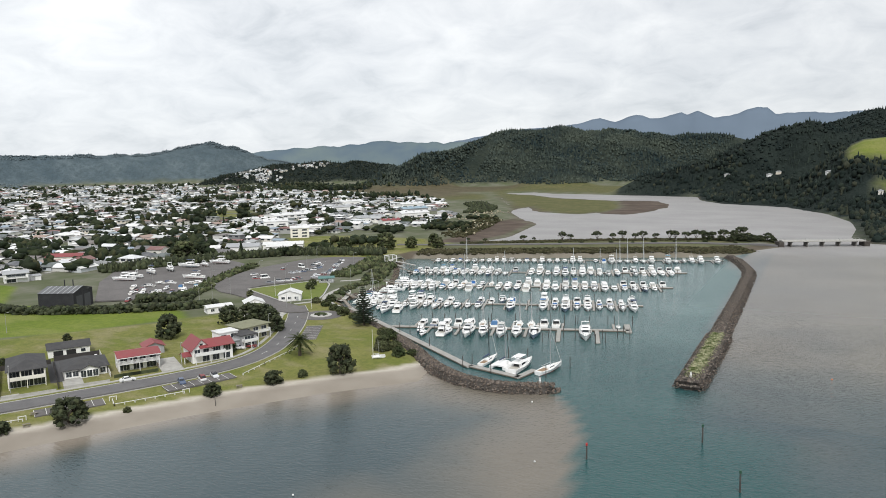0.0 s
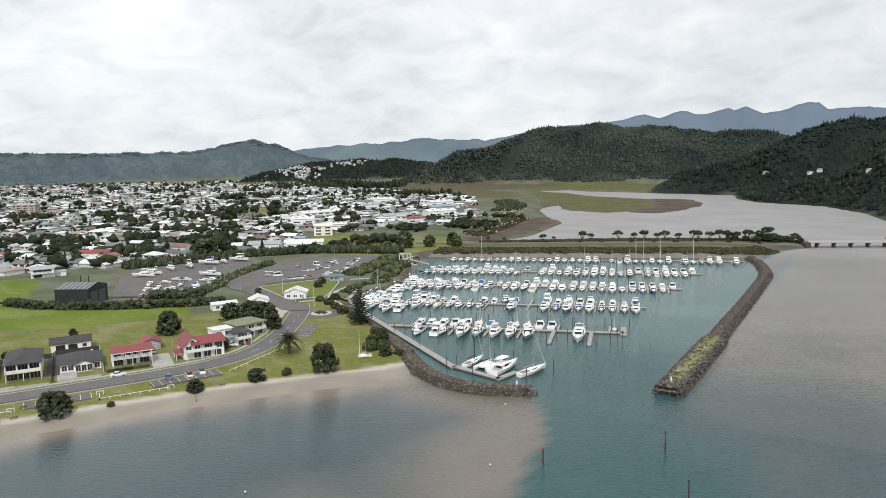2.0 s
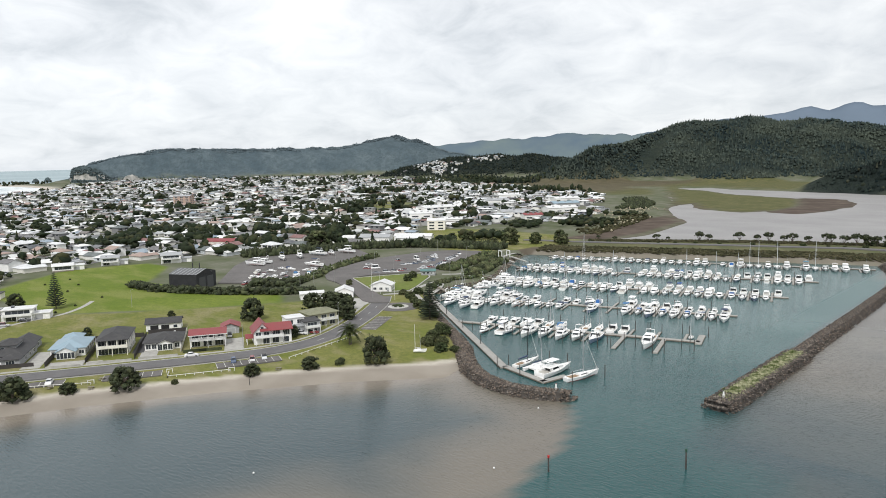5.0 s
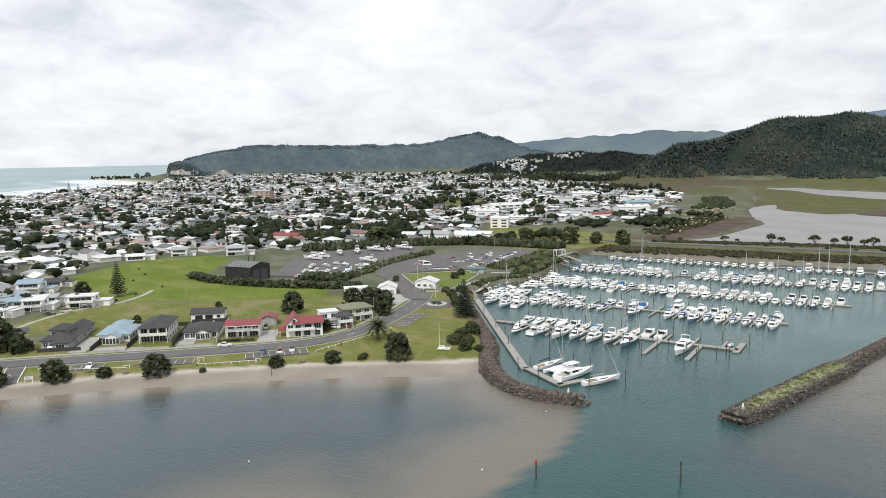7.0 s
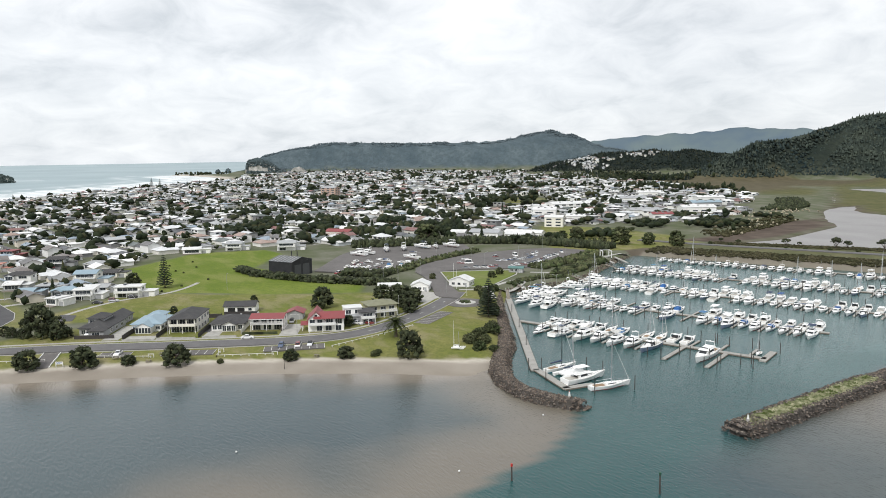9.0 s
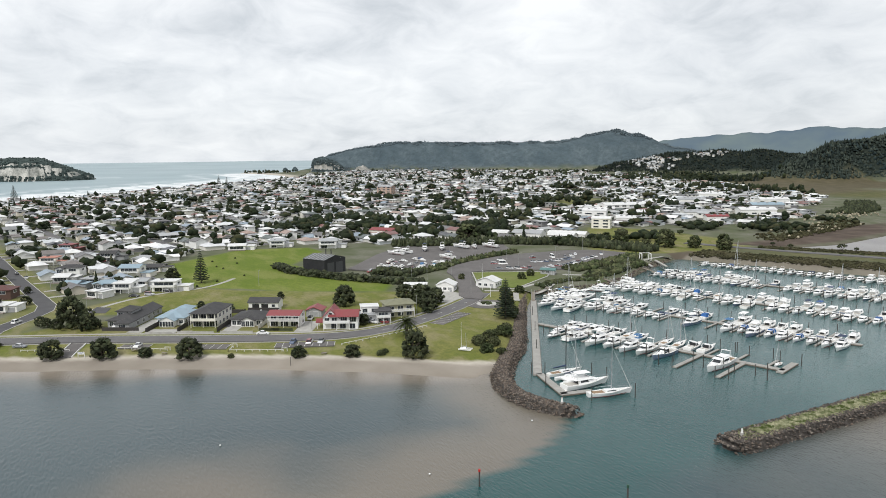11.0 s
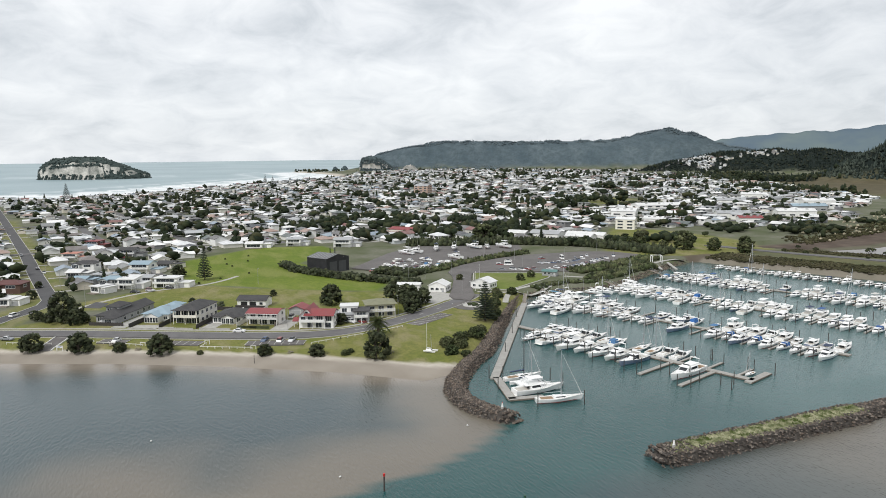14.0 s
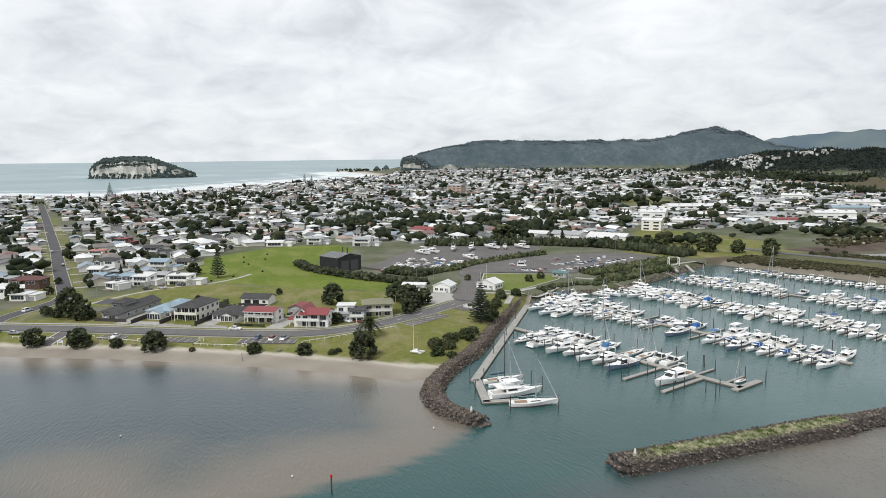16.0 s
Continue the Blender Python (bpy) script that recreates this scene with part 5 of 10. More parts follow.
def house_block(g, x0, x1, w0, w1, z0, z1, material, front=0.5, back=0.15, lean=0.15):
    """A cabin: raked in front and behind, leaning in at the sides. Wider end w0 at the back."""
    p = [(x0, -w0 / 2, z0), (x1, -w1 / 2, z0), (x1, w1 / 2, z0), (x0, w0 / 2, z0), (x0 + back, -w0 / 2 + lean, z1), (x1 - front, -w1 / 2 + lean, z1), (x1 - front, w1 / 2 - lean, z1), (x0 + back, w0 / 2 - lean, z1)]
    g.add(p, [(3, 2, 1, 0), (4, 5, 6, 7), (0, 1, 5, 4), (1, 2, 6, 5), (2, 3, 7, 6), (3, 0, 4, 7)], material)
    return p


def pane(g, p, corners, lo, hi, a, b, material, proud=0.02):
    """A pane on the face of a cabin between its corner edges (i, j): from share a to b along, lo to hi up."""
    (b0, b1), (t0, t1) = corners
    v = [Vector(p[i]) for i in (b0, b1, t0, t1)]

    def at(u, h):
        return (v[0].lerp(v[1], u)).lerp(v[2].lerp(v[3], u), h)
    q = [at(a, lo), at(b, lo), at(b, hi), at(a, hi)]
    n = (q[1] - q[0]).cross(q[2] - q[0]).normalized()
    g.add([k + n * proud for k in q] + [k - n * 0.02 for k in q], [(0, 1, 2, 3), (0, 4, 5, 1), (1, 5, 6, 2), (2, 6, 7, 3), (3, 7, 4, 0)], material)


def hull_parts(th, L, B, free, draft, fine, stem, transom, hull=None, boot=True, well=None):
    rings = hull_rings(L, B, free, draft, fine, stem, transom)
    g = Geo()
    g.loft(rings, hull or gel_hull, closed=False, cap=(True, True))
    part("hull", g, th, smooth=False)
    g = Geo()
    deck = [[(r[0][0], r[0][1] * 0.97, r[0][2] - 0.05), (r[4][0], r[4][1] * 0.97, r[4][2] - 0.05)] for r in rings]
    g.loft(deck, gel_deck, closed=False, cap=(False, False))
    # flat patch at deck height, grey in place of a shaded recess
    if well:
        g.box(well[0], well[1], -B * 0.36, B * 0.36, free * 0.6, free - 0.02, cockpit_shade_grey)
    part("deck", g, th, "cream non-slip deck")
    if boot:
        g = Geo()
        band = [[(r[1][0], r[1][1] * 1.012, r[1][2] + 0.02), (r[1][0], r[1][1] * 1.02, r[1][2] - 0.16)] for r in rings[:-1]]
        g.loft([list(reversed(q)) for q in band], antifoul, closed=False, cap=(False, False))
        g.loft([[(x, -y, z) for x, y, z in q] for q in band], antifoul, closed=False, cap=(False, False))
        part("boot_stripe", g, th, "dark boot stripe")
    return rings


def rail(th, rings, a, b, inset, high, closed_bow=True):
    g = Geo()
    pts = [(r[0][0], r[0][1] - inset, r[0][2] + high) for r in rings[a:b]] + [(r[4][0], r[4][1] + inset, r[4][2] + high) for r in reversed(rings[a:b])]
    for p, q in zip(pts, pts[1:]):
        g.tube(p, q, 0.025, 0.025, 4, steel_rail, caps=False)
    for p in pts:
        g.tube((p[0], p[1], p[2] - high), p, 0.02, 0.02, 4, steel_rail, caps=False)
    part("bow_rail", g, th, "stainless bow rail")


def launch(L, B, bridge=True, hardtop=False, canvas=False, label="", low=1.0, hull=None, plain=False):
    """A motor launch, bow towards +x, waterline at z = 0."""
    th = thing("motor_launch", None, label, "motor boat", "boats in the marina")
    free = 0.098 * L * low
    rings = hull_parts(th, L, B, free, 0.5, 1.9, 0.09 * L, 0.9, hull, not plain, (-L * 0.47, -L * 0.19 - 0.05) if plain else None)
    w = B * 0.80
    x0, x1 = -L * 0.19, L * 0.25
    z0, z1 = free * 0.95, free + 0.062 * L + 0.32
    g = Geo()
    p = house_block(g, x0, x1, w, w * 0.80, z0, z1, gel_white, front=0.14 * L, back=0.05, lean=0.28)
    g.box(x0 - 0.10 * L, x1 - 0.11 * L, -w / 2 + 0.12, w / 2 - 0.12, z1, z1 + 0.10, gel_white, inset=0.06)
    part("cabin", g, th)
    for nm, ed, a, b in (("side_window", ((0, 1), (4, 5)), 0.08, 0.62), ("side_window", ((3, 2), (7, 6)), 0.08, 0.62), ("windscreen", ((1, 2), (5, 6)), 0.06, 0.94)):
        g = Geo()
        pane(g, p, ed, 0.42, 0.86, a, b, boat_glass, 0.025 if ed[0][0] != 3 else -0.045)
        part(nm, g, th, "smoked glass")
    g = Geo()
    pane(g, p, ((3, 0), (7, 4)), 0.05, 0.9, 0.15, 0.7, boat_glass)
    if not plain:
        part("saloon_door", g, th, "dark glazed saloon door")
    # fore cabin trunk
    g = Geo()
    house_block(g, x1 - 0.3, L * 0.38, w * 0.66, w * 0.3, free * 1.05, free * 1.33 + 0.2, gel_white, front=0.8, back=0.0, lean=0.15)
    part("foredeck_trunk", g, th)
    # cockpit
    g = Geo()
    g.box(-L * 0.47, x0 - 0.05, -B * 0.36, B * 0.36, free * 0.6, free - 0.02, teak if L > 15 else cockpit_shade_grey)
    if not plain:
        part("cockpit_sole", g, th, "grey non-slip cockpit floor, darkened for its recess")
    if plain:
        top = z1 + 0.1
        if bridge:
            g = Geo()
            f = house_block(g, x0 - 0.06 * L, x1 - 0.15 * L, w * 0.82, w * 0.7, top, top + 0.42, gel_white, front=0.6, back=0.0, lean=0.12)
            part("flybridge", g, th)
            g = Geo()
            m = blue_canvas if canvas else gel_white
            a0 = x0 - 0.02 * L
            for s in (-1, 1):
                g.tube((a0 - 0.3, s * w * 0.4, top), (a0 - 0.6, s * w * 0.36, top + 1.25), 0.06, 0.05, 6, gel_white)
            g.box(a0 - 1.0, x1 - 0.17 * L if hardtop or canvas else a0 - 0.5, -w * 0.38, w * 0.38, top + 1.22, top + 1.32, m, inset=0.1)
            g.tube((a0 - 0.8, 0, top + 1.32), (a0 - 1.4, 0.3, top + 1.32 + 0.28 * L), 0.03, 0.012, 4, alloy)
            part("bimini", g, th)
        elif canvas:
            g = Geo()
            house_block(g, -L * 0.42, x0 + 0.4, B * 0.78, B * 0.74, free + 0.1, free + 1.35, blue_canvas, front=0.25, back=0.35, lean=0.2)
            part("cockpit_cover", g, th, "fitted canvas cockpit cover")
        return th
    g = Geo()
    for s in (-1, 1):
        g.box(-L * 0.49, x0, s * B * 0.43 - 0.1, s * B * 0.43 + 0.1, free - 0.05, free + 0.22, gel_white)
    g.box(-L * 0.495, -L * 0.47, -B * 0.43, B * 0.43, free - 0.05, free + 0.22, gel_white)
    part("coaming", g, th)
    g = Geo()
    g.box(-L * 0.55, -L * 0.495, -B * 0.4, B * 0.4, 0.18, 0.3, gel_deck)
    part("swim_platform", g, th)
    rail(th, rings, 5, 11, 0.06, 0.6)
    top = z1 + 0.1
    if bridge:
        g = Geo()
        f = house_block(g, x0 - 0.06 * L, x1 - 0.15 * L, w * 0.82, w * 0.7, top, top + 0.42, gel_white, front=0.6, back=0.0, lean=0.12)
        part("flybridge", g, th)
        g = Geo()
        pane(g, f, ((1, 2), (5, 6)), 0.85, 1.45, 0.05, 0.95, boat_glass)
        part("flybridge_screen", g, th, "tinted flybridge screen")
        g = Geo()
        a0 = x0 - 0.02 * L
        for s in (-1, 1):
            g.tube((a0 - 0.3, s * w * 0.4, top), (a0 - 0.75, s * w * 0.36, top + 1.65), 0.07, 0.06, 6, gel_white)
        g.box(a0 - 1.0, a0 - 0.55, -w * 0.38, w * 0.38, top + 1.6, top + 1.72, gel_white)
        part("radar_arch", g, th)
        g = Geo()
        g.tube((a0 - 0.78, 0, top + 1.72), (a0 - 0.78, 0, top + 1.95), 0.3, 0.26, 10, gel_white)
        part("radar_dome", g, th)
        g = Geo()
        g.tube((a0 - 0.8, w * 0.34, top + 1.7), (a0 - 1.5, w * 0.5, top + 1.7 + 0.3 * L), 0.03, 0.012, 4, alloy)
        part("aerial", g, th, "thin whip aerial")
        if hardtop or canvas:
            g = Geo()
            m = blue_canvas if canvas else gel_white
            g.box(x0 - 0.03 * L, x1 - 0.17 * L, -w * 0.40, w * 0.40, top + 1.78, top + 1.9, m, inset=0.08)
            for s in (-1, 1):
                g.tube((x1 - 0.2 * L, s * w * 0.33, top + 0.7), (x1 - 0.2 * L, s * w * 0.36, top + 1.8), 0.03, 0.03, 5, steel_rail)
            part("bimini", g, th, "canvas top" if canvas else "white hard top")
    elif canvas:
        g = Geo()
        house_block(g, -L * 0.42, x0 + 0.4, B * 0.78, B * 0.74, free + 0.1, free + 1.35, blue_canvas, front=0.25, back=0.35, lean=0.2)
        part("cockpit_cover", g, th, "fitted canvas cockpit cover")
        g = Geo()
        g.tube((x0 + 0.3, 0, top), (x0 + 0.1, 0, top + 1.8), 0.05, 0.03, 5, alloy)
        part("mast", g, th)
    else:
        g = Geo()
        for s in (-1, 1):
            g.tube((x0 + 0.3, s * w * 0.36, top), (x0, s * w * 0.34, top + 0.8), 0.05, 0.05, 5, gel_white)
        g.box(x0 - 0.2, x0 + 0.1, -w * 0.37, w * 0.37, top + 0.78, top + 0.88, gel_white)
        g.tube((x0, 0, top + 0.88), (x0 - 0.6, 0, top + 0.88 + 0.22 * L), 0.025, 0.01, 4, alloy)
        part("radar_arch", g, th)
    return th


def express(L, B, label, cover=None, hull=None):
    """A low sports cruiser: long raked foredeck, wrapped screen, open cockpit with seats and an arch."""
    th = thing("sports_cruiser", None, label, "motor boat", "boats in the marina")
    free = 0.105 * L
    rings = hull_parts(th, L, B, free, 0.5, 1.7, 0.11 * L, 0.92, hull, True, (-L * 0.46, L * 0.05))
    g = Geo()
    house_block(g, L * 0.02, L * 0.42, B * 0.72, B * 0.22, free * 1.0, free * 1.28 + 0.35, gel_white, front=0.22 * L, back=0.0, lean=0.3)
    part("foredeck_trunk", g, th)
    g = Geo()
    p = house_block(g, -L * 0.05, L * 0.16, B * 0.74, B * 0.56, free * 1.05, free + 0.95, boat_glass, front=0.09 * L, back=0.0, lean=0.16)
    g.box(-L * 0.05, L * 0.07, -B * 0.30, B * 0.30, free + 0.95, free + 1.03, gel_white, inset=0.05)
    part("windscreen", g, th, "dark wrapped windscreen")
    g = Geo()
    for s in (-1, 1):
        g.tube((-L * 0.16, s * B * 0.42, free), (-L * 0.10, s * B * 0.36, free + 1.5), 0.09, 0.07, 6, gel_white)
    g.box(-L * 0.12, -L * 0.08, -B * 0.36, B * 0.36, free + 1.45, free + 1.58, gel_white)
    part("arch", g, th)
    g = Geo()
    g.box(-L * 0.44, -L * 0.38, -B * 0.34, B * 0.34, free - 0.02, free + 0.3, gel_white)
    g.box(-L * 0.30, -L * 0.22, -B * 0.30, -B * 0.05, free - 0.02, free + 0.35, gel_deck)
    part("seat", g, th, "pale cockpit seats")
    if cover:
        g = Geo()
        house_block(g, -L * 0.40, -L * 0.02, B * 0.74, B * 0.66, free + 0.05, free + 1.25, cover, front=0.2, back=0.5, lean=0.3)
        part("cockpit_cover", g, th, "fitted canvas cockpit cover")
    rail(th, rings, 6, 11, 0.06, 0.5)
    return th


def yacht(L, B, mast=1.35, dark=False, label="", cover=True):
    th = thing("sailing_yacht", None, label, "sailing boat", "boats in the marina")
    free = 0.09 * L
    rings = hull_parts(th, L, B, free, 0.5, 1.45, 0.07 * L, 0.62)
    g = Geo()
    p = house_block(g, -L * 0.12, L * 0.22, B * 0.55, B * 0.38, free * 0.98, free + 0.48, gel_white, front=0.7, back=0.1, lean=0.12)
    part("coachroof", g, th)
    for ed, pr in ((((0, 1), (4, 5)), 0.02), (((3, 2), (7, 6)), -0.04)):
        g = Geo()
        pane(g, p, ed, 0.3, 0.8, 0.15, 0.85, boat_glass, pr)
        part("side_window", g, th, "dark cabin window")
    g = Geo()
    g.box(-L * 0.40, -L * 0.13, -B * 0.25, B * 0.25, free * 0.5, free + 0.01, teak)
    part("cockpit_sole", g, th, "brown teak cockpit")
    mm = rubber if dark else alloy
    H = L * mast
    g = Geo()
    g.tube((L * 0.06, 0, free + 0.4), (L * 0.06, 0, free + 0.4 + H), 0.15, 0.10, 7, mm)
    for k in (0.38, 0.7):
        g.tube((L * 0.06, -B * 0.25, free + H * k), (L * 0.06, B * 0.25, free + H * k), 0.03, 0.03, 4, mm)
    part("mast", g, th, "black mast" if dark else "alloy mast")
    g = Geo()
    g.tube((L * 0.06, 0, free + 1.5), (-L * 0.34, 0, free + 1.4), 0.07, 0.06, 6, mm)
    part("boom", g, th)
    if cover:
        g = Geo()
        g.tube((L * 0.05, 0, free + 1.75), (-L * 0.33, 0, free + 1.6), 0.26, 0.14, 7, blue_canvas)
        part("sail_cover", g, th, "canvas sail cover")
    g = Geo()
    for a, b in (((L * 0.53, 0, free * 1.45), 1.0), ((-L * 0.48, 0, free), 1.0), ((L * 0.04, B * 0.45, free), 0.98), ((L * 0.04, -B * 0.45, free), 0.98)):
        g.tube(a, (L * 0.06, 0, free + 0.4 + H * b), 0.018, 0.018, 3, steel_rail, caps=False)
    g.tube((L * 0.52, 0, free * 1.5), (L * 0.08, 0, free + H * 0.96), 0.075, 0.03, 5, trim_white)
    part("rigging", g, th, "wire stays and a rolled headsail")
    rail(th, rings, 6, 11, 0.05, 0.55)
    return th


def catamaran(L, B, label):
    th = thing("catamaran", None, label, "sailing boat", "boats in the marina")
    for s in (-1, 1):
        g = Geo()
        g.loft([[(x, y + s * B * 0.38, z) for x, y, z in r] for r in hull_rings(L, B * 0.24, 0.95, 0.4, 1.5, 0.5, 0.8)], gel_white, closed=False, cap=(True, True))
        g.loft([[(r[0][0], r[0][1] + s * B * 0.38, r[0][2]), (r[4][0], r[4][1] + s * B * 0.38, r[4][2])] for r in hull_rings(L, B * 0.24, 0.95, 0.4, 1.5, 0.5, 0.8)], gel_deck, closed=False, cap=(False, False))
        part("float", g, th)
    g = Geo()
    g.box(-L * 0.38, L * 0.16, -B * 0.36, B * 0.36, 0.6, 1.05, gel_white)
    part("bridge_deck", g, th)
    g = Geo()
    p = house_block(g, -L * 0.22, L * 0.14, B * 0.6, B * 0.45, 1.05, 1.75, gel_white, front=0.9, back=0.2, lean=0.2)
    part("cabin", g, th)
    g = Geo()
    pane(g, p, ((1, 2), (5, 6)), 0.3, 0.85, 0.08, 0.92, boat_glass)
    part("windscreen", g, th, "dark windscreen")
    g = Geo()
    g.tube((L * 0.08, 0, 1.7), (L * 0.02, 0, 1.7 + L * 1.15), 0.17, 0.12, 7, alloy)
    part("mast", g, th, "alloy mast")
    g = Geo()
    g.tube((L * 0.08, 0, 2.5), (-L * 0.36, 0, 2.5), 0.08, 0.07, 6, alloy)
    g.tube((L * 0.04, 0, 2.75), (-L * 0.34, 0, 2.7), 0.24, 0.16, 7, blue_canvas)
    part("boom", g, th, "boom with a stowed sail")
    g = Geo()
    for a in ((L * 0.48, 0, 0.95), (-L * 0.2, B * 0.4, 0.95), (-L * 0.2, -B * 0.4, 0.95)):
        g.tube(a, (L * 0.02, 0, 1.7 + L * 1.1), 0.02, 0.02, 3, steel_rail, caps=False)
    part("rigging", g, th, "wire stays")
    g = Geo()
    g.tube((L * 0.46, -B * 0.38, 0.95), (L * 0.46, B * 0.38, 0.95), 0.07, 0.07, 6, alloy)
    part("cross_beam", g, th)
    return th


PLACED = set()


def place(proto, m):
    """Puts down the first of a kind itself, then copies."""
    if proto.name not in PLACED:
        PLACED.add(proto.name)
        proto.matrix_world = m
        return proto
    return copy_thing(proto, m)


FLEET = [
    launch(10.5, 3.6, True, False, False, "white flybridge motor launch with smoked windows in its berth"),
    launch(12.0, 4.0, True, True, False, "large white flybridge launch with a hard top in its berth"),
    launch(9.0, 3.2, False, False, False, "white hardtop motor boat in its berth"),
    launch(11.0, 3.7, True, False, True, "white flybridge launch with a canvas bimini in its berth"),
    launch(8.5, 3.1, False, False, True, "white cruiser under a fitted canvas cockpit cover"),
    launch(7.2, 2.7, False, False, False, "small white cabin boat in its berth", 0.9),
    yacht(10.5, 3.3, 1.3, False, "white sailing yacht with an alloy mast in its berth"),
    launch(13.0, 4.2, True, True, True, "long white game-fishing launch with tall aerials in its berth"),
    yacht(9.0, 3.0, 1.25, False, "small white sailing yacht with a bare boom in its berth", False),
    launch(10.5, 3.6, True, False, False, "white flybridge motor launch with smoked windows in its berth", plain=True),
    launch(12.0, 4.0, True, True, False, "large white flybridge launch with a hard top in its berth", plain=True),
    launch(9.0, 3.2, False, False, False, "white hardtop motor boat in its berth", plain=True),
    launch(11.0, 3.7, True, False, True, "white flybridge launch with a canvas bimini in its berth", plain=True),
    launch(8.5, 3.1, False, False, True, "white cruiser under a fitted canvas cockpit cover", plain=True),
    launch(7.2, 2.7, False, False, False, "small white cabin boat in its berth", 0.9, plain=True),
    express(9.5, 3.2, "low white sports cruiser with an open cockpit in its berth"),
    express(8.6, 3.0, "low white sports cruiser under a bright blue canvas cover", royal_canvas),
]
LENGTHS = [10.5, 12.0, 9.0, 11.0, 8.5, 7.2, 10.5, 13.0, 9.0, 10.5, 12.0, 9.0, 11.0, 8.5, 7.2, 9.5, 8.6]

# pier directions: s runs out along the piers, n from pier to pier
PD, ND = Vector((0.953, 0.302, 0)), Vector((-0.302, 0.953, 0))
PIER_TURN = math.degrees(math.atan2(0.302, 0.953))


def sn(s, n, z=0.0):
    v = PD * s + ND * n
    return Vector((v.x, v.y, z))


def berth(kind, s, n, out, rng, z=0.0, swing=0.0, size=1.0):
    """Moors a copy of one of the fleet; out: +1 bow towards greater n."""
    p = sn(s, n)
    yaw = PIER_TURN + (90 if out > 0 else -90) + swing + rng.uniform(-2.0, 2.0)
    k = rng.uniform(1.0, 1.15) * size
    ob = place(FLEET[kind], pose(p.x, p.y, z, 0, rng.uniform(-0.6, 0.6), yaw))
    ob.scale = (k, k, k)
    return ob


def pontoon(name, a, b, width, label, parent=None, z=0.55):
    """A floating walkway with fender boards along its sides."""
    a, b = Vector((a[0], a[1], 0)), Vector((b[0], b[1], 0))
    L = (b - a).length
    m = Matrix.Translation(a) @ Matrix.Rotation(math.atan2(b.y - a.y, b.x - a.x), 4, "Z")
    th = thing(name, m, label, "pontoon", "marina pontoons") if parent is None else parent
    n = max(1, int(round(L / 6))) if parent is None else 1
    local = Matrix() if parent is None else parent.matrix_world.inverted() @ m
    for k in range(n):
        g = Geo()
        g.box(L * k / n + 0.02, L * (k + 1) / n - 0.02, -width / 2, width / 2, 0.05, z, pontoon_mat, local, 0.03)
        if parent is None:
            part("deck_section", g, th)
    g = Geo() if parent is None else g
    for s in (-1, 1):
        g.box(0, L, s * width / 2 - 0.02 if s > 0 else -width / 2 - 0.10, width / 2 + 0.10 if s > 0 else -width / 2 + 0.02, 0.12, z - 0.08, pontoon_side, local)
    part("fender_board" if parent is None else "finger", g, th, "dark timber fender boards" if parent is None else "")
    return th


rng = random.Random(21)
g = Geo()
g.tube((0, 0, -3), (0, 0, 3.6), 0.15, 0.13, 9, pile_mat)
pile_proto = single("mooring_post", g, "dark round timber mooring post standing in the water", "mooring post", "mooring posts")

def pile(x, y, h=0.0):
    place(pile_proto, pose(x, y, h))


piers = [  # n, start, end, near side berths, far side berths
    (281.3, -80, 15.6), (330.5, -111, 25), (379, -107, 44), (428.5, -108, 58), (482, -104, 88)]
gaps = {(0, -1): [(-90, 20)], (0, 1): [(-36, -30), (-12, 20)], (1, -1): [(-46, -38), (-32, -22)], (1, 1): [(-60, -54), (-30, -24)],
        (2, -1): [(-54, -46), (-30, -26), (38, 45)], (2, 1): [(-20, -14)], (3, -1): [(-40, -34), (52, 60)], (3, 1): [(10, 14)], (4, -1): [(74, 80)], (4, 1): [(-120, 100)]}
KINDS, weights = [0, 1, 2, 3, 4, 5, 6, 7, 8, 15, 16], [15, 8, 17, 6, 9, 14, 7, 3, 5, 17, 4]
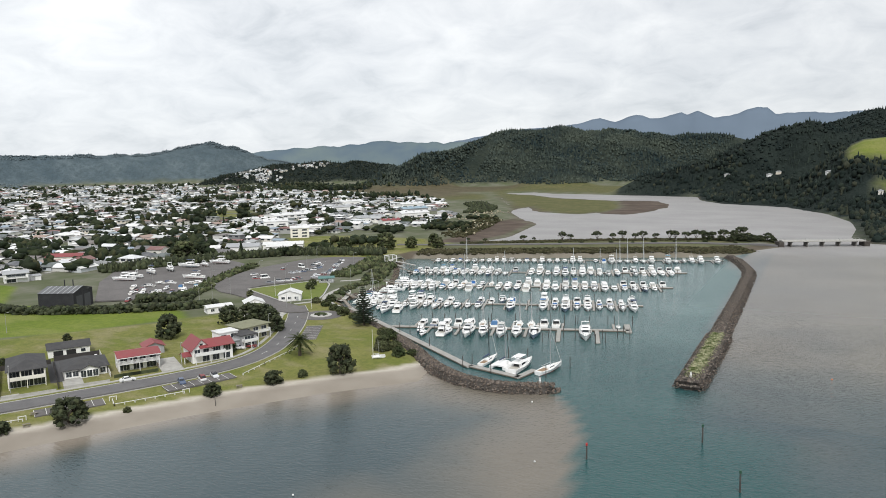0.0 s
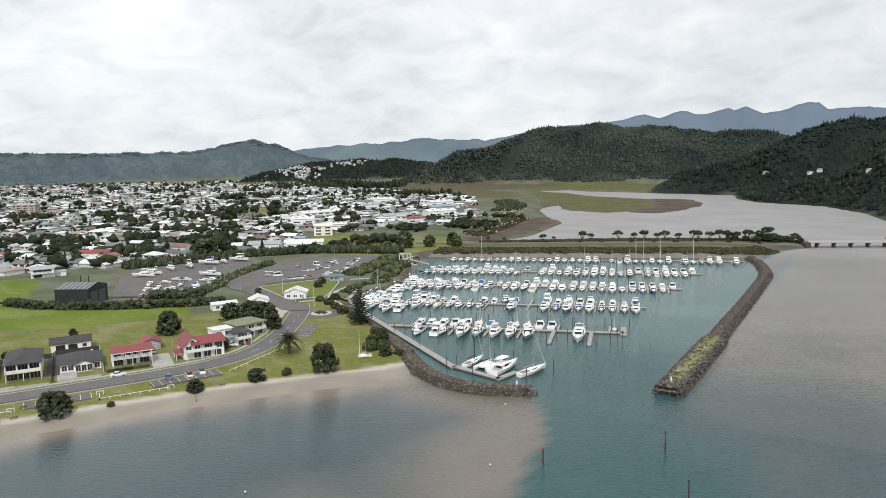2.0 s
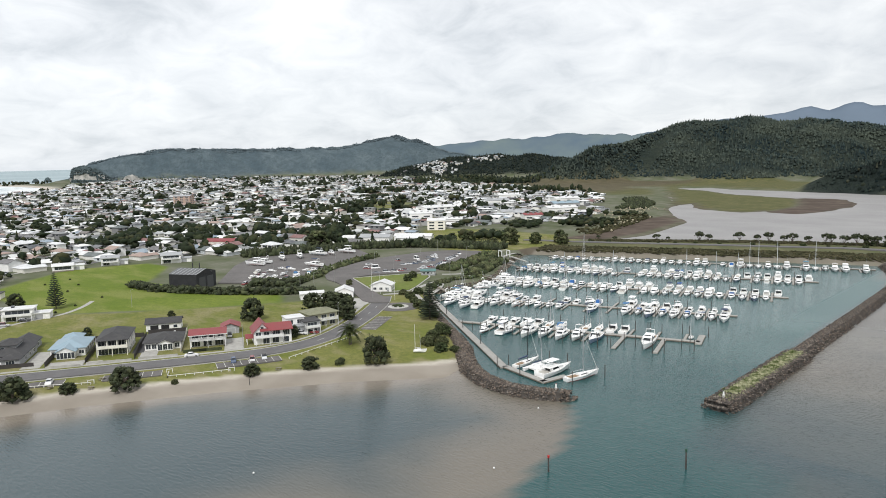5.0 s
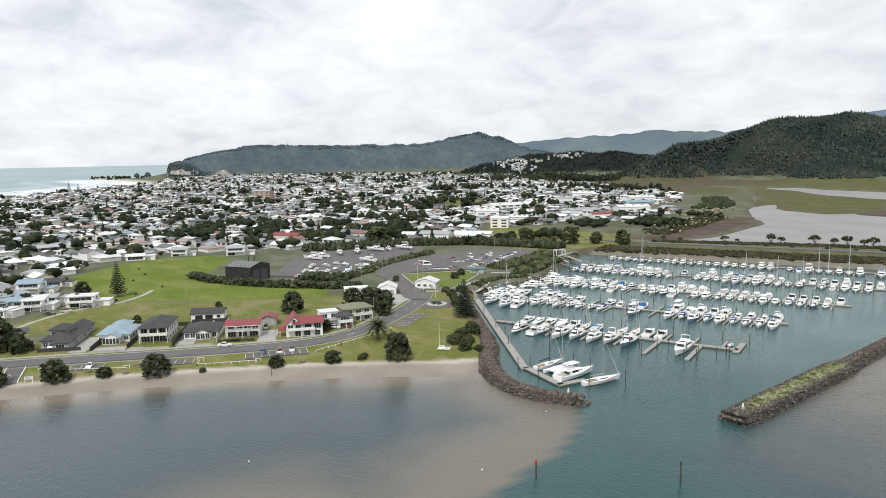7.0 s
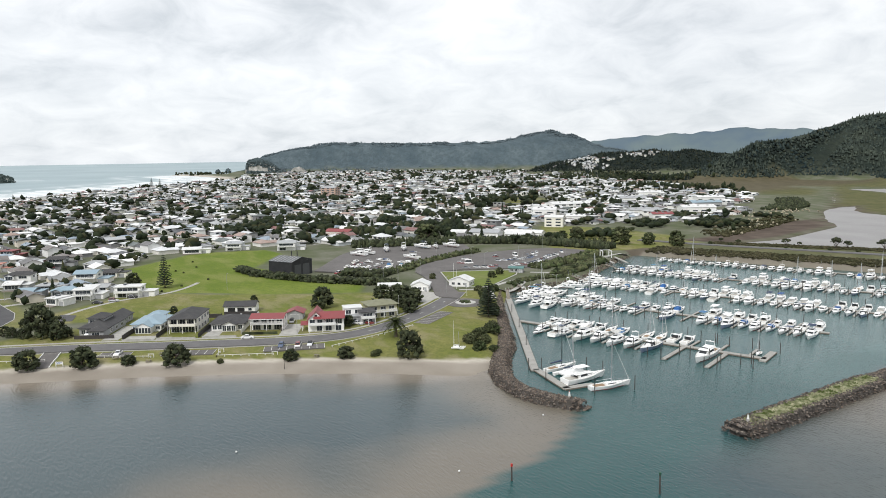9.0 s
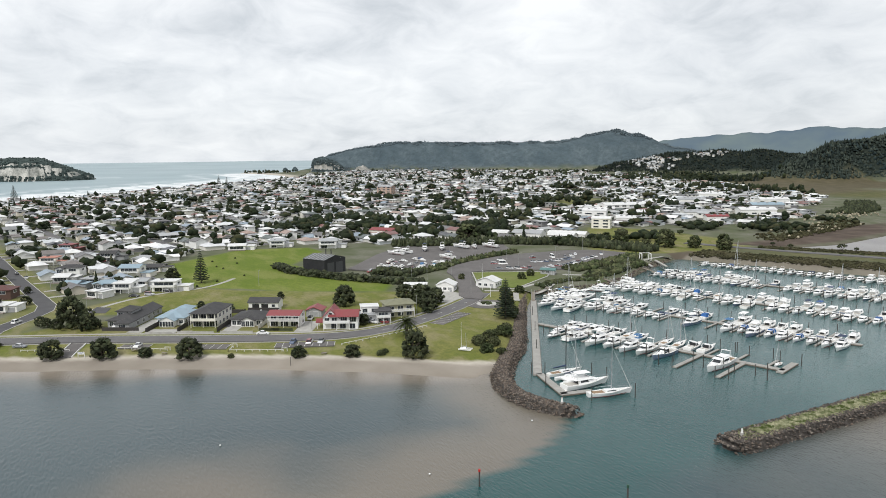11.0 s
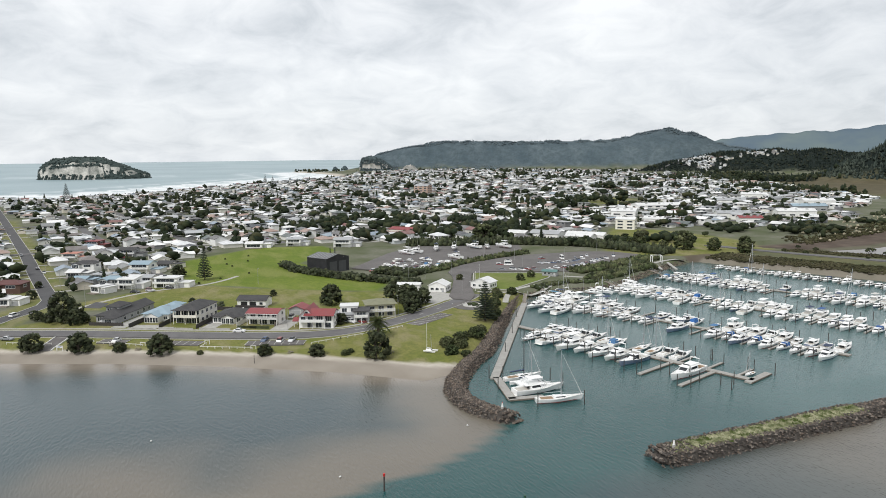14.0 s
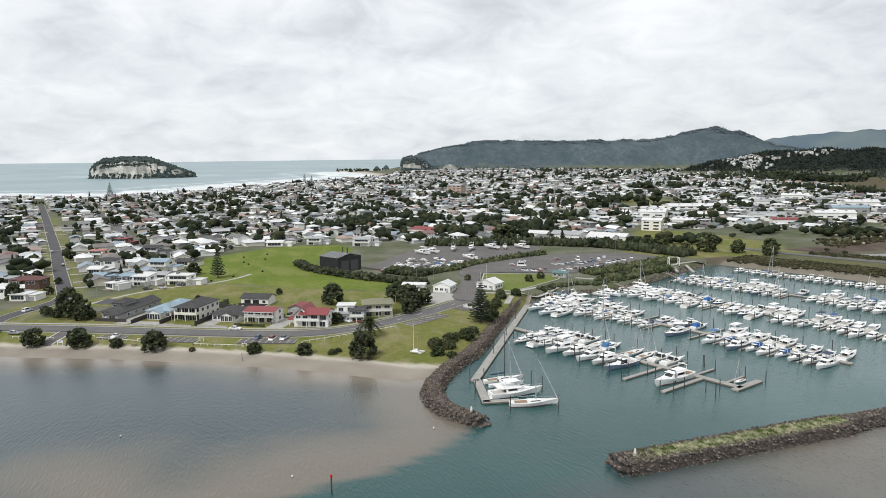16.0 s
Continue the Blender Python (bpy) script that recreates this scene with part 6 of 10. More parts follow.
for i, (n, s0, s1) in enumerate(piers):
    pier = pontoon("pier", sn(s0, n), sn(s1, n), 2.4, "long grey concrete floating pier with finger berths")
    for side in (-1, 1):
        if i == 4 and side > 0:
            continue
        s = s0 + (10.0 if i == 0 else 4.0)
        while s < s1 - 2:
            a = sn(s, n + side * 1.2)
            b = sn(s, n + side * (11.5 if i else 10.5))
            if not (i == 0 and side < 0):
                pontoon("finger", a, b, 0.9, "", pier, 0.48)
            pile(b.x + PD.x * 0.6, b.y + PD.y * 0.6, rng.uniform(-0.5, 0.6))
            for k in (2.6, 7.4):
                q = s + k
                if q > s1 - 1.2 or any(lo < q < hi for lo, hi in gaps.get((i, side), [])):
                    continue
                if rng.random() < 0.06:
                    continue
                kind = rng.choices(KINDS, weights)[0]
                if i == 0:
                    kind = rng.choice([2, 4, 5, 15, 8])
                if i == 4 and q > 20 and rng.random() < 0.35:
                    kind = 6
                L = LENGTHS[kind]
                out = side if rng.random() < 0.93 else -side
                berth(kind + 9 if i > 1 and kind < 6 else kind, q, n + side * (1.9 + L * 0.56), out, rng)
            if rng.random() < 0.75:
                c = sn(s + 5.0, n + side * 12.6)
                pile(c.x, c.y, rng.uniform(-0.4, 0.7))
            s += 10.0
    if i == 0:   # the wide berths on the channel side
        for s, reach in ((-63, 9), (-51, 12), (-37, 12), (-24, 13), (-11.3, 19.5), (3.2, 20.5)):
            pontoon("finger", sn(s, n - 1.2), sn(s, n - reach), 1.5 if reach > 15 else 1.0, "", pier, 0.5)
            v = sn(s - 0.9, n - reach)
            pile(v.x, v.y, rng.uniform(-0.3, 0.5))
        for s, kind, k in ((-66.5, 5, 0.9), (-56.5, 1, 1.0), (-46.5, 1, 1.08), (-40.5, 0, 1.12), (-33.5, 7, 0.96), (-27.5, 0, 1.15), (-20.5, 15, 1.35)):
            berth(kind, s, n - 2.0 - LENGTHS[kind] * k * 0.53, 1 if s == -56.5 else -1, rng, size=k)
end = pontoon("pontoon", sn(15.3, 278), sn(15.3, 291.5), 2.2, "grey concrete pier head across the end of the pier")
berth(8, 11.8, 286.5, -1, rng, size=0.62)
big = launch(16.5, 4.9, True, False, False, "very large white flybridge launch moored beside an empty finger", hull=gel_white)
p = sn(-1.2, 272.6)
big.matrix_world = pose(p.x, p.y, 0, 0, 0, PIER_TURN - 90)
for s, n in ((-30, 263), (-17, 262), (6, 262), (13, 274), (17.5, 291), (8, 293), (-4, 293)):
    v = sn(s, n)
    pile(v.x, v.y, rng.uniform(-0.3, 0.5))
# shore cluster at the root of the second pier and the marginal walkway
walkway = pontoon("marginal_walkway", (-201, 270), (-105, 203.5), 2.6, "long grey concrete walkway floating inside the breakwater")
pontoon("marginal_walkway", (-105.6, 204.6), (-86, 199.2), 2.4, "grey concrete walkway at the mouth of the marina")
pontoon("marginal_walkway", (-86.6, 198.4), (-84.6, 208.5), 2.2, "short concrete finger at the mouth of the marina")
for x, y in ((-107.5, 203), (-96, 200), (-78.7, 203), (-75.1, 215.6), (-106, 207), (-130, 221), (-152, 236), (-175, 251), (-91, 219), (-98, 219)):
    pile(x, y, rng.uniform(0, 0.8))
y1 = yacht(12, 3.4, 1.15, True, "white racing yacht with a tall black mast at the walkway")
y1.matrix_world = pose(-102.2, 211.5, 0, 0, 0, 88)
cat = catamaran(10.5, 6.2, "white trailer catamaran with a raked mast at the walkway")
cat.matrix_world = pose(-95.8, 210.5, 0, 0, 0, 86)
gl = launch(14.6, 4.5, True, True, False, "large white sport-fishing launch moored stern-to at the walkway", hull=gel_white)
gl.matrix_world = pose(-89.6, 209.3, 0, 0, 0, 86)
y2 = yacht(13.0, 3.9, 0.98, False, "white cruising yacht lying outside the end finger", False)
y2.matrix_world = pose(-80.4, 210.6, 0, 0, 0, 76)
for x, y, kind, yaw in ((-142.5, 237.5, 5, -70), (-134.5, 243, 2, -75), (-191, 270, 0, -68), (-186.5, 273.5, 5, -66), (-199, 281, 0, 10), (-200, 286, 7, 15), (-202, 291, 3, 12), (-203, 297, 0, 10),
                        (-206, 312, 2, 15), (-206, 317, 0, 14), (-209, 336, 1, 20), (-213, 342, 0, 18), (-181, 270, 3, -70), (-176, 274, 0, 110)):
    place(FLEET[kind], pose(x, y, 0, 0, 0, yaw))

# channel markers and mooring buoys
for x, y, m, label in ((-49.3, 148.8, marker_red, "slim red-topped channel marker pole in the water"), (-27.6, 169.2, marker_green, "dark channel marker pole in the water"), (-17, 146, marker_green, "dark channel marker pole with a small topmark")):
    th = thing("channel_marker", pose(x, y, 0), label, "marker pole", "channel markers")
    g = Geo()
    top = 3.2 if m is marker_red else 4.0
    g.tube((0, 0, -3), (0, 0, top), 0.2, 0.17, 9, pile_mat)
    part("pole", g, th)
    g = Geo()
    g.tube((0, 0, top), (0, 0, top + 0.55), 0.24, 0.24, 10, m)
    part("topmark", g, th, "painted topmark")
for x, y in ((-97.7, 106), (-74.2, 179.6), (-59.2, 142.3), (-0.7, 234.7)):
    th = thing("mooring_buoy", pose(x, y, 0.1), "small pale round mooring buoy afloat", "buoy", "mooring buoys")
    g = Geo()
    g.blob((0, 0, 0.12), (0.24, 0.24, 0.22), buoy_orange if x > -45 else beacon_white, np.random.RandomState(1), 1, 0.0)
    part("float", g, th, smooth=True)
    g = Geo()
    g.tube((0, 0, 0.3), (0, 0, 0.45), 0.04, 0.04, 6, alloy)
    part("ring_bolt", g, th)
# travel lift over the haul-out dock
tl = thing("travel_lift", pose(-254, 391, 2.9, 0, 0, -30), "white steel travel lift over the haul-out dock", "travel lift")
for x in (-4, 4):
    for y in (-3.5, 3.5):
        g = Geo()
        g.box(x - 0.25, x + 0.25, y - 0.25, y + 0.25, 0.8, 7.2, trim_white)
        leg = part("leg", g, tl)
        g = Geo()
        g.tube((x, y - 0.3, 0.5), (x, y + 0.3, 0.5), 0.6, 0.6, 12, rubber)
        part("wheel", g, leg, "black rubber wheel")
for y in (-3.5, 3.5):
    g = Geo()
    g.box(-4.3, 4.3, y - 0.3, y + 0.3, 7.2, 7.8, trim_white)
    part("top_beam", g, tl)
tl.scale = (0.72, 0.8, 0.66)
g = Geo()
g.box(-4.25, -3.75, -3.3, 3.3, 7.3, 7.7, trim_white)
part("cross_beam", g, tl)
for y, n in ((-4.2, 0), (4.2, 1)):
    g = Geo()
    g.box(-2, 24, y - 0.8, y + 0.8, -0.5, 0.0, concrete)
    for k in range(5):
        g.tube((2 + 5 * k, y, -5), (2 + 5 * k, y, -0.5), 0.25, 0.25, 8, concrete)
    single("dock_jetty", g, "concrete finger jetty of the haul-out dock on round piles", "jetty", "dock jetties", m=pose(-258, 398, 2.6, 0, 0, -30))
# gangway ramps from the shore
for a, b in (((-216, 288, 3.0), (-203, 286, 0.6)), ((-219, 328, 3.0), (-206, 331, 0.6)), ((-236, 372, 3.0), (-224, 374, 0.6)), ((-207, 274, 3.2), (-199, 268.5, 0.7))):
    th = thing("gangway", None, "grey timber gangway down to the pontoons", "gangway", "marina gangways")
    va, vb = Vector(a), Vector(b)
    d = (vb - va)
    out = Vector((-d.y, d.x, 0)).normalized() * 0.8
    g = Geo()
    g.add([va - out, va + out, vb + out, vb - out, va - out - Vector((0, 0, 0.15)), va + out - Vector((0, 0, 0.15)), vb + out - Vector((0, 0, 0.15)), vb - out - Vector((0, 0, 0.15))],
          [(0, 3, 2, 1), (4, 5, 6, 7), (0, 1, 5, 4), (1, 2, 6, 5), (2, 3, 7, 6), (3, 0, 4, 7)], timber)
    part("walkboard", g, th)
    for s in (-1, 1):
        g = Geo()
        up = Vector((0, 0, 1.0))
        g.tube(va + out * s + up, vb + out * s + up, 0.04, 0.04, 5, alloy)
        for k in range(5):
            q = va.lerp(vb, k / 4) + out * s
            g.tube(q, q + up, 0.03, 0.03, 4, alloy)
        part("handrail", g, th)
# ---------------------------------------------------------------- houses
def gable_roof(g, x0, x1, y0, y1, z, rise, over, material, along="x", thick=0.16):
    if along == "y":
        m = Matrix(((0, 1, 0, 0), (1, 0, 0, 0), (0, 0, 1, 0), (0, 0, 0, 1)))
        t = Geo()
        gable_roof(t, y0, y1, x0, x1, z, rise, over, material, "x", thick)
        g.add([m @ Vector(p) for p in t.v], [tuple(reversed(f)) for f in t.f], material)
        return
    ym = (y0 + y1) / 2
    k = rise / (ym - y0)
    a, b = x0 - over, x1 + over
    lo = z - over * k
    p = [(a, y0 - over, lo), (b, y0 - over, lo), (b, ym, z + rise), (a, ym, z + rise), (a, y1 + over, lo), (b, y1 + over, lo)]
    q = [(x, y, h + thick) for x, y, h in p]
    g.add(p + q, [(6, 7, 8, 9), (9, 8, 11, 10), (1, 0, 3, 2), (2, 3, 4, 5), (0, 1, 7, 6), (5, 4, 10, 11), (0, 6, 9, 3), (3, 9, 10, 4), (1, 2, 8, 7), (2, 5, 11, 8)], material)


def hip_roof(g, x0, x1, y0, y1, z, rise, over, material, thick=0.16):
    a, b, c, d = x0 - over, x1 + over, y0 - over, y1 + over
    h = min(b - a, d - c) / 2 * 0.98
    if b - a >= d - c:
        r = [(a + h, (c + d) / 2, z + rise), (b - h, (c + d) / 2, z + rise)]
        f = [(4, 5, 9, 8), (5, 6, 9), (6, 7, 8, 9), (7, 4, 8)]
    else:
        r = [((a + b) / 2, c + h, z + rise), ((a + b) / 2, d - h, z + rise)]
        f = [(4, 5, 8), (5, 6, 9, 8), (6, 7, 9), (7, 4, 8, 9)]
    p = [(a, c, z), (b, c, z), (b, d, z), (a, d, z)]
    g.add(p + [(x, y, w + thick) for x, y, w in p] + r, f + [(3, 2, 1, 0), (0, 1, 5, 4), (1, 2, 6, 5), (2, 3, 7, 6), (3, 0, 4, 7)], material)


def walls(g, x0, x1, y0, y1, z0, z1, material, gable=None, rise=0):
    g.box(x0, x1, y0, y1, z0, z1, material)
    if gable == "x":
        ym = (y0 + y1) / 2
        g.add([(x0, y0, z1), (x0, y1, z1), (x0, ym, z1 + rise), (x1, y0, z1), (x1, y1, z1), (x1, ym, z1 + rise)], [(0, 2, 1), (3, 4, 5), (0, 3, 5, 2), (1, 2, 5, 4)], material)
    elif gable == "y":
        xm = (x0 + x1) / 2
        g.add([(x0, y0, z1), (x1, y0, z1), (xm, y0, z1 + rise), (x0, y1, z1), (x1, y1, z1), (xm, y1, z1 + rise)], [(0, 1, 2), (3, 5, 4), (0, 2, 5, 3), (1, 4, 5, 2)], material)


def opening(th, name, face, u, z, w, h, at, glass=None, frame=None, bars=1):
    """A framed window or door on a wall; face: -y +y -x +x; u along it, at: the wall's plane."""
    glass, frame = glass or window_glass, frame or trim_white
    turn = {"-y": 0, "+x": 90, "+y": 180, "-x": 270}[face]
    ax = {"-y": (u, at), "+y": (u, at), "+x": (at, u), "-x": (at, u)}[face]
    m = pose(ax[0], ax[1], z, 0, 0, turn)
    g = Geo()
    t = 0.09
    # one moulded frame: a grid of bars round the panes, bars proud of the wall
    xs = [-w / 2 - t, -w / 2]
    for k in range(1, bars):
        x = -w / 2 + w * k / bars
        xs += [x - 0.03, x + 0.03]
    xs += [w / 2, w / 2 + t]
    zs = [-t, 0, h, h + t]
    nx = len(xs)
    solid = [(i, k) for i in range(nx - 1) for k in range(3) if i % 2 == 0 or k != 1]
    verts = [(x, y, q) for y in (-0.07, 0.02) for q in zs for x in xs]
    faces = []
    for i, k in solid:
        a = k * nx + i
        faces.append((a, a + 1, a + nx + 1, a + nx))
        for (di, dk), (p, q) in (((-1, 0), (a + nx, a)), ((1, 0), (a + 1, a + nx + 1)), ((0, -1), (a, a + 1)), ((0, 1), (a + nx + 1, a + nx))):
            if (i + di, k + dk) not in solid:
                faces.append((q, p, p + 4 * nx, q + 4 * nx))
    g.add(verts, faces, frame)
    win = part(name, g, th, m=m)
    g = Geo()
    g.box(-w / 2, w / 2, -0.025, 0.02, 0, h, glass)
    part("pane", g, win)
    return win


def balcony(th, x0, x1, y, depth, z, solid=False, material=None):
    material = material or trim_white
    g = Geo()
    g.box(x0, x1, y - depth, y, z - 0.2, z, material)
    part("balcony_deck", g, th)
    g = Geo()
    runs = [((x0, y - depth), (x1, y - depth)), ((x0, y), (x0, y - depth)), ((x1, y), (x1, y - depth))]
    for a, b in runs:
        if solid:
            g.box(min(a[0], b[0]) - 0.05, max(a[0], b[0]) + 0.05, min(a[1], b[1]) - 0.05, max(a[1], b[1]) + 0.05, z, z + 0.95, material)
        else:
            for up in (0.18, 0.5, 0.86):
                g.box(min(a[0], b[0]) - 0.03, max(a[0], b[0]) + 0.03, min(a[1], b[1]) - 0.03, max(a[1], b[1]) + 0.03, z + up, z + up + 0.16, material)
            n = int(math.dist(a, b) / 1.1)
            for k in range(n + 1):
                p = [a[i] + (b[i] - a[i]) * k / max(n, 1) for i in range(2)]
                g.box(p[0] - 0.022, p[0] + 0.022, p[1] - 0.022, p[1] + 0.022, z, z + 1.0, material)
    part("balustrade", g, th)
    for x in (x0 + 0.12, (x0 + x1) / 2, x1 - 0.12):
        g = Geo()
        g.box(x - 0.1, x + 0.1, y - depth + 0.02, y - depth + 0.22, 0, z - 0.2, material)
        part("post", g, th)


def at_house(x, y, yaw):
    return pose(x, y, ground_at(x, y) - 0.05, 0, 0, yaw)


FRONT = 59.0 - 0.0  # the waterfront houses face the beach: local -y towards the water, x along the road

# pale blue villa
h = thing("house", at_house(-228.6, 115.4, FRONT), "single-storey house with a pale blue hipped roof and many white windows", "house", "waterfront houses")
g = Geo()
walls(g, -6, 5, -6, 9, 0, 2.9, white_wall)
walls(g, -3.4, 2.4, -9.5, -6, 0, 2.7, white_wall)
part("wall", g, h)
g = Geo()
hip_roof(g, -6, 5, -6, 9, 2.9, 2.1, 0.6, blue_roof)
gable_roof(g, -3.4, 2.4, -9.5, -3.0, 2.7, 1.4, 0.5, blue_roof, "y")
part("roof", g, h, "pale blue iron roof")
g = Geo()
walls(g, -3.3, 2.3, -9.6, -9.45, 2.7, 2.72, white_wall, "y", 1.35)
part("gable_end", g, h)
for k in range(5):
    opening(h, "window", "-y", -2.8 + 1.15 * k, 0.3, 0.95, 2.0, -9.52)
opening(h, "window", "-y", -4.8, 0.9, 1.5, 1.2, -6.02, bars=2)
opening(h, "window", "-y", 3.8, 0.9, 1.5, 1.2, -6.02, bars=2)
for k in range(4):
    opening(h, "window", "+x", -4 + 3.6 * k, 0.9, 1.6, 1.2, 5.02, bars=2)
g = Geo()
hip_roof(g, -5.6, 0.6, 9.6, 17, 2.8, 1.6, 0.5, blue_roof)
walls(g, -5.2, 0.2, 10, 16.6, 0, 2.8, white_wall)
part("rear_wing", g, h, "rear wing under the same blue roof")

# cream two-storey house with a dark hip roof
h = thing("house", at_house(-220.5, 127.3, FRONT), "two-storey cream house with a charcoal hip roof and pillared balconies", "house", "waterfront houses")
g = Geo()
walls(g, -5.0, 5.0, -7.5, 8.5, 0, 5.5, cream_wall)
part("wall", g, h)
g = Geo()
hip_roof(g, -5.0, 5.0, -10, 8.5, 5.55, 2.2, 0.5, dark_roof)
part("roof", g, h, "charcoal tile roof")
# front glazing widened: its dark panes stand in for the verandas' shade
for k, z in enumerate((0.1, 2.9)):
    for x in (-3.25, 0, 3.25):
        opening(h, "window", "-y", x, z, 3.0, 2.35, -7.52, bars=3)
for z in (0.7, 3.5):
    for y in (-5, -1, 3, 7):
        opening(h, "window", "+x", y, z, 1.6, 1.3, 5.02, bars=2)
        opening(h, "window", "-x", y, z, 1.6, 1.3, -5.02, bars=2)
balcony(h, -4.9, 4.9, -7.5, 2.4, 2.85, True, cream_wall)
for x in (-4.7, -1.6, 1.6, 4.7):
    g = Geo()
    g.box(x - 0.2, x + 0.2, -9.9, -9.5, 3.8, 5.5, cream_wall)
    part("pillar", g, h)

# charcoal single-storey house with a garage behind
h = thing("house", at_house(-212.3, 140.8, FRONT), "single-storey white house under a broad charcoal roof", "house", "waterfront houses")
g = Geo()
walls(g, -5.8, 6.2, -6.5, 7.0, 0, 2.7, white_wall)
part("wall", g, h)
g = Geo()
hip_roof(g, -5.8, 6.2, -6.5, 7.0, 2.7, 2.3, 0.8, dark_roof)
gable_roof(g, -1.6, 3.8, -8.2, -2, 2.6, 1.3, 0.4, dark_roof, "y")
part("roof", g, h, "charcoal tile roof")
g = Geo()
walls(g, -1.5, 3.7, -8.0, -6.5, 0, 2.6, white_wall, "y", 1.2)
part("porch", g, h)
for x in (-4.6, -2.7, 5.0):
    opening(h, "window", "-y", x, 0.6, 1.5, 1.6, -6.52, bars=2)
for x in (-0.6, 1.1, 2.8):
    opening(h, "window", "-y", x, 0.3, 1.4, 2.0, -8.02, bars=2)
for y in (-4, 0, 4):
    opening(h, "window", "+x", y, 0.8, 1.8, 1.3, 6.22, bars=2)
g = Geo()
g.blob((3.8, 1.0, 4.8), (0.45, 0.45, 0.12), trim_white, np.random.RandomState(0), 1, 0)
part("satellite_dish", g, h, "small white satellite dish")
h = thing("garage", at_house(-238.4, 153.5, FRONT), "detached white double garage with a charcoal gable roof", "garage")
g = Geo()
walls(g, -6.5, 6.5, -3.8, 3.8, 0, 3.0, white_wall, "x", 1.5)
part("wall", g, h)
g = Geo()
gable_roof(g, -6.5, 6.5, -3.8, 3.8, 3.0, 1.5, 0.5, dark_roof, "x")
part("roof", g, h, "charcoal roof")
# two open doorways: black panels stand in for the shade inside
for x in (-3.4, 0.6):
    opening(h, "garage_door", "-y", x, 0.0, 3.0, 2.3, -3.82, glass=rubber)
opening(h, "window", "-y", 4.4, 1.0, 1.4, 1.1, -3.82)

# red-roofed white house with a full-width balcony
h = thing("house", at_house(-201.2, 152.5, FRONT), "two-storey white house with a red gable roof and long balcony", "house", "waterfront houses")
g = Geo()
walls(g, -6.3, 5.9, -3.4, 4.2, 0, 4.9, white_wall, "x", 0.6)
part("wall", g, h)
g = Geo()
gable_roof(g, -6.3, 5.9, -5.6, 4.2, 4.9, 1.0, 0.5, red_roof, "x")
part("roof", g, h, "red iron roof")
for x in (-4.6, -1.6, 1.2, 4.2):
    opening(h, "window", "-y", x, 2.9, 2.0, 1.9, -3.42, bars=2)
for x in (-4.4, -0.4, 3.6):
    opening(h, "window", "-y", x, 0.2, 2.8, 2.0, -3.42, bars=3)
for z in (0.8, 3.4):
    opening(h, "window", "+x", 0.6, z, 1.8, 1.2, 5.92, bars=2)
    opening(h, "window", "-x", 0.6, z, 1.8, 1.2, -6.32, bars=2)
balcony(h, -6.3, 5.9, -3.4, 2.4, 2.75)
g = Geo()
g.box(-6.8, 6.4, -6.18, -6.12, 4.62, 4.84, trim_white)
part("fascia", g, h, "white painted fascia board")
for x in (-6.2, -2.2, 1.8, 5.8):
    g = Geo()
    g.box(x - 0.08, x + 0.08, -5.75, -5.6, 2.75, 4.9, trim_white)
    part("veranda_post", g, h)

# small red-roofed garage
h = thing("garage", at_house(-212, 167.5, FRONT), "small grey garage with a red gable roof", "garage")
g = Geo()
walls(g, -3.2, 3.2, -3.6, 3.6, 0, 2.8, grey_wall, "y", 1.3)
part("wall", g, h)
g = Geo()
gable_roof(g, -3.2, 3.2, -3.6, 3.6, 2.8, 1.3, 0.6, red_roof, "y")
part("roof", g, h, "red iron roof")
opening(h, "garage_door", "-y", 0, 0, 3.6, 2.2, -3.62, glass=grey_roof)
opening(h, "window", "-x", 0, 1.0, 1.4, 1.0, -3.22)

# large white house with crossing red gables
h = thing("house", at_house(-187.5, 169.0, FRONT + 4), "large two-storey white house with crossing steep red gables", "house", "waterfront houses")
g = Geo()
walls(g, -3.2, 7.5, -4.6, 4.0, 0, 5.2, white_wall, "x", 1.3)
walls(g, -5.8, 0.2, -4.4, 6.5, 0, 4.6, white_wall, "y", 3.0)
part("wall", g, h)
g = Geo()
gable_roof(g, -3.2, 7.5, -5.6, 4.0, 5.2, 1.6, 0.5, red_roof, "x")
part("roof", g, h, "red iron roof")
g = Geo()
gable_roof(g, -5.8, 0.2, -4.4, 6.5, 4.6, 3.05, 0.6, red_roof, "y")
part("cross_gable", g, h, "steep red cross gable")
g = Geo()
gable_roof(g, -8.4, -5.8, -3.4, 1.2, 2.5, 0.9, 0.3, red_roof, "x")
for y in (-3.2, 1.0):
    g.box(-8.2, -8.0, y - 0.1, y + 0.1, 0, 2.5, trim_white)
part("carport", g, h, "red-roofed carport")
for x in (-4.2, -1.4):
    opening(h, "window", "-y", x, 3.0, 1.8, 1.5, -4.42 if x < -3.3 else -4.62, bars=2)
opening(h, "window", "-y", -2.8, 5.4, 1.0, 1.0, -4.42)
for x in (2.2, 5.6):
    opening(h, "window", "-y", x, 2.9, 2.4, 1.8, -4.62, bars=3)
for x in (-1.5, 1.8, 5.4):
    opening(h, "window", "-y", x, 0.3, 2.2, 1.9, -4.62, bars=2)
for z in (0.8, 3.4):
    for y in (-2, 2):
        opening(h, "window", "+x", y, z, 1.6, 1.2, 7.52, bars=2)
balcony(h, -5.4, 4.6, -4.6, 1.7, 2.8, True)

# grey flat-roofed house and olive house beyond
h = thing("house", at_house(-190.5, 184.5, FRONT + 12), "grey two-storey house with a flat roof and a solid white balcony", "house", "waterfront houses")
g = Geo()
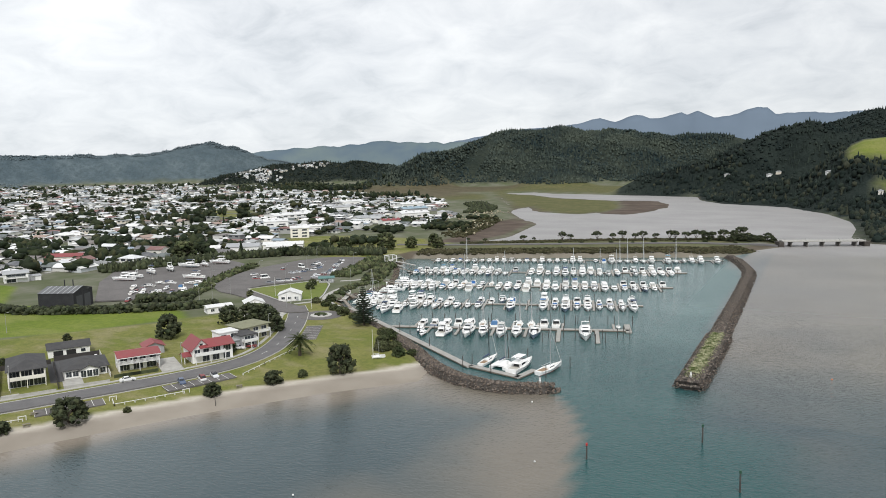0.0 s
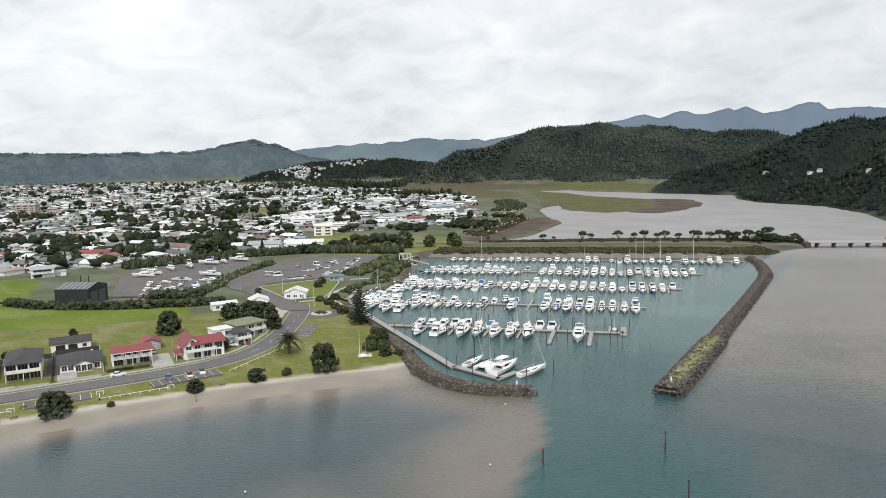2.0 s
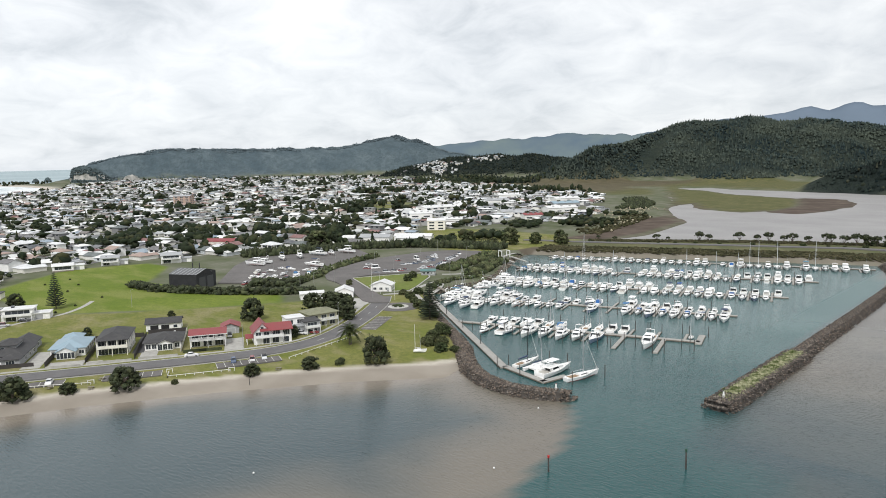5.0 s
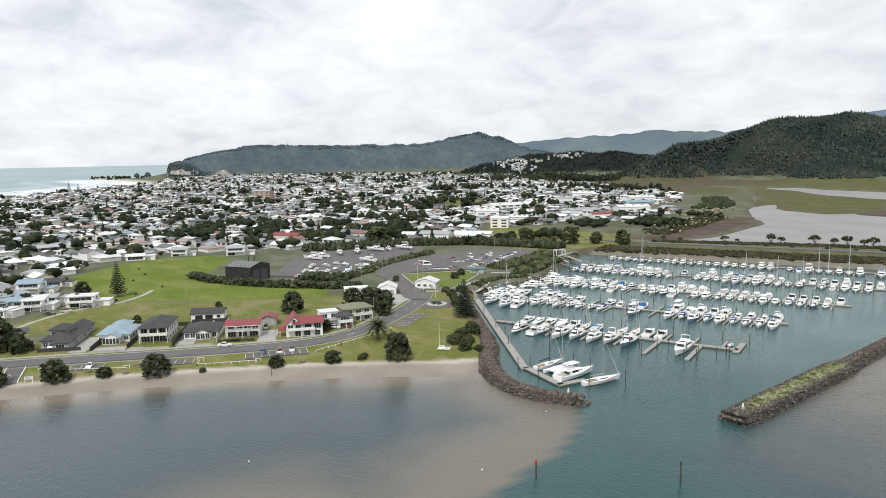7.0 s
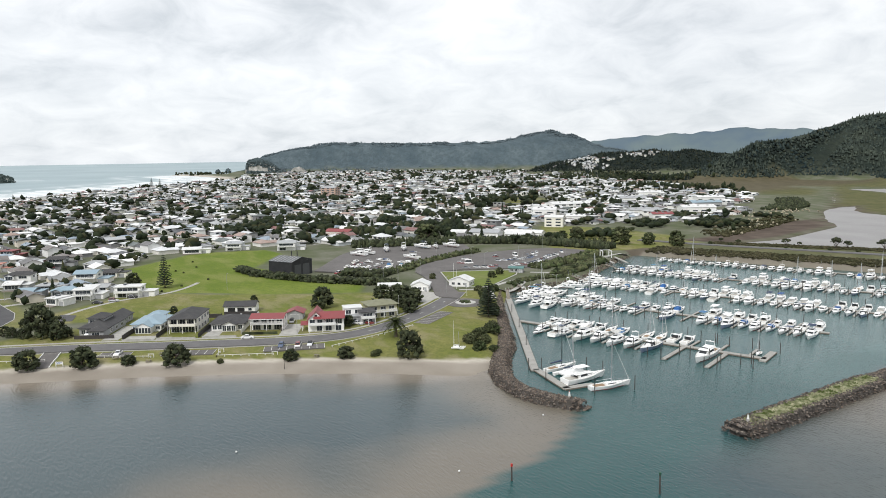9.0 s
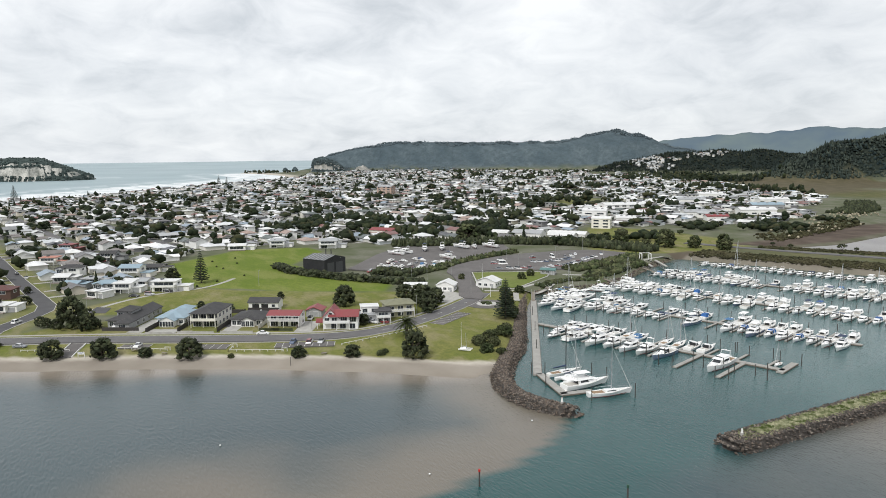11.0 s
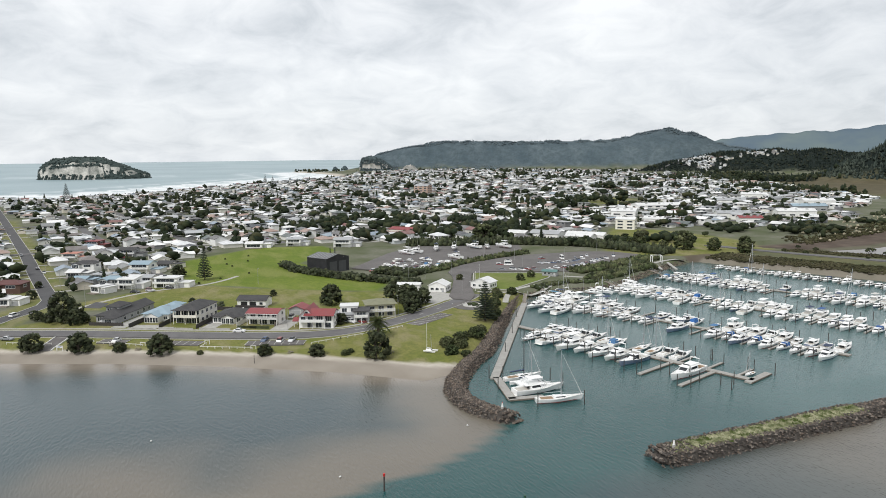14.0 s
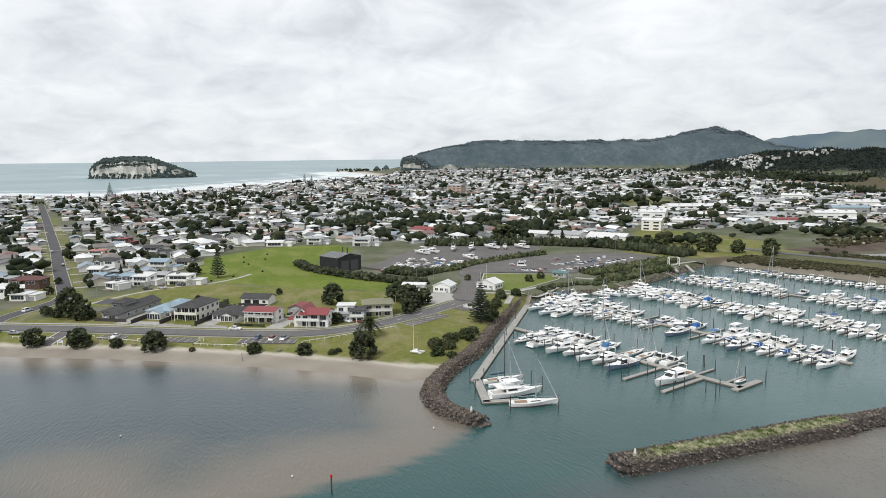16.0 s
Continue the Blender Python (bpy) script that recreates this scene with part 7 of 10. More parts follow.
walls(g, -6, 5.5, -4, 5.5, 0, 3.0, grey_wall)
walls(g, -5, 2, 0, 6, 3.0, 5.6, white_wall)
walls(g, 0.5, 6.5, -5.5, 2.5, 0, 4.6, grey_wall)
part("wall", g, h)
g = Geo()
g.box(-6.4, 5.9, -4.4, 5.9, 3.0, 3.25, grey_roof)
g.box(-5.3, 2.3, -0.4, 6.3, 5.6, 5.85, white_roof)
g.box(0.1, 6.9, -5.9, 2.9, 4.6, 4.85, dark_roof)
part("roof", g, h, "flat grey and white roofs")
for x in (-4.5, -1.8):
    opening(h, "window", "-y", x, 0.4, 2.2, 1.9, -4.02, bars=2)
for x in (-3.4, 0.2):
    opening(h, "window", "-y", x, 3.4, 1.9, 1.5, -0.02, bars=2)
for z in (0.5, 2.9):
    opening(h, "window", "-y", 3.5, z, 3.6, 1.4, -5.52, bars=3)
    opening(h, "window", "+x", -2, z, 3.0, 1.4, 6.52, bars=3)
balcony(h, 0.8, 6.3, -5.5, 1.6, 2.6, True)
h = thing("house", at_house(-195.2, 197.2, FRONT + 20), "two-storey olive-roofed house with pale windows and a balcony", "house", "waterfront houses")
g = Geo()
walls(g, -5.5, 6, -4.5, 5, 0, 5.2, olive_wall)
part("wall", g, h)
g = Geo()
hip_roof(g, -5.5, 6, -4.5, 5, 5.2, 1.7, 0.9, olive_roof)
part("roof", g, h, "olive tile roof")
for z in (0.5, 3.1):
    for x in (-3.6, 0.2, 3.8):
        opening(h, "window", "-y", x, z, 2.2, 1.5, -4.52, bars=2)
    for y in (-2, 2):
        opening(h, "window", "+x", y, z, 2.2, 1.5, 6.02, bars=2)
balcony(h, -5.2, 5.8, -4.5, 1.5, 2.7)

# dark grey houses towards the side street
h = thing("house", at_house(-233, 98, FRONT), "low dark-roofed grey house with a broad front gable", "house", "waterfront houses")
g = Geo()
walls(g, -6.5, 4, -5, 12, 0, 2.8, grey_wall)
walls(g, -1.5, 4, -9, -5, 0, 2.6, grey_wall)
part("wall", g, h)
g = Geo()
hip_roof(g, -6.5, 4, -5, 12, 2.8, 2.2, 0.6, dark_roof)
hip_roof(g, -1.5, 4, -9, -3, 2.6, 1.4, 0.6, dark_roof)
part("roof", g, h, "charcoal tile roof")
for x in (-5, -3):
    opening(h, "window", "-y", x, 0.6, 1.5, 1.6, -5.02, bars=2)
opening(h, "window", "-y", 1.2, 0.5, 2.6, 1.7, -9.02, bars=3)
for y in (-2, 3, 8):
    opening(h, "window", "+x", y, 0.8, 1.7, 1.2, 4.02, bars=2)
g = Geo()
walls(g, -5.4, 0.6, 0.5, 8.5, 2.6, 5.3, grey_wall)
hip_roof(g, -5.4, 0.6, 0.5, 8.5, 5.3, 1.6, 0.6, dark_roof)
part("upper_storey", g, h, "grey upper storey under its own charcoal roof")
opening(h, "window", "-y", -3.9, 3.2, 1.8, 1.5, 0.48, bars=2)
opening(h, "window", "-y", -1.0, 3.2, 1.6, 1.5, 0.48, bars=2)
h = thing("house", at_house(-245, 104, FRONT), "long low charcoal-roofed house behind a neighbour", "house", "waterfront houses")
g = Geo()
walls(g, -4, 4, -5, 9, 0, 2.8, grey_wall, "y", 1.9)
part("wall", g, h)
g = Geo()
gable_roof(g, -4, 4, -5, 9, 2.8, 1.9, 0.5, dark_roof, "y")
part("roof", g, h, "charcoal roof")
for y in (-3, 1, 5):
    opening(h, "window", "+x", y, 0.8, 1.6, 1.2, 4.02, bars=2)
opening(h, "window", "-y", 0, 0.8, 2.2, 1.4, -5.02, bars=2)

# white gabled boat shed, club house, flat sheds
def gabled(name, x, y, yaw, w, d, hgt, rise, wm_, rm_, label, category, along="y", group="", doors=1, wins=3):
    th = thing(name, at_house(x, y, yaw), label, category, group)
    g = Geo()
    walls(g, -w / 2, w / 2, -d / 2, d / 2, 0, hgt, wm_, along, rise)
    part("wall", g, th)
    g = Geo()
    gable_roof(g, -w / 2, w / 2, -d / 2, d / 2, hgt, rise, 0.45, rm_, along)
    part("roof", g, th)
    for k in range(wins):
        for face, at in (("-y", -d / 2 - 0.02), ("+x", w / 2 + 0.02), ("-x", -w / 2 - 0.02)):
            span = w if face == "-y" else d
            opening(th, "window", face, -span / 2 + span * (k + 0.7) / (wins + 0.4), 1.0, min(1.5, span / (wins + 1) * 0.7), 1.1, at, bars=2)
    if doors:
        opening(th, "door", "-y", w * 0.34, 0.02, 1.1, 2.1, -d / 2 - 0.03, glass=grey_roof)
    return th


gabled("club_house", -231, 264, 35, 10.5, 8, 3.2, 1.9, white_wall, white_roof, "small white weatherboard club house on the lawn island", "building")
gabled("boat_shed", -233, 241, 50, 8.5, 9, 3.2, 1.8, white_wall, white_roof, "small white gabled boat shed by the forecourt", "shed")
gabled("shed", -243, 229, 60, 11, 6.5, 2.8, 0.7, white_wall, white_roof, "low white flat-topped shed behind the trees", "shed", "x")
gabled("kiosk_shelter", -246, 312, 40, 8, 4, 2.6, 0.8, grey_wall, mat("green_iron_roof", (0.10, 0.2, 0.19), 0.5, scale=0.4), "small shelter with a green iron roof", "shelter", "x")
# large black shed on the field
shed_iron = mat("dark_shed_roof", (0.13, 0.135, 0.14), 0.6, spots=(0.09, 0.09, 0.095), scale=0.3, amount=0.5)
sh = thing("storage_shed", at_house(-319.8, 208.4, 26.5), "large black corrugated-iron shed with a striped grey roof", "shed")
g = Geo()
walls(g, -14, 14, -9, 9, 0, 6.0, black_shed, "x", 1.4)
for k in range(56):
    g.box(-14 + k * 0.5, -13.8 + k * 0.5, -9.05, -9.0, 0, 5.9, black_shed)
for k in range(36):
    g.box(14.0, 14.05, -9 + k * 0.5, -8.8 + k * 0.5, 0, 5.9, black_shed)
part("wall", g, sh)
for k in range(7):
    g = Geo()
    y = 0
    g.add([(-14.3 + 4.09 * k, -9.4, 5.98), (-14.3 + 4.09 * (k + 1) - 0.75, -9.4, 5.98), (-14.3 + 4.09 * (k + 1) - 0.75, 0, 7.5), (-14.3 + 4.09 * k, 0, 7.5), (-14.3 + 4.09 * (k + 1) - 0.75, 9.4, 5.98), (-14.3 + 4.09 * k, 9.4, 5.98)],
          [(0, 1, 2, 3), (3, 2, 4, 5)], shed_iron)
    part("roof_panel", g, sh, "dark grey roof panel")
    g = Geo()
    x0, x1 = -14.3 + 4.09 * (k + 1) - 0.75, -14.3 + 4.09 * (k + 1)
    g.add([(x0, -9.4, 6.0), (x1, -9.4, 6.0), (x1, 0, 7.52), (x0, 0, 7.52), (x1, 9.4, 6.0), (x0, 9.4, 6.0)], [(0, 1, 2, 3), (3, 2, 4, 5)], grey_roof)
    part("skylight", g, sh, "pale translucent roof strip")
for k in range(2):
    g = Geo()
    g.tube((-4 + 7 * k, 4, 6.6), (-4 + 7 * k, 4, 9.2), 0.35, 0.35, 10, black_shed)
    part("flue", g, sh, "dark roof flue")
g = Geo()
g.box(14.05, 14.12, -6.5, -0.8, 0.05, 4.6, shed_door)
g.box(14.05, 14.12, 0.8, 6.5, 0.05, 4.6, shed_door)
part("roller_door", g, sh, "dark grey roller doors")
sh.scale = (0.593, 0.95, 1.4)

def mono_roof(g, x0, x1, y0, y1, z0, z1, over, material, thick=0.22):
    """A single slope, z0 at the front and z1 at the back."""
    p = [(x0 - over, y0 - over, z0), (x1 + over, y0 - over, z0), (x1 + over, y1 + over, z1), (x0 - over, y1 + over, z1)]
    g.add(p + [(x, y, z + thick) for x, y, z in p], [(3, 2, 1, 0), (4, 5, 6, 7), (0, 1, 5, 4), (1, 2, 6, 5), (2, 3, 7, 6), (3, 0, 4, 7)], material)


def beach_house(th, w, d, hgt, wm_, rm_, style):
    """A seaside house of a main block and a lower wing, with a deck, wide glazing and a garage door. style: the way its roofs fall."""
    two = hgt > 4.2
    a, b = -w / 2, w * (0.16 if style != 2 else 0.5)
    H = max(hgt, 2.6)
    g = Geo()
    walls(g, a, b, -d / 2, d / 2, 0, H, wm_, "x" if style == 0 else None, 0.14 * d)
    if style == 1:
        g.add([(a, d / 2, H), (b, d / 2, H), (b, d / 2, H + 0.9), (a, d / 2, H + 0.9), (a, -d / 2, H), (b, -d / 2, H)], [(0, 3, 2, 1), (0, 4, 3), (1, 2, 5)], wm_)
    part("wall", g, th)
    g = Geo()
    if style == 0:
        gable_roof(g, a, b, -d / 2, d / 2, H, 0.14 * d, 0.6, rm_, "x")
    elif style == 1:
        mono_roof(g, a, b, -d / 2, d / 2, H, H + 0.95, 0.6, rm_)
    elif style == 2:
        hip_roof(g, a, b, -d / 2, d / 2, H, 0.18 * d, 0.6, rm_)
        gable_roof(g, a + 0.8, a + w * 0.4, -d / 2 - 1.6, 0, H - 0.2, 1.0, 0.4, rm_, "y")
    else:
        g.box(a - 0.4, b + 0.4, -d / 2 - 0.6, d / 2 + 0.3, H, H + 0.28, rm_)
    part("roof", g, th)
    if style == 2:
        g = Geo()
        walls(g, a + 0.8, a + w * 0.4, -d / 2 - 1.5, -d / 2, 0, H - 0.2, wm_, "y", 0.95)
        part("front_bay", g, th)
    else:
        g = Geo()
        low = 2.6 if two else H - 0.35
        g.box(b, w / 2, -d * 0.38, d / 2, 0, low, wm_)
        g.box(b, w / 2 + 0.35, -d * 0.38 - 0.4, d / 2 + 0.3, low, low + 0.22, rm_)
        part("lower_wing", g, th, "lower flat-roofed wing")
        g = Geo()
        g.box(b + 0.5, min(b + 3.4, w / 2 - 0.3), -d * 0.38 - 0.06, -d * 0.38, 0.05, 2.2, grey_wall)
        part("garage_door", g, th, "grey garage door")
    front = -d / 2 - (1.52 if style == 2 else 0.02)
    top = H - 2.35
    span = (a + w * 0.4 - a - 0.8) if style == 2 else b - a
    x0 = a + 0.8 if style == 2 else a
    opening(th, "window", "-y", x0 + span * 0.5, top + 0.1, span * 0.78, 1.9, front, bars=4)
    if style == 2:
        opening(th, "window", "-y", w * 0.2, top + 0.6, w * 0.3, 1.3, -d / 2 - 0.02, bars=3)
    if two:
        opening(th, "window", "-y", x0 + span * 0.3, 0.3, span * 0.36, 1.9, front, bars=2)
        if style != 2:
            balcony(th, a + 0.2, b - 0.2, -d / 2, 2.2, H - 2.4, style == 3)
    else:
        g = Geo()
        g.box(a, b, -d / 2 - (4.2 if style == 2 else 2.6), -d / 2 - (1.6 if style == 2 else 0.05), 0.02, 0.4, timber)
        part("deck", g, th, "low timber deck")
    for face, at in (("+x", b + 0.02), ("-x", a - 0.02)):
        opening(th, "window", face, 0.0, top + 0.5, d * 0.3, 1.2, at, bars=2)
    if style in (0, 2):
        g = Geo()
        g.box(a + w * 0.2, a + w * 0.2 + 0.7, d * 0.1, d * 0.1 + 0.7, H, H + 0.14 * d + 0.8, concrete)
        part("chimney", g, th)
    else:
        g = Geo()
        g.box(a + w * 0.15, a + w * 0.15 + 1.2, d * 0.05, d * 0.05 + 2.0, H + (0.5 if style == 1 else 0.2), H + 0.9, window_glass)
        part("skylight", g, th, "dark roof panel")


# the larger white and pale buildings that stand out in the town
big_list = [
    (-366, 414, 33, 20, 12, 4.0, white_wall, white_roof, "low white-roofed motel wing among the trees", "building"),
    (-389, 399, 33, 24, 13, 4.6, white_wall, grey_roof, "white motel block with a pale grey roof", "building"),
    (-411, 385, 36, 18, 11, 3.8, white_wall, white_roof, "low white motel wing beside the shelter belt", "building"),
    (-944, 522, 30, 26, 12, 13.6, mat("pink_render", (0.50, 0.36, 0.29), 0.8, scale=0.3), grey_roof, "five-storey pinkish apartment block above the roofs", "apartment building"),
    (-372, 424, 33, 30, 11, 4.0, white_wall, white_roof, "low white-roofed block beside the park", "building"),
    (-412, 492, 40, 16, 11, 8.6, cream_wall, white_roof, "cream three-storey apartment block with balconies", "apartment building"),
    (-492, 552, 45, 30, 26, 8.5, white_wall, white_roof, "large plain white commercial hall", "commercial building"),
    (-548, 640, 70, 66, 34, 6.5, white_wall, white_roof, "very large white-roofed supermarket hall", "commercial building"),
    (-470, 600, 55, 30, 16, 5.5, grey_wall, white_roof, "pale-roofed workshop hall near the park", "commercial building"),
    (-440, 640, 62, 40, 18, 5.5, white_wall, grey_roof, "grey-roofed workshop hall near the estuary", "commercial building"),
    (-420, 700, 60, 46, 20, 6, white_wall, white_roof, "white-roofed warehouse near the estuary", "commercial building"),
    (-455, 760, 60, 44, 20, 6, grey_wall, blue_roof, "blue-grey-roofed warehouse near the estuary", "commercial building"),
    (-400, 620, 60, 26, 14, 5, white_wall, red_roof, "red-roofed workshop near the estuary", "commercial building"),
    (-500, 830, 60, 44, 20, 6, white_wall, white_roof, "white-roofed warehouse on the town edge", "commercial building"),
    (-560, 760, 50, 40, 18, 6, white_wall, grey_roof, "pale grey-roofed hall in the town", "commercial building"),
    (-620, 860, 50, 40, 22, 6, white_wall, white_roof, "broad white-roofed hall in the town", "commercial building"),
    (-440, 545, 45, 22, 14, 5, white_wall, white_roof, "white-roofed shop block near the park", "commercial building"),
    (-474, 314, 35, 24, 11, 4.0, cream_wall, red_roof, "low building with a long red roof", "building"),
    (-422, 250, 62, 19, 10, 5.2, white_wall, grey_roof, "two-storey pale house with a grey roof beside the field", "house"),
    (-446, 190, 70, 18, 9, 3.2, white_wall, white_roof, "long white house beside the field", "house"),
    (-446, 219, 65, 16, 9, 4.6, white_wall, grey_roof, "white house beside the field", "house"),
    (-305, 124, 62, 18, 8, 5.0, white_wall, white_roof, "long two-storey white house with a terrace wall beside the field", "house"),
    (-312, 105, 62, 13, 9, 4.8, white_wall, white_roof, "white two-storey house near the field", "house"),
    (-318, 96, 62, 13, 8, 4.6, grey_wall, blue_roof, "grey house with a blue-grey roof near the side street", "house"),
    (-361, 113, 62, 17, 10, 5.6, cream_wall, blue_roof, "cream two-storey house with a blue roof", "house"),
    (-345, 92, 62, 14, 9, 3.4, white_wall, grey_roof, "white house with a pale grey roof", "house"),
    (-330, 97, 60, 9, 7, 2.8, grey_wall, dark_roof, "small grey house with a charcoal roof", "house"),
    (-334, 82, 62, 11, 8, 3.4, grey_wall, blue_roof, "low grey house with a blue roof", "house"),
    (-326, 114, 58, 10, 8, 3.0, cream_wall, grey_roof, "low cream house with a grey roof", "house"),
    (-374, 126, 60, 14, 9, 3.2, cream_wall, dark_roof, "low cream house with a dark roof beside the field", "house"),
    (-382, 80, 66, 13, 9, 5.2, white_wall, dark_roof, "two-storey white house with a dark roof and a deck", "house"),
    (-362, 78, 66, 12, 9, 3.2, grey_wall, white_roof, "low grey house with a white roof", "house"),
    (-326, 48, 70, 15, 10, 4.6, brown_wall, brown_roof, "dark brown house with a red-brown gable roof and white barge boards", "house"),
    (-290, 53, 66, 12, 9, 3.2, white_wall, white_roof, "low white house with a white iron roof at the street corner", "house"),
    (-302, 40, 64, 12, 9, 4.9, white_wall, white_roof, "two-storey white house with a white roof near the street corner", "house"),
    (-345, 36, 66, 14, 9, 3.2, white_wall, grey_roof, "low white house with a grey roof near the side street", "house"),
    (-437, 72, 66, 15, 9, 4.8, cream_wall, salmon_roof, "cream two-storey house with a salmon roof", "house"),
    (-500, 83, 62, 14, 10, 5.0, brown_wall, red_roof, "brown house with a steep red roof", "house"),
    (-456, 91, 66, 13, 8, 3.2, brown_wall, grey_roof, "low dark timber house with a grey roof", "house"),
    (-304, 91, 40, 9, 8, 3.4, white_wall, white_roof, "small white house with a steep white front", "house"),
    (-438, 106, 66, 15, 9, 5.0, grey_wall, dark_roof, "two-storey grey house with a charcoal roof", "house"),
    (-416, 122, 62, 12, 9, 3.4, white_wall, grey_roof, "white house with a grey roof near the field", "house"),
]
FOOT = []
for x, y, yaw, w, d, hgt, wm_, rm_, label, cat_ in big_list:
    if cat_ == "commercial building":
        w, d, hgt = w * 0.78, d * 0.78, hgt * 0.85
    FOOT.append((x, y, max(w, d) * 0.55))
    th = thing("building" if cat_ != "house" else "house", at_house(x, y, yaw), label, cat_)
    if cat_ == "house":
        beach_house(th, w, d, hgt, wm_, rm_, int(abs(x * 7 + y * 3)) % 4)
        continue
    g = Geo()
    rise = min(0.16 * d, 2.2)
    walls(g, -w / 2, w / 2, -d / 2, d / 2, 0, hgt, wm_, "x", rise)
    part("wall", g, th)
    g = Geo()
    gable_roof(g, -w / 2, w / 2, -d / 2, d / 2, hgt, rise, 0.5, rm_, "x")
    part("roof", g, th)
    n = max(2, int(w / 8))
    if cat_ == "commercial building":
        for k in range(3):
            g = Geo()
            g.box(-w * 0.3 + k * w * 0.28, -w * 0.3 + k * w * 0.28 + 2.2, -d * 0.22, -d * 0.22 + 1.6, hgt + 0.3, hgt + rise * 0.6 + 0.9, grey_wall)
            part("roof_unit", g, th, "grey roof plant box")
    for z in ((0.9, 3.6, 6.2, 8.9, 11.6)[:max(1, int(hgt / 2.6))]):
        for k in range(n):
            opening(th, "window", "-y", -w / 2 + w * (k + 0.5) / n, z, w / n * 0.55, 1.3, -d / 2 - 0.02, bars=2)
        for y2 in (-d * 0.22, d * 0.22):
            opening(th, "window", "+x", y2, z, d * 0.22, 1.2, w / 2 + 0.02, bars=2)

# ---------------------------------------------------------------- the town
GA, GB, GO = Vector((-0.985, -0.174)), Vector((-0.174, 0.985)), Vector((-276, 73))
TOWN = [(-262, -60), (-275, 40), (-284, 60), (-290, 100), (-312, 134), (-395, 122), (-455, 186), (-440, 245), (-412, 290), (-398, 340), (-380, 378), (-352, 436), (-430, 496), (-392, 528),
        (-338, 600), (-352, 690), (-410, 800), (-520, 965), (-711, 1080), (-900, 1170), (-1200, 1330), (-1560, 1500), (-1760, 1330), (-2080, 1130), (-2120, 930), (-1930, 700), (-1800, 670),
        (-1670, 555), (-1440, 335), (-1225, 145), (-1180, -15), (-1235, -150), (-1340, -400), (-310, -400)]
FREE = [FIELD] + FAR_FIELDS


def kit_house(w, d, storeys, roof, label, ell=0.0, deck=False):
    th = thing("house", None, label, "house", "town houses")
    H = 2.7 * storeys
    g = Geo()
    walls(g, -w / 2, w / 2, -d / 2, d / 2, 0, H, obj_wall, "x" if roof == "gable" else None, d * 0.2)
    if ell:
        walls(g, -w / 2, -w / 2 + ell, -d / 2 - 4, -d / 2, 0, 2.7, obj_wall, "y", ell * 0.2)
    part("wall", g, th)
    g = Geo()
    if roof == "gable":
        gable_roof(g, -w / 2, w / 2, -d / 2, d / 2, H, d * 0.2, 0.6, obj_roof)
    elif roof == "hip":
        hip_roof(g, -w / 2, w / 2, -d / 2, d / 2, H, d * 0.22, 0.6, obj_roof)
    else:
        g.box(-w / 2 - 0.5, w / 2 + 0.5, -d / 2 - 0.5, d / 2 + 0.5, H, H + 0.3, obj_roof)
    if ell:
        gable_roof(g, -w / 2, -w / 2 + ell, -d / 2 - 4, -d / 2 + d * 0.4, 2.7, ell * 0.2, 0.5, obj_roof, "y")
    part("roof", g, th)
    for face, at, span in (("-y", -d / 2, w), ("+x", w / 2, d)):
        for u in ((-0.22, 0.24) if face == "-y" else (0.0,)):
            g = Geo()
            sgn = -1 if face == "-y" else 1
            z = 2.7 * (storeys - 1) + 0.9
            if face == "+x":
                g.box(at, at + 0.05, u * span - 0.12 * span, u * span + 0.12 * span, z, z + 1.3, window_glass)
            else:
                a, b = sorted((at, at + 0.05 * sgn))
                g.box(u * span - 0.14 * span, u * span + 0.14 * span, a, b, z, z + 1.4, window_glass)
            part("window", g, th)
    g = Geo()
    g.box(-0.5, 0.5, -d / 2 - 0.06, -d / 2, 0.05, 2.1, trim_white)
    part("door", g, th)
    if deck:
        g = Geo()
        g.box(-w * 0.4, w * 0.3, -d / 2 - 2.4, -d / 2, H - 2.75, H - 2.6, timber)
        for k in range(4):
            g.box(-w * 0.4 + k * w * 0.23, -w * 0.4 + k * w * 0.23 + 0.12, -d / 2 - 2.4, -d / 2 - 2.28, 0, H - 1.6, trim_white)
        g.box(-w * 0.4, w * 0.3, -d / 2 - 2.42, -d / 2 - 2.36, H - 1.7, H - 1.55, trim_white)
        part("sun_deck", g, th, "timber sun deck")
    return th


KITS = [kit_house(13.5, 9, 1, "gable", "single-storey weatherboard house with an iron gable roof"), kit_house(13, 10, 1, "hip", "single-storey house with a hipped roof"),
        kit_house(12, 9, 2, "gable", "two-storey house with a gable roof and a sun deck", 0, True), kit_house(14, 9, 1, "gable", "long single-storey house with a projecting gable wing", 6),
        kit_house(13, 9.5, 2, "hip", "two-storey house with a hipped roof and a deck", 0, True), kit_house(14, 8.5, 1, "flat", "low flat-roofed house in the town"), kit_house(13.5, 10, 1, "hip", "single-storey house with a hipped roof and a front wing", 6)]
rng = random.Random(77)
lots = []
for i in range(-3, 160):
    for k in range(-8, 31):
        for row in (14.0, 27.5, 42.0):
            u, v = 16 + 14.6 * i + rng.uniform(-2, 2), 56 * k + row + rng.uniform(-2, 2)
            if (14.6 * i) % 206 < 15 or (row == 27.5 and rng.random() < 0.35):
                continue
            p = GO + GA * u + GB * v
            lots.append((p.x, p.y, row))
xy = np.array([q[:2] for q in lots])
ok = inside_distance(xy[:, 0], xy[:, 1], TOWN) > 6
for poly in FREE:
    ok &= inside_distance(xy[:, 0], xy[:, 1], poly) < -9
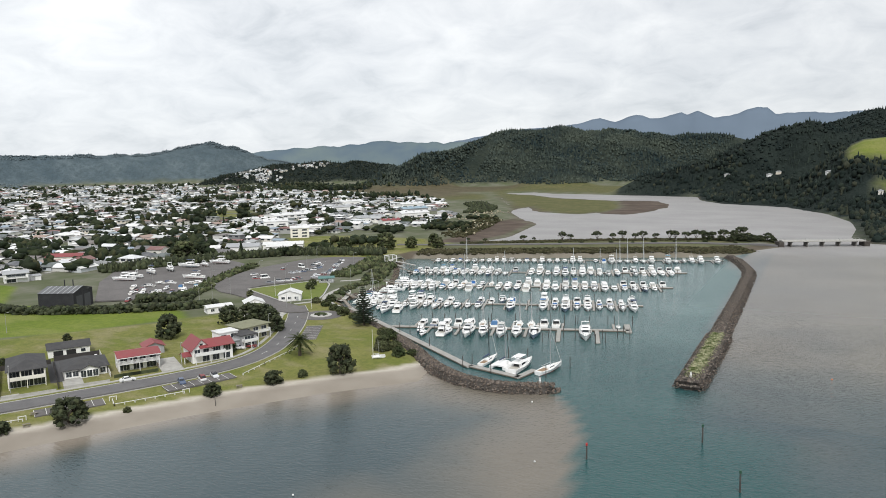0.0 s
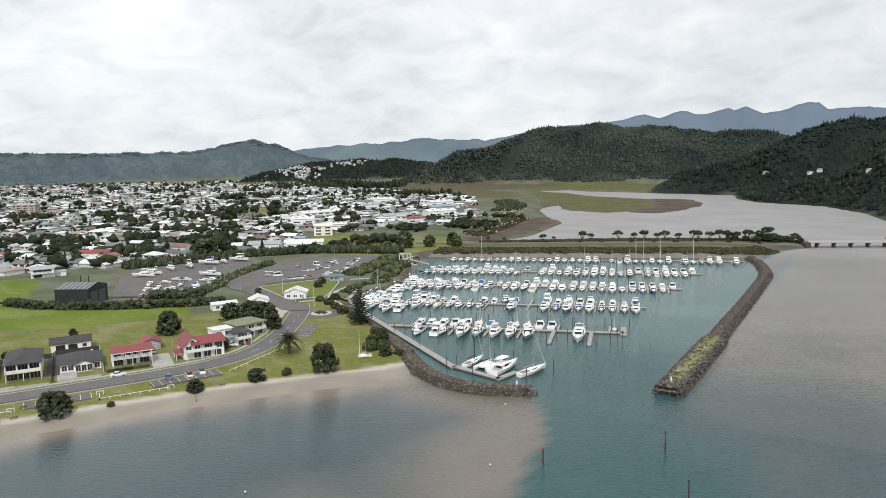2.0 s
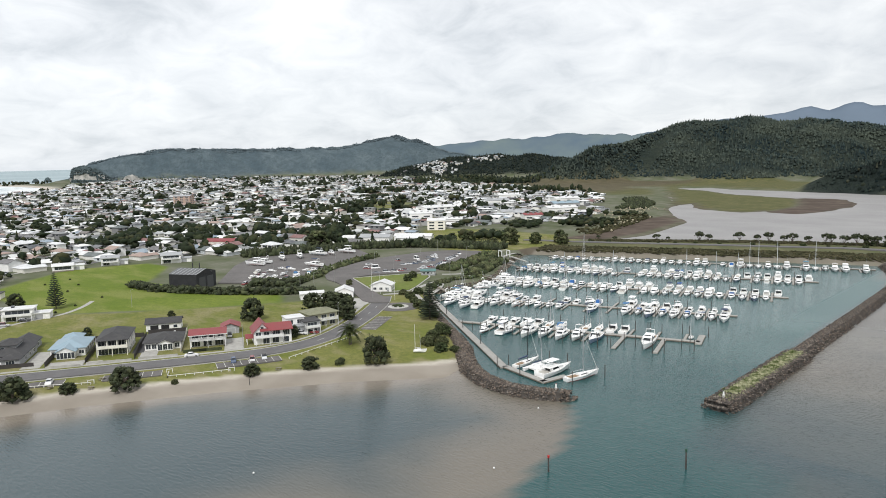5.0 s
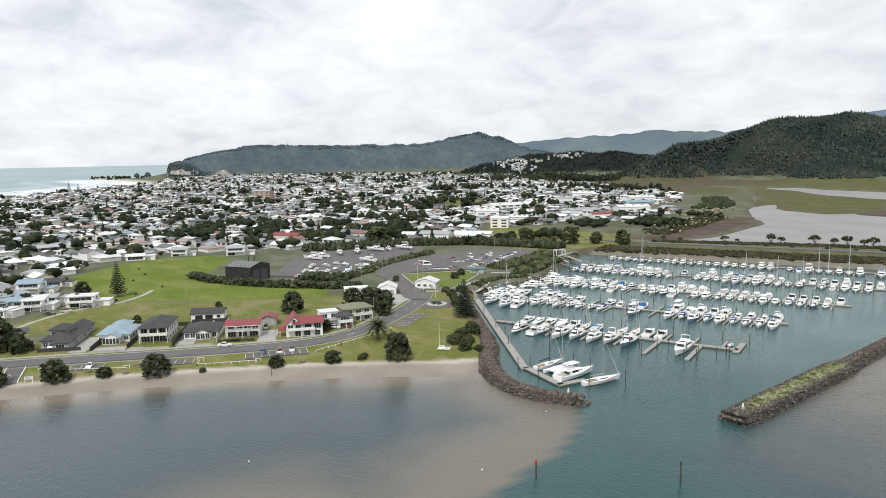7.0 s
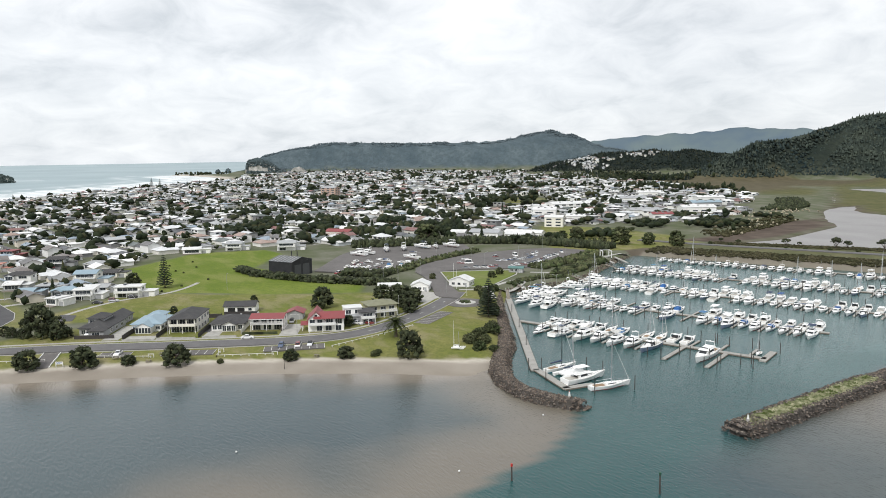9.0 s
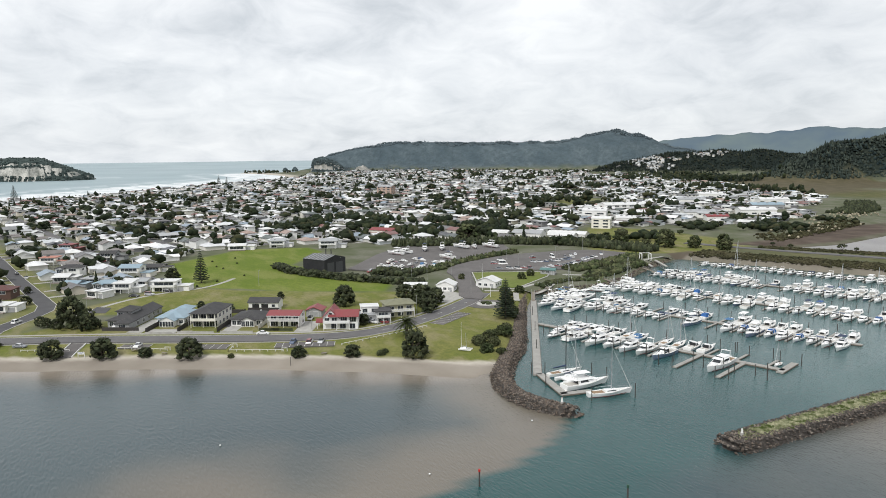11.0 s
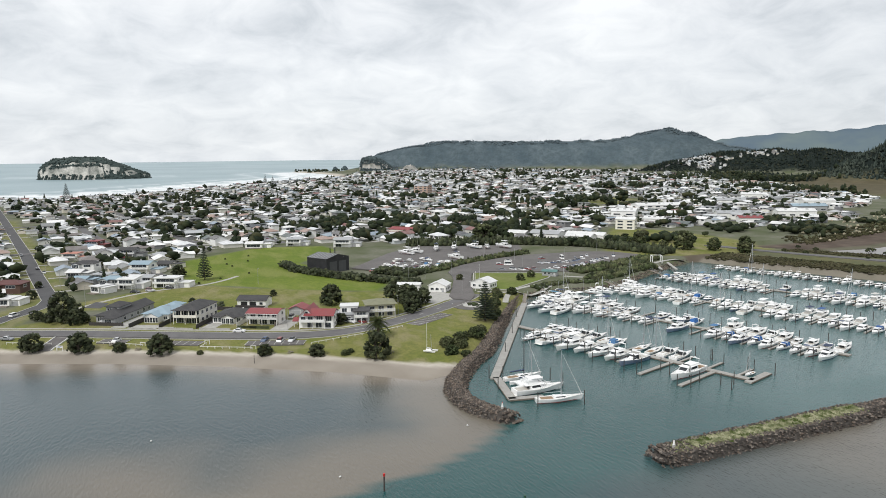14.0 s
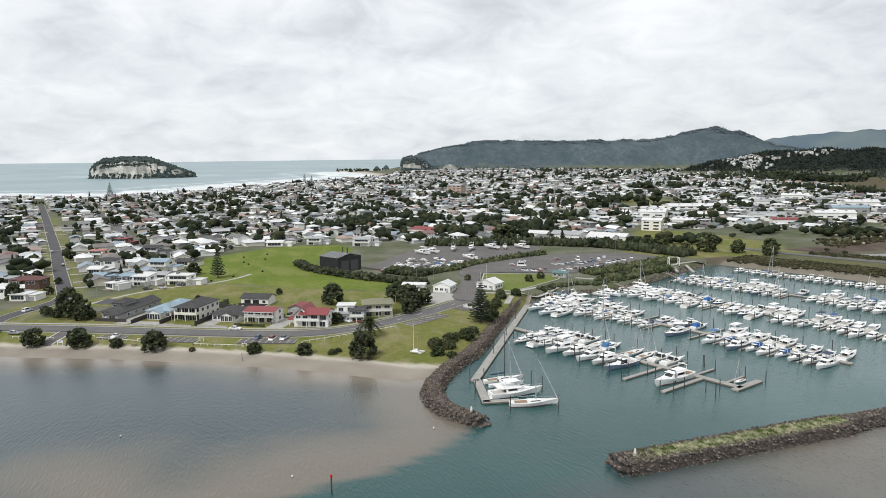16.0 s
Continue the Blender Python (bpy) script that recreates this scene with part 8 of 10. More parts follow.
for x, y, r in FOOT:
    ok &= np.hypot(xy[:, 0] - x, xy[:, 1] - y) > r * 0.8 + 6
ok &= line_distance(xy[:, 0], xy[:, 1], SIDE_STREET)[0] > 14
ok &= hills(xy[:, 0], xy[:, 1]) < 3
hz = ground_height(xy[:, 0], xy[:, 1])
reach = np.hypot(xy[:, 0] + 150, xy[:, 1] - 150)
order = [int(i) for i in np.argsort(reach) if ok[i]]
GRID_TURN = math.degrees(math.atan2(GA.y, GA.x))
yards = []
town_stuff = Geo()
count = 0
TOWN_SPOTS = []
for i in order:
    x, y, row = lots[i]
    if rng.random() < 0.06:
        continue
    yaw = GRID_TURN + (0 if row < 30 else 180) + rng.choice((0, 0, 0, 90)) + rng.uniform(-4, 4)
    z = float(hz[i]) - 0.05
    TOWN_SPOTS.append((x, y, z))
    if count < 158:
        kind = rng.choice((0, 0, 1, 1, 2, 3, 3, 4, 5, 6))
        th = place(KITS[kind], pose(x, y, z, 0, 0, yaw))
        count += 1
        continue
    w, d = rng.uniform(8.5, 14.5), rng.uniform(6.5, 9.5)
    H = rng.choice((2.5, 2.6, 2.7, 2.8, 5.0))
    pitch = rng.choice((0.05, 0.12, 0.15, 0.18, 0.22))
    m = pose(x, y, z, 0, 0, yaw)
    g = Geo()
    g.box(-w / 2, w / 2, -d / 2, d / 2, 0, H, wall_mat)
    p = [m @ Vector(q) for q in g.v]
    town_stuff.add(p, g.f, wall_mat)
    g = Geo()
    (hip_roof if rng.random() < 0.45 else gable_roof)(g, -w / 2, w / 2, -d / 2, d / 2, H, d * pitch, 0.6, roof_mat)
    town_stuff.add([m @ Vector(q) for q in g.v], g.f, roof_mat)
    if rng.random() < 0.4:   # a lower wing across the front
        a, b = rng.choice(((-0.5, -0.05), (0.05, 0.5)))
        g = Geo()
        g.box(a * w, b * w, -d / 2 - 3.5, -d / 2, 0, 2.5, wall_mat)
        town_stuff.add([m @ Vector(q) for q in g.v], g.f, wall_mat)
        g = Geo()
        gable_roof(g, a * w, b * w, -d / 2 - 3.5, -d / 2 + d * 0.3, 2.5, 0.9, 0.4, roof_mat, "y")
        town_stuff.add([m @ Vector(q) for q in g.v], g.f, roof_mat)
    if reach[i] < 1000:
        g = Geo()
        for sy in (-1, 1):
            for u in (-0.25, 0.25):
                a, b = sorted((sy * d / 2, sy * (d / 2 + 0.06)))
                g.box(u * w - 0.12 * w, u * w + 0.12 * w, a, b, H - 1.8, H - 0.5, window_glass)
        town_stuff.add([m @ Vector(q) for q in g.v], g.f, window_glass)
    if rng.random() < 0.3:   # garage or sleepout on the same lot
        s = rng.choice((-1, 1))
        m2 = m @ pose(s * (w / 2 + 1.5), d * 0.5 + 3.5, 0)
        g = Geo()
        g.box(-3, 3, -3, 3, 0, 2.4, wall_mat)
        town_stuff.add([m2 @ Vector(q) for q in g.v], g.f, wall_mat)
        g = Geo()
        gable_roof(g, -3, 3, -3, 3, 2.4, 0.9, 0.3, roof_mat)
        town_stuff.add([m2 @ Vector(q) for q in g.v], g.f, roof_mat)
tagged(single("town_houses", town_stuff, "crowded single-storey houses of the town with pale and grey roofs", "houses"), kind="stuff")
# houses on the wooded spur behind the town
spur = Geo()
for k in range(110):
    t = rng.random()
    x, y = (-1335 + 85 * t + rng.uniform(-22, 22), 1414 - 12 * t + rng.uniform(-34, 26)) if k < 78 else (-1262 + 80 * t + rng.uniform(-10, 10), 1440 + 102 * t + rng.uniform(-10, 10))
    m = pose(x, y, ground_at(x, y) + 0.2, 0, 0, rng.uniform(0, 180))
    w, d = rng.uniform(4.5, 8), rng.uniform(4, 6.5)
    g = Geo()
    g.box(-w / 2, w / 2, -d / 2, d / 2, -2, 2.8, wall_mat)
    spur.add([m @ Vector(q) for q in g.v], g.f, wall_mat)
    g = Geo()
    hip_roof(g, -w / 2, w / 2, -d / 2, d / 2, 2.8, 1.7, 0.6, roof_mat)
    spur.add([m @ Vector(q) for q in g.v], g.f, roof_mat)
for x, y in ((-81, 1149), (-69, 1150), (-4, 941), (-140, 1157), (44, 880)):
    m = pose(x, y, ground_at(x, y) - 0.5, 0, 0, rng.uniform(0, 180))
    g = Geo()
    g.box(-3.6, 3.6, -2.4, 2.4, -2, 2.4, wall_mat)
    spur.add([m @ Vector(q) for q in g.v], g.f, wall_mat)
    g = Geo()
    hip_roof(g, -3.6, 3.6, -2.4, 2.4, 2.4, 1.2, 0.5, grey_roof)
    spur.add([m @ Vector(q) for q in g.v], g.f, grey_roof)
tagged(single("hillside_houses", spur, "pale houses scattered over the wooded hillsides", "houses"), kind="stuff")
# streets of the town
streets = Geo()
for k in range(-7, 30):
    line = [tuple(GO + GA * u + GB * (56 * k)) for u in range(-10, 2300, 24)]
    if k == 0:
        continue
    keep = inside_distance([p[0] for p in line], [p[1] for p in line], TOWN) > 2
    run = []
    for p, good in zip(line + [None], list(keep) + [False]):
        if good:
            run.append(p)
        else:
            if len(run) > 2:
                ribbon(streets, run, 3.8, -3.8, 0.14, asphalt)
            run = []
for i in range(0, 12):
    line = [tuple(GO + GA * (206 * i + 3) + GB * v) for v in range(-420, 1700, 24)]
    keep = inside_distance([p[0] for p in line], [p[1] for p in line], TOWN) > 2
    run = []
    for p, good in zip(line + [None], list(keep) + [False]):
        if good:
            run.append(p)
        else:
            if len(run) > 2:
                ribbon(streets, run, 3.8, -3.8, 0.17, asphalt)
            run = []
single("town_streets", streets, "grey asphalt street grid between the houses", "road", kind="structure")

# pale driveways and paths on the lots
drives = Geo()
for x, y, z in TOWN_SPOTS[:900]:
    if rng.random() < 0.6:
        m = pose(x, y, z + 0.12, 0, 0, GRID_TURN)
        u, w = rng.uniform(-6, 6), rng.uniform(1.3, 2.2)
        v0 = rng.choice((-1, 1))
        drives.add([m @ Vector(p) for p in ((u - w, v0 * 4, 0), (u + w, v0 * 4, 0), (u + w, v0 * 13, 0), (u - w, v0 * 13, 0))], [(0, 1, 2, 3) if v0 > 0 else (3, 2, 1, 0)], concrete)
for k in range(22):
    for sg in (-1, 1):
        p = GO + GA * (24 + 14.6 * k + (5 if sg > 0 else 0)) + GB * (sg * 9.0)
        if inside_distance(p.x, p.y, TOWN) < -8 or rng.random() < 0.5:
            continue
        m = pose(p.x, p.y, ground_at(p.x, p.y) + 0.14, 0, 0, GRID_TURN)
        drives.add([m @ Vector(q) for q in ((-1.5, -5, 0), (1.5, -5, 0), (1.5, 5, 0), (-1.5, 5, 0))], [(0, 1, 2, 3)], concrete)
tagged(single("driveways", drives, "pale concrete driveways of the town houses", "driveways"), kind="stuff")
# ---------------------------------------------------------------- trees and shrubs
def crown(g, radius, height, rng, material, clumps=135, leaves=1450, base=0.0):
    """An uneven crown of many small clumps and loose leaf sprays with gaps between them."""
    cx = [(rng.uniform(-0.35, 0.35) * radius, rng.uniform(-0.35, 0.35) * radius) for _ in range(4)]
    spots = []
    for k in range(clumps):
        a, u = rng.rand() * 6.283, rng.uniform(-0.72, 1.0)
        s = math.sqrt(max(0.0, 1 - max(u, 0) ** 2)) * rng.uniform(0.65, 1.0)
        ox, oy = cx[k % 4]
        x, y = radius * 0.8 * s * math.cos(a) + ox * 0.5, radius * 0.8 * s * math.sin(a) + oy * 0.5
        z = base + height * (0.42 + 0.46 * u)
        r = radius * (0.08 + 0.15 * rng.rand() ** 1.4)
        spots.append((x, y, z, r))
        g.blob((x, y, z), (r, r, r * 0.75), material, rng, 0, 0.32)
    for k in range(leaves):
        x, y, z, r = spots[int(rng.rand() * len(spots))]
        d = rng.normal(size=3)
        d /= np.linalg.norm(d)
        p = Vector((x, y, z)) + Vector(d) * r * rng.uniform(0.95, 1.3)
        t = Vector(rng.normal(size=3)).normalized() * rng.uniform(0.16, 0.36)
        b = Vector(d).cross(t).normalized() * 0.15
        g.add([p - t, p + b, p + t, p - b], [(0, 1, 2, 3)], material)


def broadleaf(name, radius, height, seed, material, label, category="tree", group="", bole=0.0):
    rng = np.random.RandomState(seed)
    th = thing(name, None, label, category, group)
    g = Geo()
    top = Vector((0, 0, height * (0.55 + 0.5 * bole)))
    g.tube((0, 0, -0.3), top, 0.06 * radius + 0.1, 0.07, 8, bark)
    for k in range(6):
        a = k * 1.05 + rng.rand()
        g.tube((0, 0, height * (0.14 + 0.05 * k)), (radius * 0.6 * math.cos(a), radius * 0.6 * math.sin(a), height * (0.45 + 0.05 * k + 0.6 * bole)), 0.035 * radius + 0.03, 0.03, 6, bark)
    part("trunk", g, th)
    g = Geo()
    if bole:
        crown(g, radius, height * 0.55, rng, material, 60, 420, height * 0.72)
    else:
        crown(g, radius, height, rng, material)
    part("crown", g, th)
    return th


def norfolk_pine(height, seed, label):
    rng = np.random.RandomState(seed)
    th = thing("norfolk_pine", None, label, "tree", "norfolk pines")
    g = Geo()
    g.tube((0, 0, -0.3), (0, 0, height), 0.28, 0.04, 8, bark)
    part("trunk", g, th)
    g = Geo()
    tiers = int(height / 0.95)
    for k in range(tiers):
        z = height * (0.10 + 0.88 * k / tiers)
        reach = height * 0.27 * (1 - (z / height) ** 1.15) + 0.25
        for j in range(7):
            a = j * 0.9 + k * 0.55 + rng.uniform(-0.2, 0.2)
            d, s = Vector((math.cos(a), math.sin(a), 0)), Vector((-math.sin(a), math.cos(a), 0))
            r = reach * rng.uniform(0.8, 1.08)
            q = [Vector((0, 0, z)) + d * (r * t) + Vector((0, 0, -0.10 * r * t + 0.22 * r * t * t)) for t in (0.08, 0.45, 0.8, 1.0)]
            w = [0.10, 0.30 + 0.05 * r, 0.26 + 0.04 * r, 0.05]
            rows = [[c - s * e, c + Vector((0, 0, 0.16)), c + s * e, c - Vector((0, 0, 0.2))] for c, e in zip(q, w)]
            g.loft(rows, leaf_pine)
            for t in (0.3, 0.5, 0.7, 0.88):
                c = Vector((0, 0, z)) + d * (r * t) + Vector((0, 0, -0.10 * r * t + 0.22 * r * t * t))
                for sg in (-1, 1):
                    tip = c + s * sg * (0.45 + 0.12 * r) + d * 0.35 + Vector((0, 0, 0.1))
                    g.add([c, c + d * 0.25, tip], [(0, 1, 2), (2, 1, 0)], leaf_pine)
    part("foliage", g, th)
    return th


def palm(height, seed, label):
    rng = np.random.RandomState(seed)
    th = thing("phoenix_palm", None, label, "palm tree")
    g = Geo()
    g.tube((0, 0, -0.3), (0, 0, height * 0.55), 0.5, 0.42, 10, bark)
    part("trunk", g, th)
    for k in range(44):
        a, e = k * 2.4, 1.25 - 1.75 * (k / 44)
        d, s = Vector((math.cos(a), math.sin(a), 0)), Vector((-math.sin(a), math.cos(a), 0))
        L = 4.4 * rng.uniform(0.85, 1.1)
        g = Geo()
        pts = []
        for i in range(7):
            t = i / 6
            pts.append(Vector((0, 0, height * 0.56)) + d * (L * t * math.cos(e * (1 - 0.3 * t))) + Vector((0, 0, L * (t * math.sin(e) - 0.55 * t * t))))
        for i in range(6):
            for sg in (-1, 1):
                for u in (0.0, 0.5):
                    c = pts[i].lerp(pts[i + 1], u)
                    w = 0.95 * (1 - abs(2 * (i + u) / 6 - 0.8) * 0.55)
                    tip = c + s * sg * w + d * 0.28 - Vector((0, 0, 0.18))
                    g.add([c, c + (pts[i + 1] - pts[i]) * 0.42, tip], [(0, 1, 2), (2, 1, 0)], leaf_palm)
        part("frond", g, th)
    return th


BEACH_TREES = [broadleaf("pohutukawa_tree", 4.6, 7.2, s, leaf_dark, "dense dark-green rounded pohutukawa tree on the beach reserve", "tree", "beach trees") for s in (3, 4, 5)]
SMALL_TREES = [broadleaf("young_pohutukawa", 2.8, 4.6, s, leaf_dark, "young rounded pohutukawa tree on the grass", "tree", "beach trees") for s in (13, 14)]
BUSHES = [broadleaf("shrub", 2.0, 2.2, s, leaf_mid, "low green coastal shrub on the grass", "shrub", "shore shrubs") for s in (23, 24, 25)]
TALL = [broadleaf("garden_tree", 5.2, 9.5, s, leaf_dark, "tall dark spreading tree beside the houses", "tree", "street trees") for s in (33, 34, 35)]
GREEN = [broadleaf("park_tree", 6.0, 10.5, s, leaf_mid, "broad green tree in the park", "tree", "park trees") for s in (43, 44)]


def stand(proto, x, y, k=1.0, tall=1.0, turn=0.0):
    ob = place(proto, pose(x, y, ground_at(x, y) - 0.05, 0, 0, turn))
    ob.scale = (k, k, k * tall)
    return ob


for i, (x, y, k, tall) in enumerate(((-199, 70.5, 1.02, 0.95), (-192, 85.5, 1.02, 1.0), (-177.5, 111.5, 1.05, 1.0), (-137.5, 176.5, 1.12, 1.25))):
    stand(BEACH_TREES[i % 3], x, y, k, tall, i * 80)
for i, (x, y, k) in enumerate(((-186, 98.5, 1.0), (-159.5, 144, 1.1), (-150, 160, 1.2), (-224, 52, 1.0))):
    stand(SMALL_TREES[i % 2], x, y, k * 0.9, 0.85, i * 70)
for i, (x, y, k) in enumerate(((-170.5, 124, 0.6), (-146, 168.5, 0.8), (-139, 203, 1.5), (-131, 201, 1.3), (-145, 217, 1.6), (-136, 207, 1.3), (-143, 210, 1.4), (-128, 205, 1.0), (-151, 222, 1.2), (-148, 171, 0.6),
                               (-168, 236, 1.1), (-174, 240, 1.4), (-178, 241, 1.0), (-186, 245, 1.5), (-190, 249, 1.2), (-196, 252, 1.2), (-205, 258, 1.3), (-214, 262, 1.2), (-210, 268, 1.4))):
    stand(BUSHES[i % 3], x, y, k, 1.0, i * 50)
for i, (x, y, k) in enumerate(((-238.5, 77, 1.15), (-236, 83, 0.7), (-230, 82, 0.6), (-233, 86, 0.45), (-248.8, 66.4, 0.45), (-244.6, 69.0, 0.45), (-240.4, 72.0, 0.45), (-262, 74, 0.4), (-311, 30, 0.9), (-318, 33, 0.7), (-300, 60, 0.5), (-338, 44, 0.7), (-352, 47, 0.6), (-333, 60, 0.4), (-223, 184, 1.05), (-212, 216, 1.0), (-204, 214, 1.05), (-198, 213, 0.9), (-219, 212, 0.9), (-208, 222, 0.8), (-192, 210, 0.7),
                               (-186, 178, 0.5), (-256, 165, 0.35), (-250, 128, 0.4), (-243, 133, 0.35), (-318, 100, 0.8), (-292, 47, 0.9), (-300, 38, 0.7), (-335, 128, 0.8))):
    stand(TALL[i % 3], x, y, k, 1.25 if i < 3 else 1.0, i * 65)
for i, (x, y, k) in enumerate(((-318, 430, 1.1), (-294, 448, 1.3), (-342, 436, 0.7), (-300, 436, 0.6), (-392, 345, 1.5), (-398, 352, 1.3), (-280, 462, 0.9), (-262, 470, 0.8), (-270, 478, 1.0), (-255, 262, 0.35), (-240, 290, 0.4), (-246, 300, 0.4))):
    stand(GREEN[i % 2], x, y, k, 1.0, i * 65)
np1 = norfolk_pine(18, 3, "tall tiered norfolk pine standing on the field")
np1.matrix_world = pose(-319, 140, 2.9)
np2 = norfolk_pine(17, 5, "dark norfolk pine beside the breakwater root")
np2.matrix_world = pose(-166, 231.5, 2.6, 0, 0, 20)
np2.scale = (1.25, 1.25, 1.0)
pl = palm(8.5, 3, "thick phoenix palm with a round head of arching fronds")
pl.matrix_world = pose(-160.5, 185, 2.8)
pl.scale = (1.2, 1.2, 1.15)
for i, (x, y, k) in enumerate(((-1118, 22, 1.35), (-1098, -128, 0.9), (-1500, 380, 1.1), (-1480, 392, 0.9))):
    ob = copy_thing(np1, pose(x, y, ground_at(x, y), 0, 0, i * 33))
    ob.scale = (k, k, k)


def hedge(name, line, width, height, seed, material, label, per=2.4, shape=0, size=1.0):
    rng = np.random.RandomState(seed)
    g = Geo()
    pts = resample(line, 1.0)
    P, N = sides(pts)
    for i in range(len(pts)):
        for k in range(int(width * per / 2 / max(1.0, height / 3.4) / size)):
            c = P[i] + N[i] * rng.uniform(-width / 2, width / 2) + rng.uniform(-0.6, 0.6, 2)
            r = (0.5 + 1.4 * rng.rand() ** 2) * min(1.25, max(1.0, height / 2.8)) * size
            h = height * (0.3 + 0.85 * rng.rand() ** 1.5)
            z = ground_at(c[0], c[1])
            if size < 1:
                g.blob((c[0], c[1], z + h * 0.85 - r * 0.4), (r, r, r * 0.85), material, rng, shape, 0.4)
                continue
            g.blob((c[0], c[1], z + h * 0.45), (r, r, h * 0.62), material, rng, shape, 0.35)
    return tagged(single(name, g, label, "hedge", smooth=True), kind="stuff")


hedge("field_hedge", [(-350, 189), (-326, 191), (-304, 200.5), (-284, 212), (-266, 225), (-254, 238)], 6, 3.3, 1, leaf_dark, "dense dark hedge along the sports field", 4.0, 0, 0.72)
hedge("yard_shrubs", [(-300, 232), (-290, 240), (-280, 248)], 12, 3.2, 13, leaf_dark, "dense dark shrubs at the corner of the boat yard", 3.0, 0, 0.8)
hedge("yard_hedge", [(-283, 246), (-294, 268), (-310, 292), (-326, 330), (-330, 346)], 6, 2.6, 2, leaf_mid, "shrub belt between the boat yard and the car park")
hedge("back_belt", [(-404, 290), (-388, 330), (-374, 366), (-345, 400), (-318, 412), (-282, 424)], 13, 5.0, 3, leaf_dark, "tall green shelter belt behind the yards")
hedge("shore_shrubs", [(-250, 330), (-262, 376), (-272, 402)], 12, 2.6, 4, leaf_mid, "coastal shrubs between car park and basin")
hedge("shore_shrubs", [(-226, 326), (-236, 350), (-252, 384)], 11, 2.4, 5, leaf_mid, "coastal shrubs above the revetment")
hedge("shore_shrubs", [(-218, 286), (-224, 306), (-219, 322)], 5, 1.6, 6, leaf_mid, "low coastal shrubs above the revetment")
hedge("causeway_scrub", [(-262, 512), (-160, 556), (-70, 590), (-40, 594)], 22, 1.0, 7, leaf_olive, "low scrub along the causeway", 1.6, 2)
hedge("house_hedges", [(-246, 140), (-228, 132), (-222, 124)], 1.6, 1.8, 9, leaf_dark, "clipped dark garden hedge", 3)
hedge("estuary_scrub", [(-290, 548), (-300, 600), (-312, 660), (-325, 705)], 24, 2.0, 10, leaf_olive, "rough scrub on the estuary edge", 0.35)
hedge("estuary_scrub", [(-372, 770), (-395, 840), (-440, 905)], 30, 4.2, 11, leaf_dark, "dark trees along the upper estuary edge", 0.8)
hedge("bank_scrub", [(-264, 446.5), (-167, 484.5), (-72, 520.5), (-54, 545)], 26, 0.9, 8, leaf_olive, "dark olive scrub along the basin bank", 1.8, 2)
# wind-shaped trees along the causeway
WINDY = [broadleaf("umbrella_tree", 4.4, 5.6, s, leaf_dark, "wind-shaped umbrella-crowned tree on the causeway", "tree", "causeway trees", bole=0.5) for s in (53, 54, 55)]
rngc = np.random.RandomState(6)
for i, (t, k) in enumerate(((0.02, 0.5), (0.09, 0.6), (0.20, 0.8), (0.23, 0.5), (0.32, 1.0), (0.335, 0.7), (0.42, 1.0), (0.47, 0.7), (0.50, 1.1), (0.535, 0.8), (0.56, 0.9), (0.60, 0.7), (0.64, 1.1), (0.66, 0.9), (0.69, 0.8), (0.72, 1.1), (0.74, 0.9), (0.77, 1.0), (0.80, 1.1), (0.83, 0.9), (0.85, 1.1), (0.87, 0.8))):
    x, y = -262 + 236 * t, 500 + 92 * t + rngc.uniform(0, 12)
    stand(WINDY[i % 3], x, y, k * rngc.uniform(0.75, 1.0), rngc.uniform(1.1, 1.35), i * 40)
for i in range(13):
    stand(TALL[i % 3], -84 + 3.7 * i + rngc.uniform(-2, 2), 568 + 1.2 * i + rngc.uniform(-2, 9), rngc.uniform(0.55, 0.95), rngc.uniform(0.65, 0.9), i * 40)
for i in range(14):
    stand(BUSHES[i % 3], -250 + 14 * i + rngc.uniform(-6, 6), 498 + 5.2 * i + rngc.uniform(-4, 4), rngc.uniform(0.6, 1.2), 1.0, i * 40)

# garden trees all over the town
rngt = np.random.RandomState(91)
g = Geo()
for x, y, z in TOWN_SPOTS:
    d = math.hypot(x + 100, y - 150)
    n = 4 if d < 500 else 3 if d < 1000 else 2
    for k in range(n):
        if rngt.rand() < 0.40:
            px, py = x + rngt.uniform(-11, 11), y + rngt.uniform(-14, 14)
            if line_distance(px, py, SIDE_STREET)[0] < 6:
                continue
            r, h = rngt.uniform(1.6, 3.8), rngt.uniform(2.8, 6.5)
            if rngt.rand() < 0.22:
                r, h = r * 2.0, h * 1.6
            m = 5 if d < 600 else 3
            for j in range(m):
                g.blob((px + rngt.uniform(-0.5, 0.5) * r, py + rngt.uniform(-0.5, 0.5) * r, z + h * rngt.uniform(0.35, 0.75)), (r * 0.66, r * 0.66, h * 0.30), leaf_town, rngt, 0 if d < 900 else 2, 0.4)
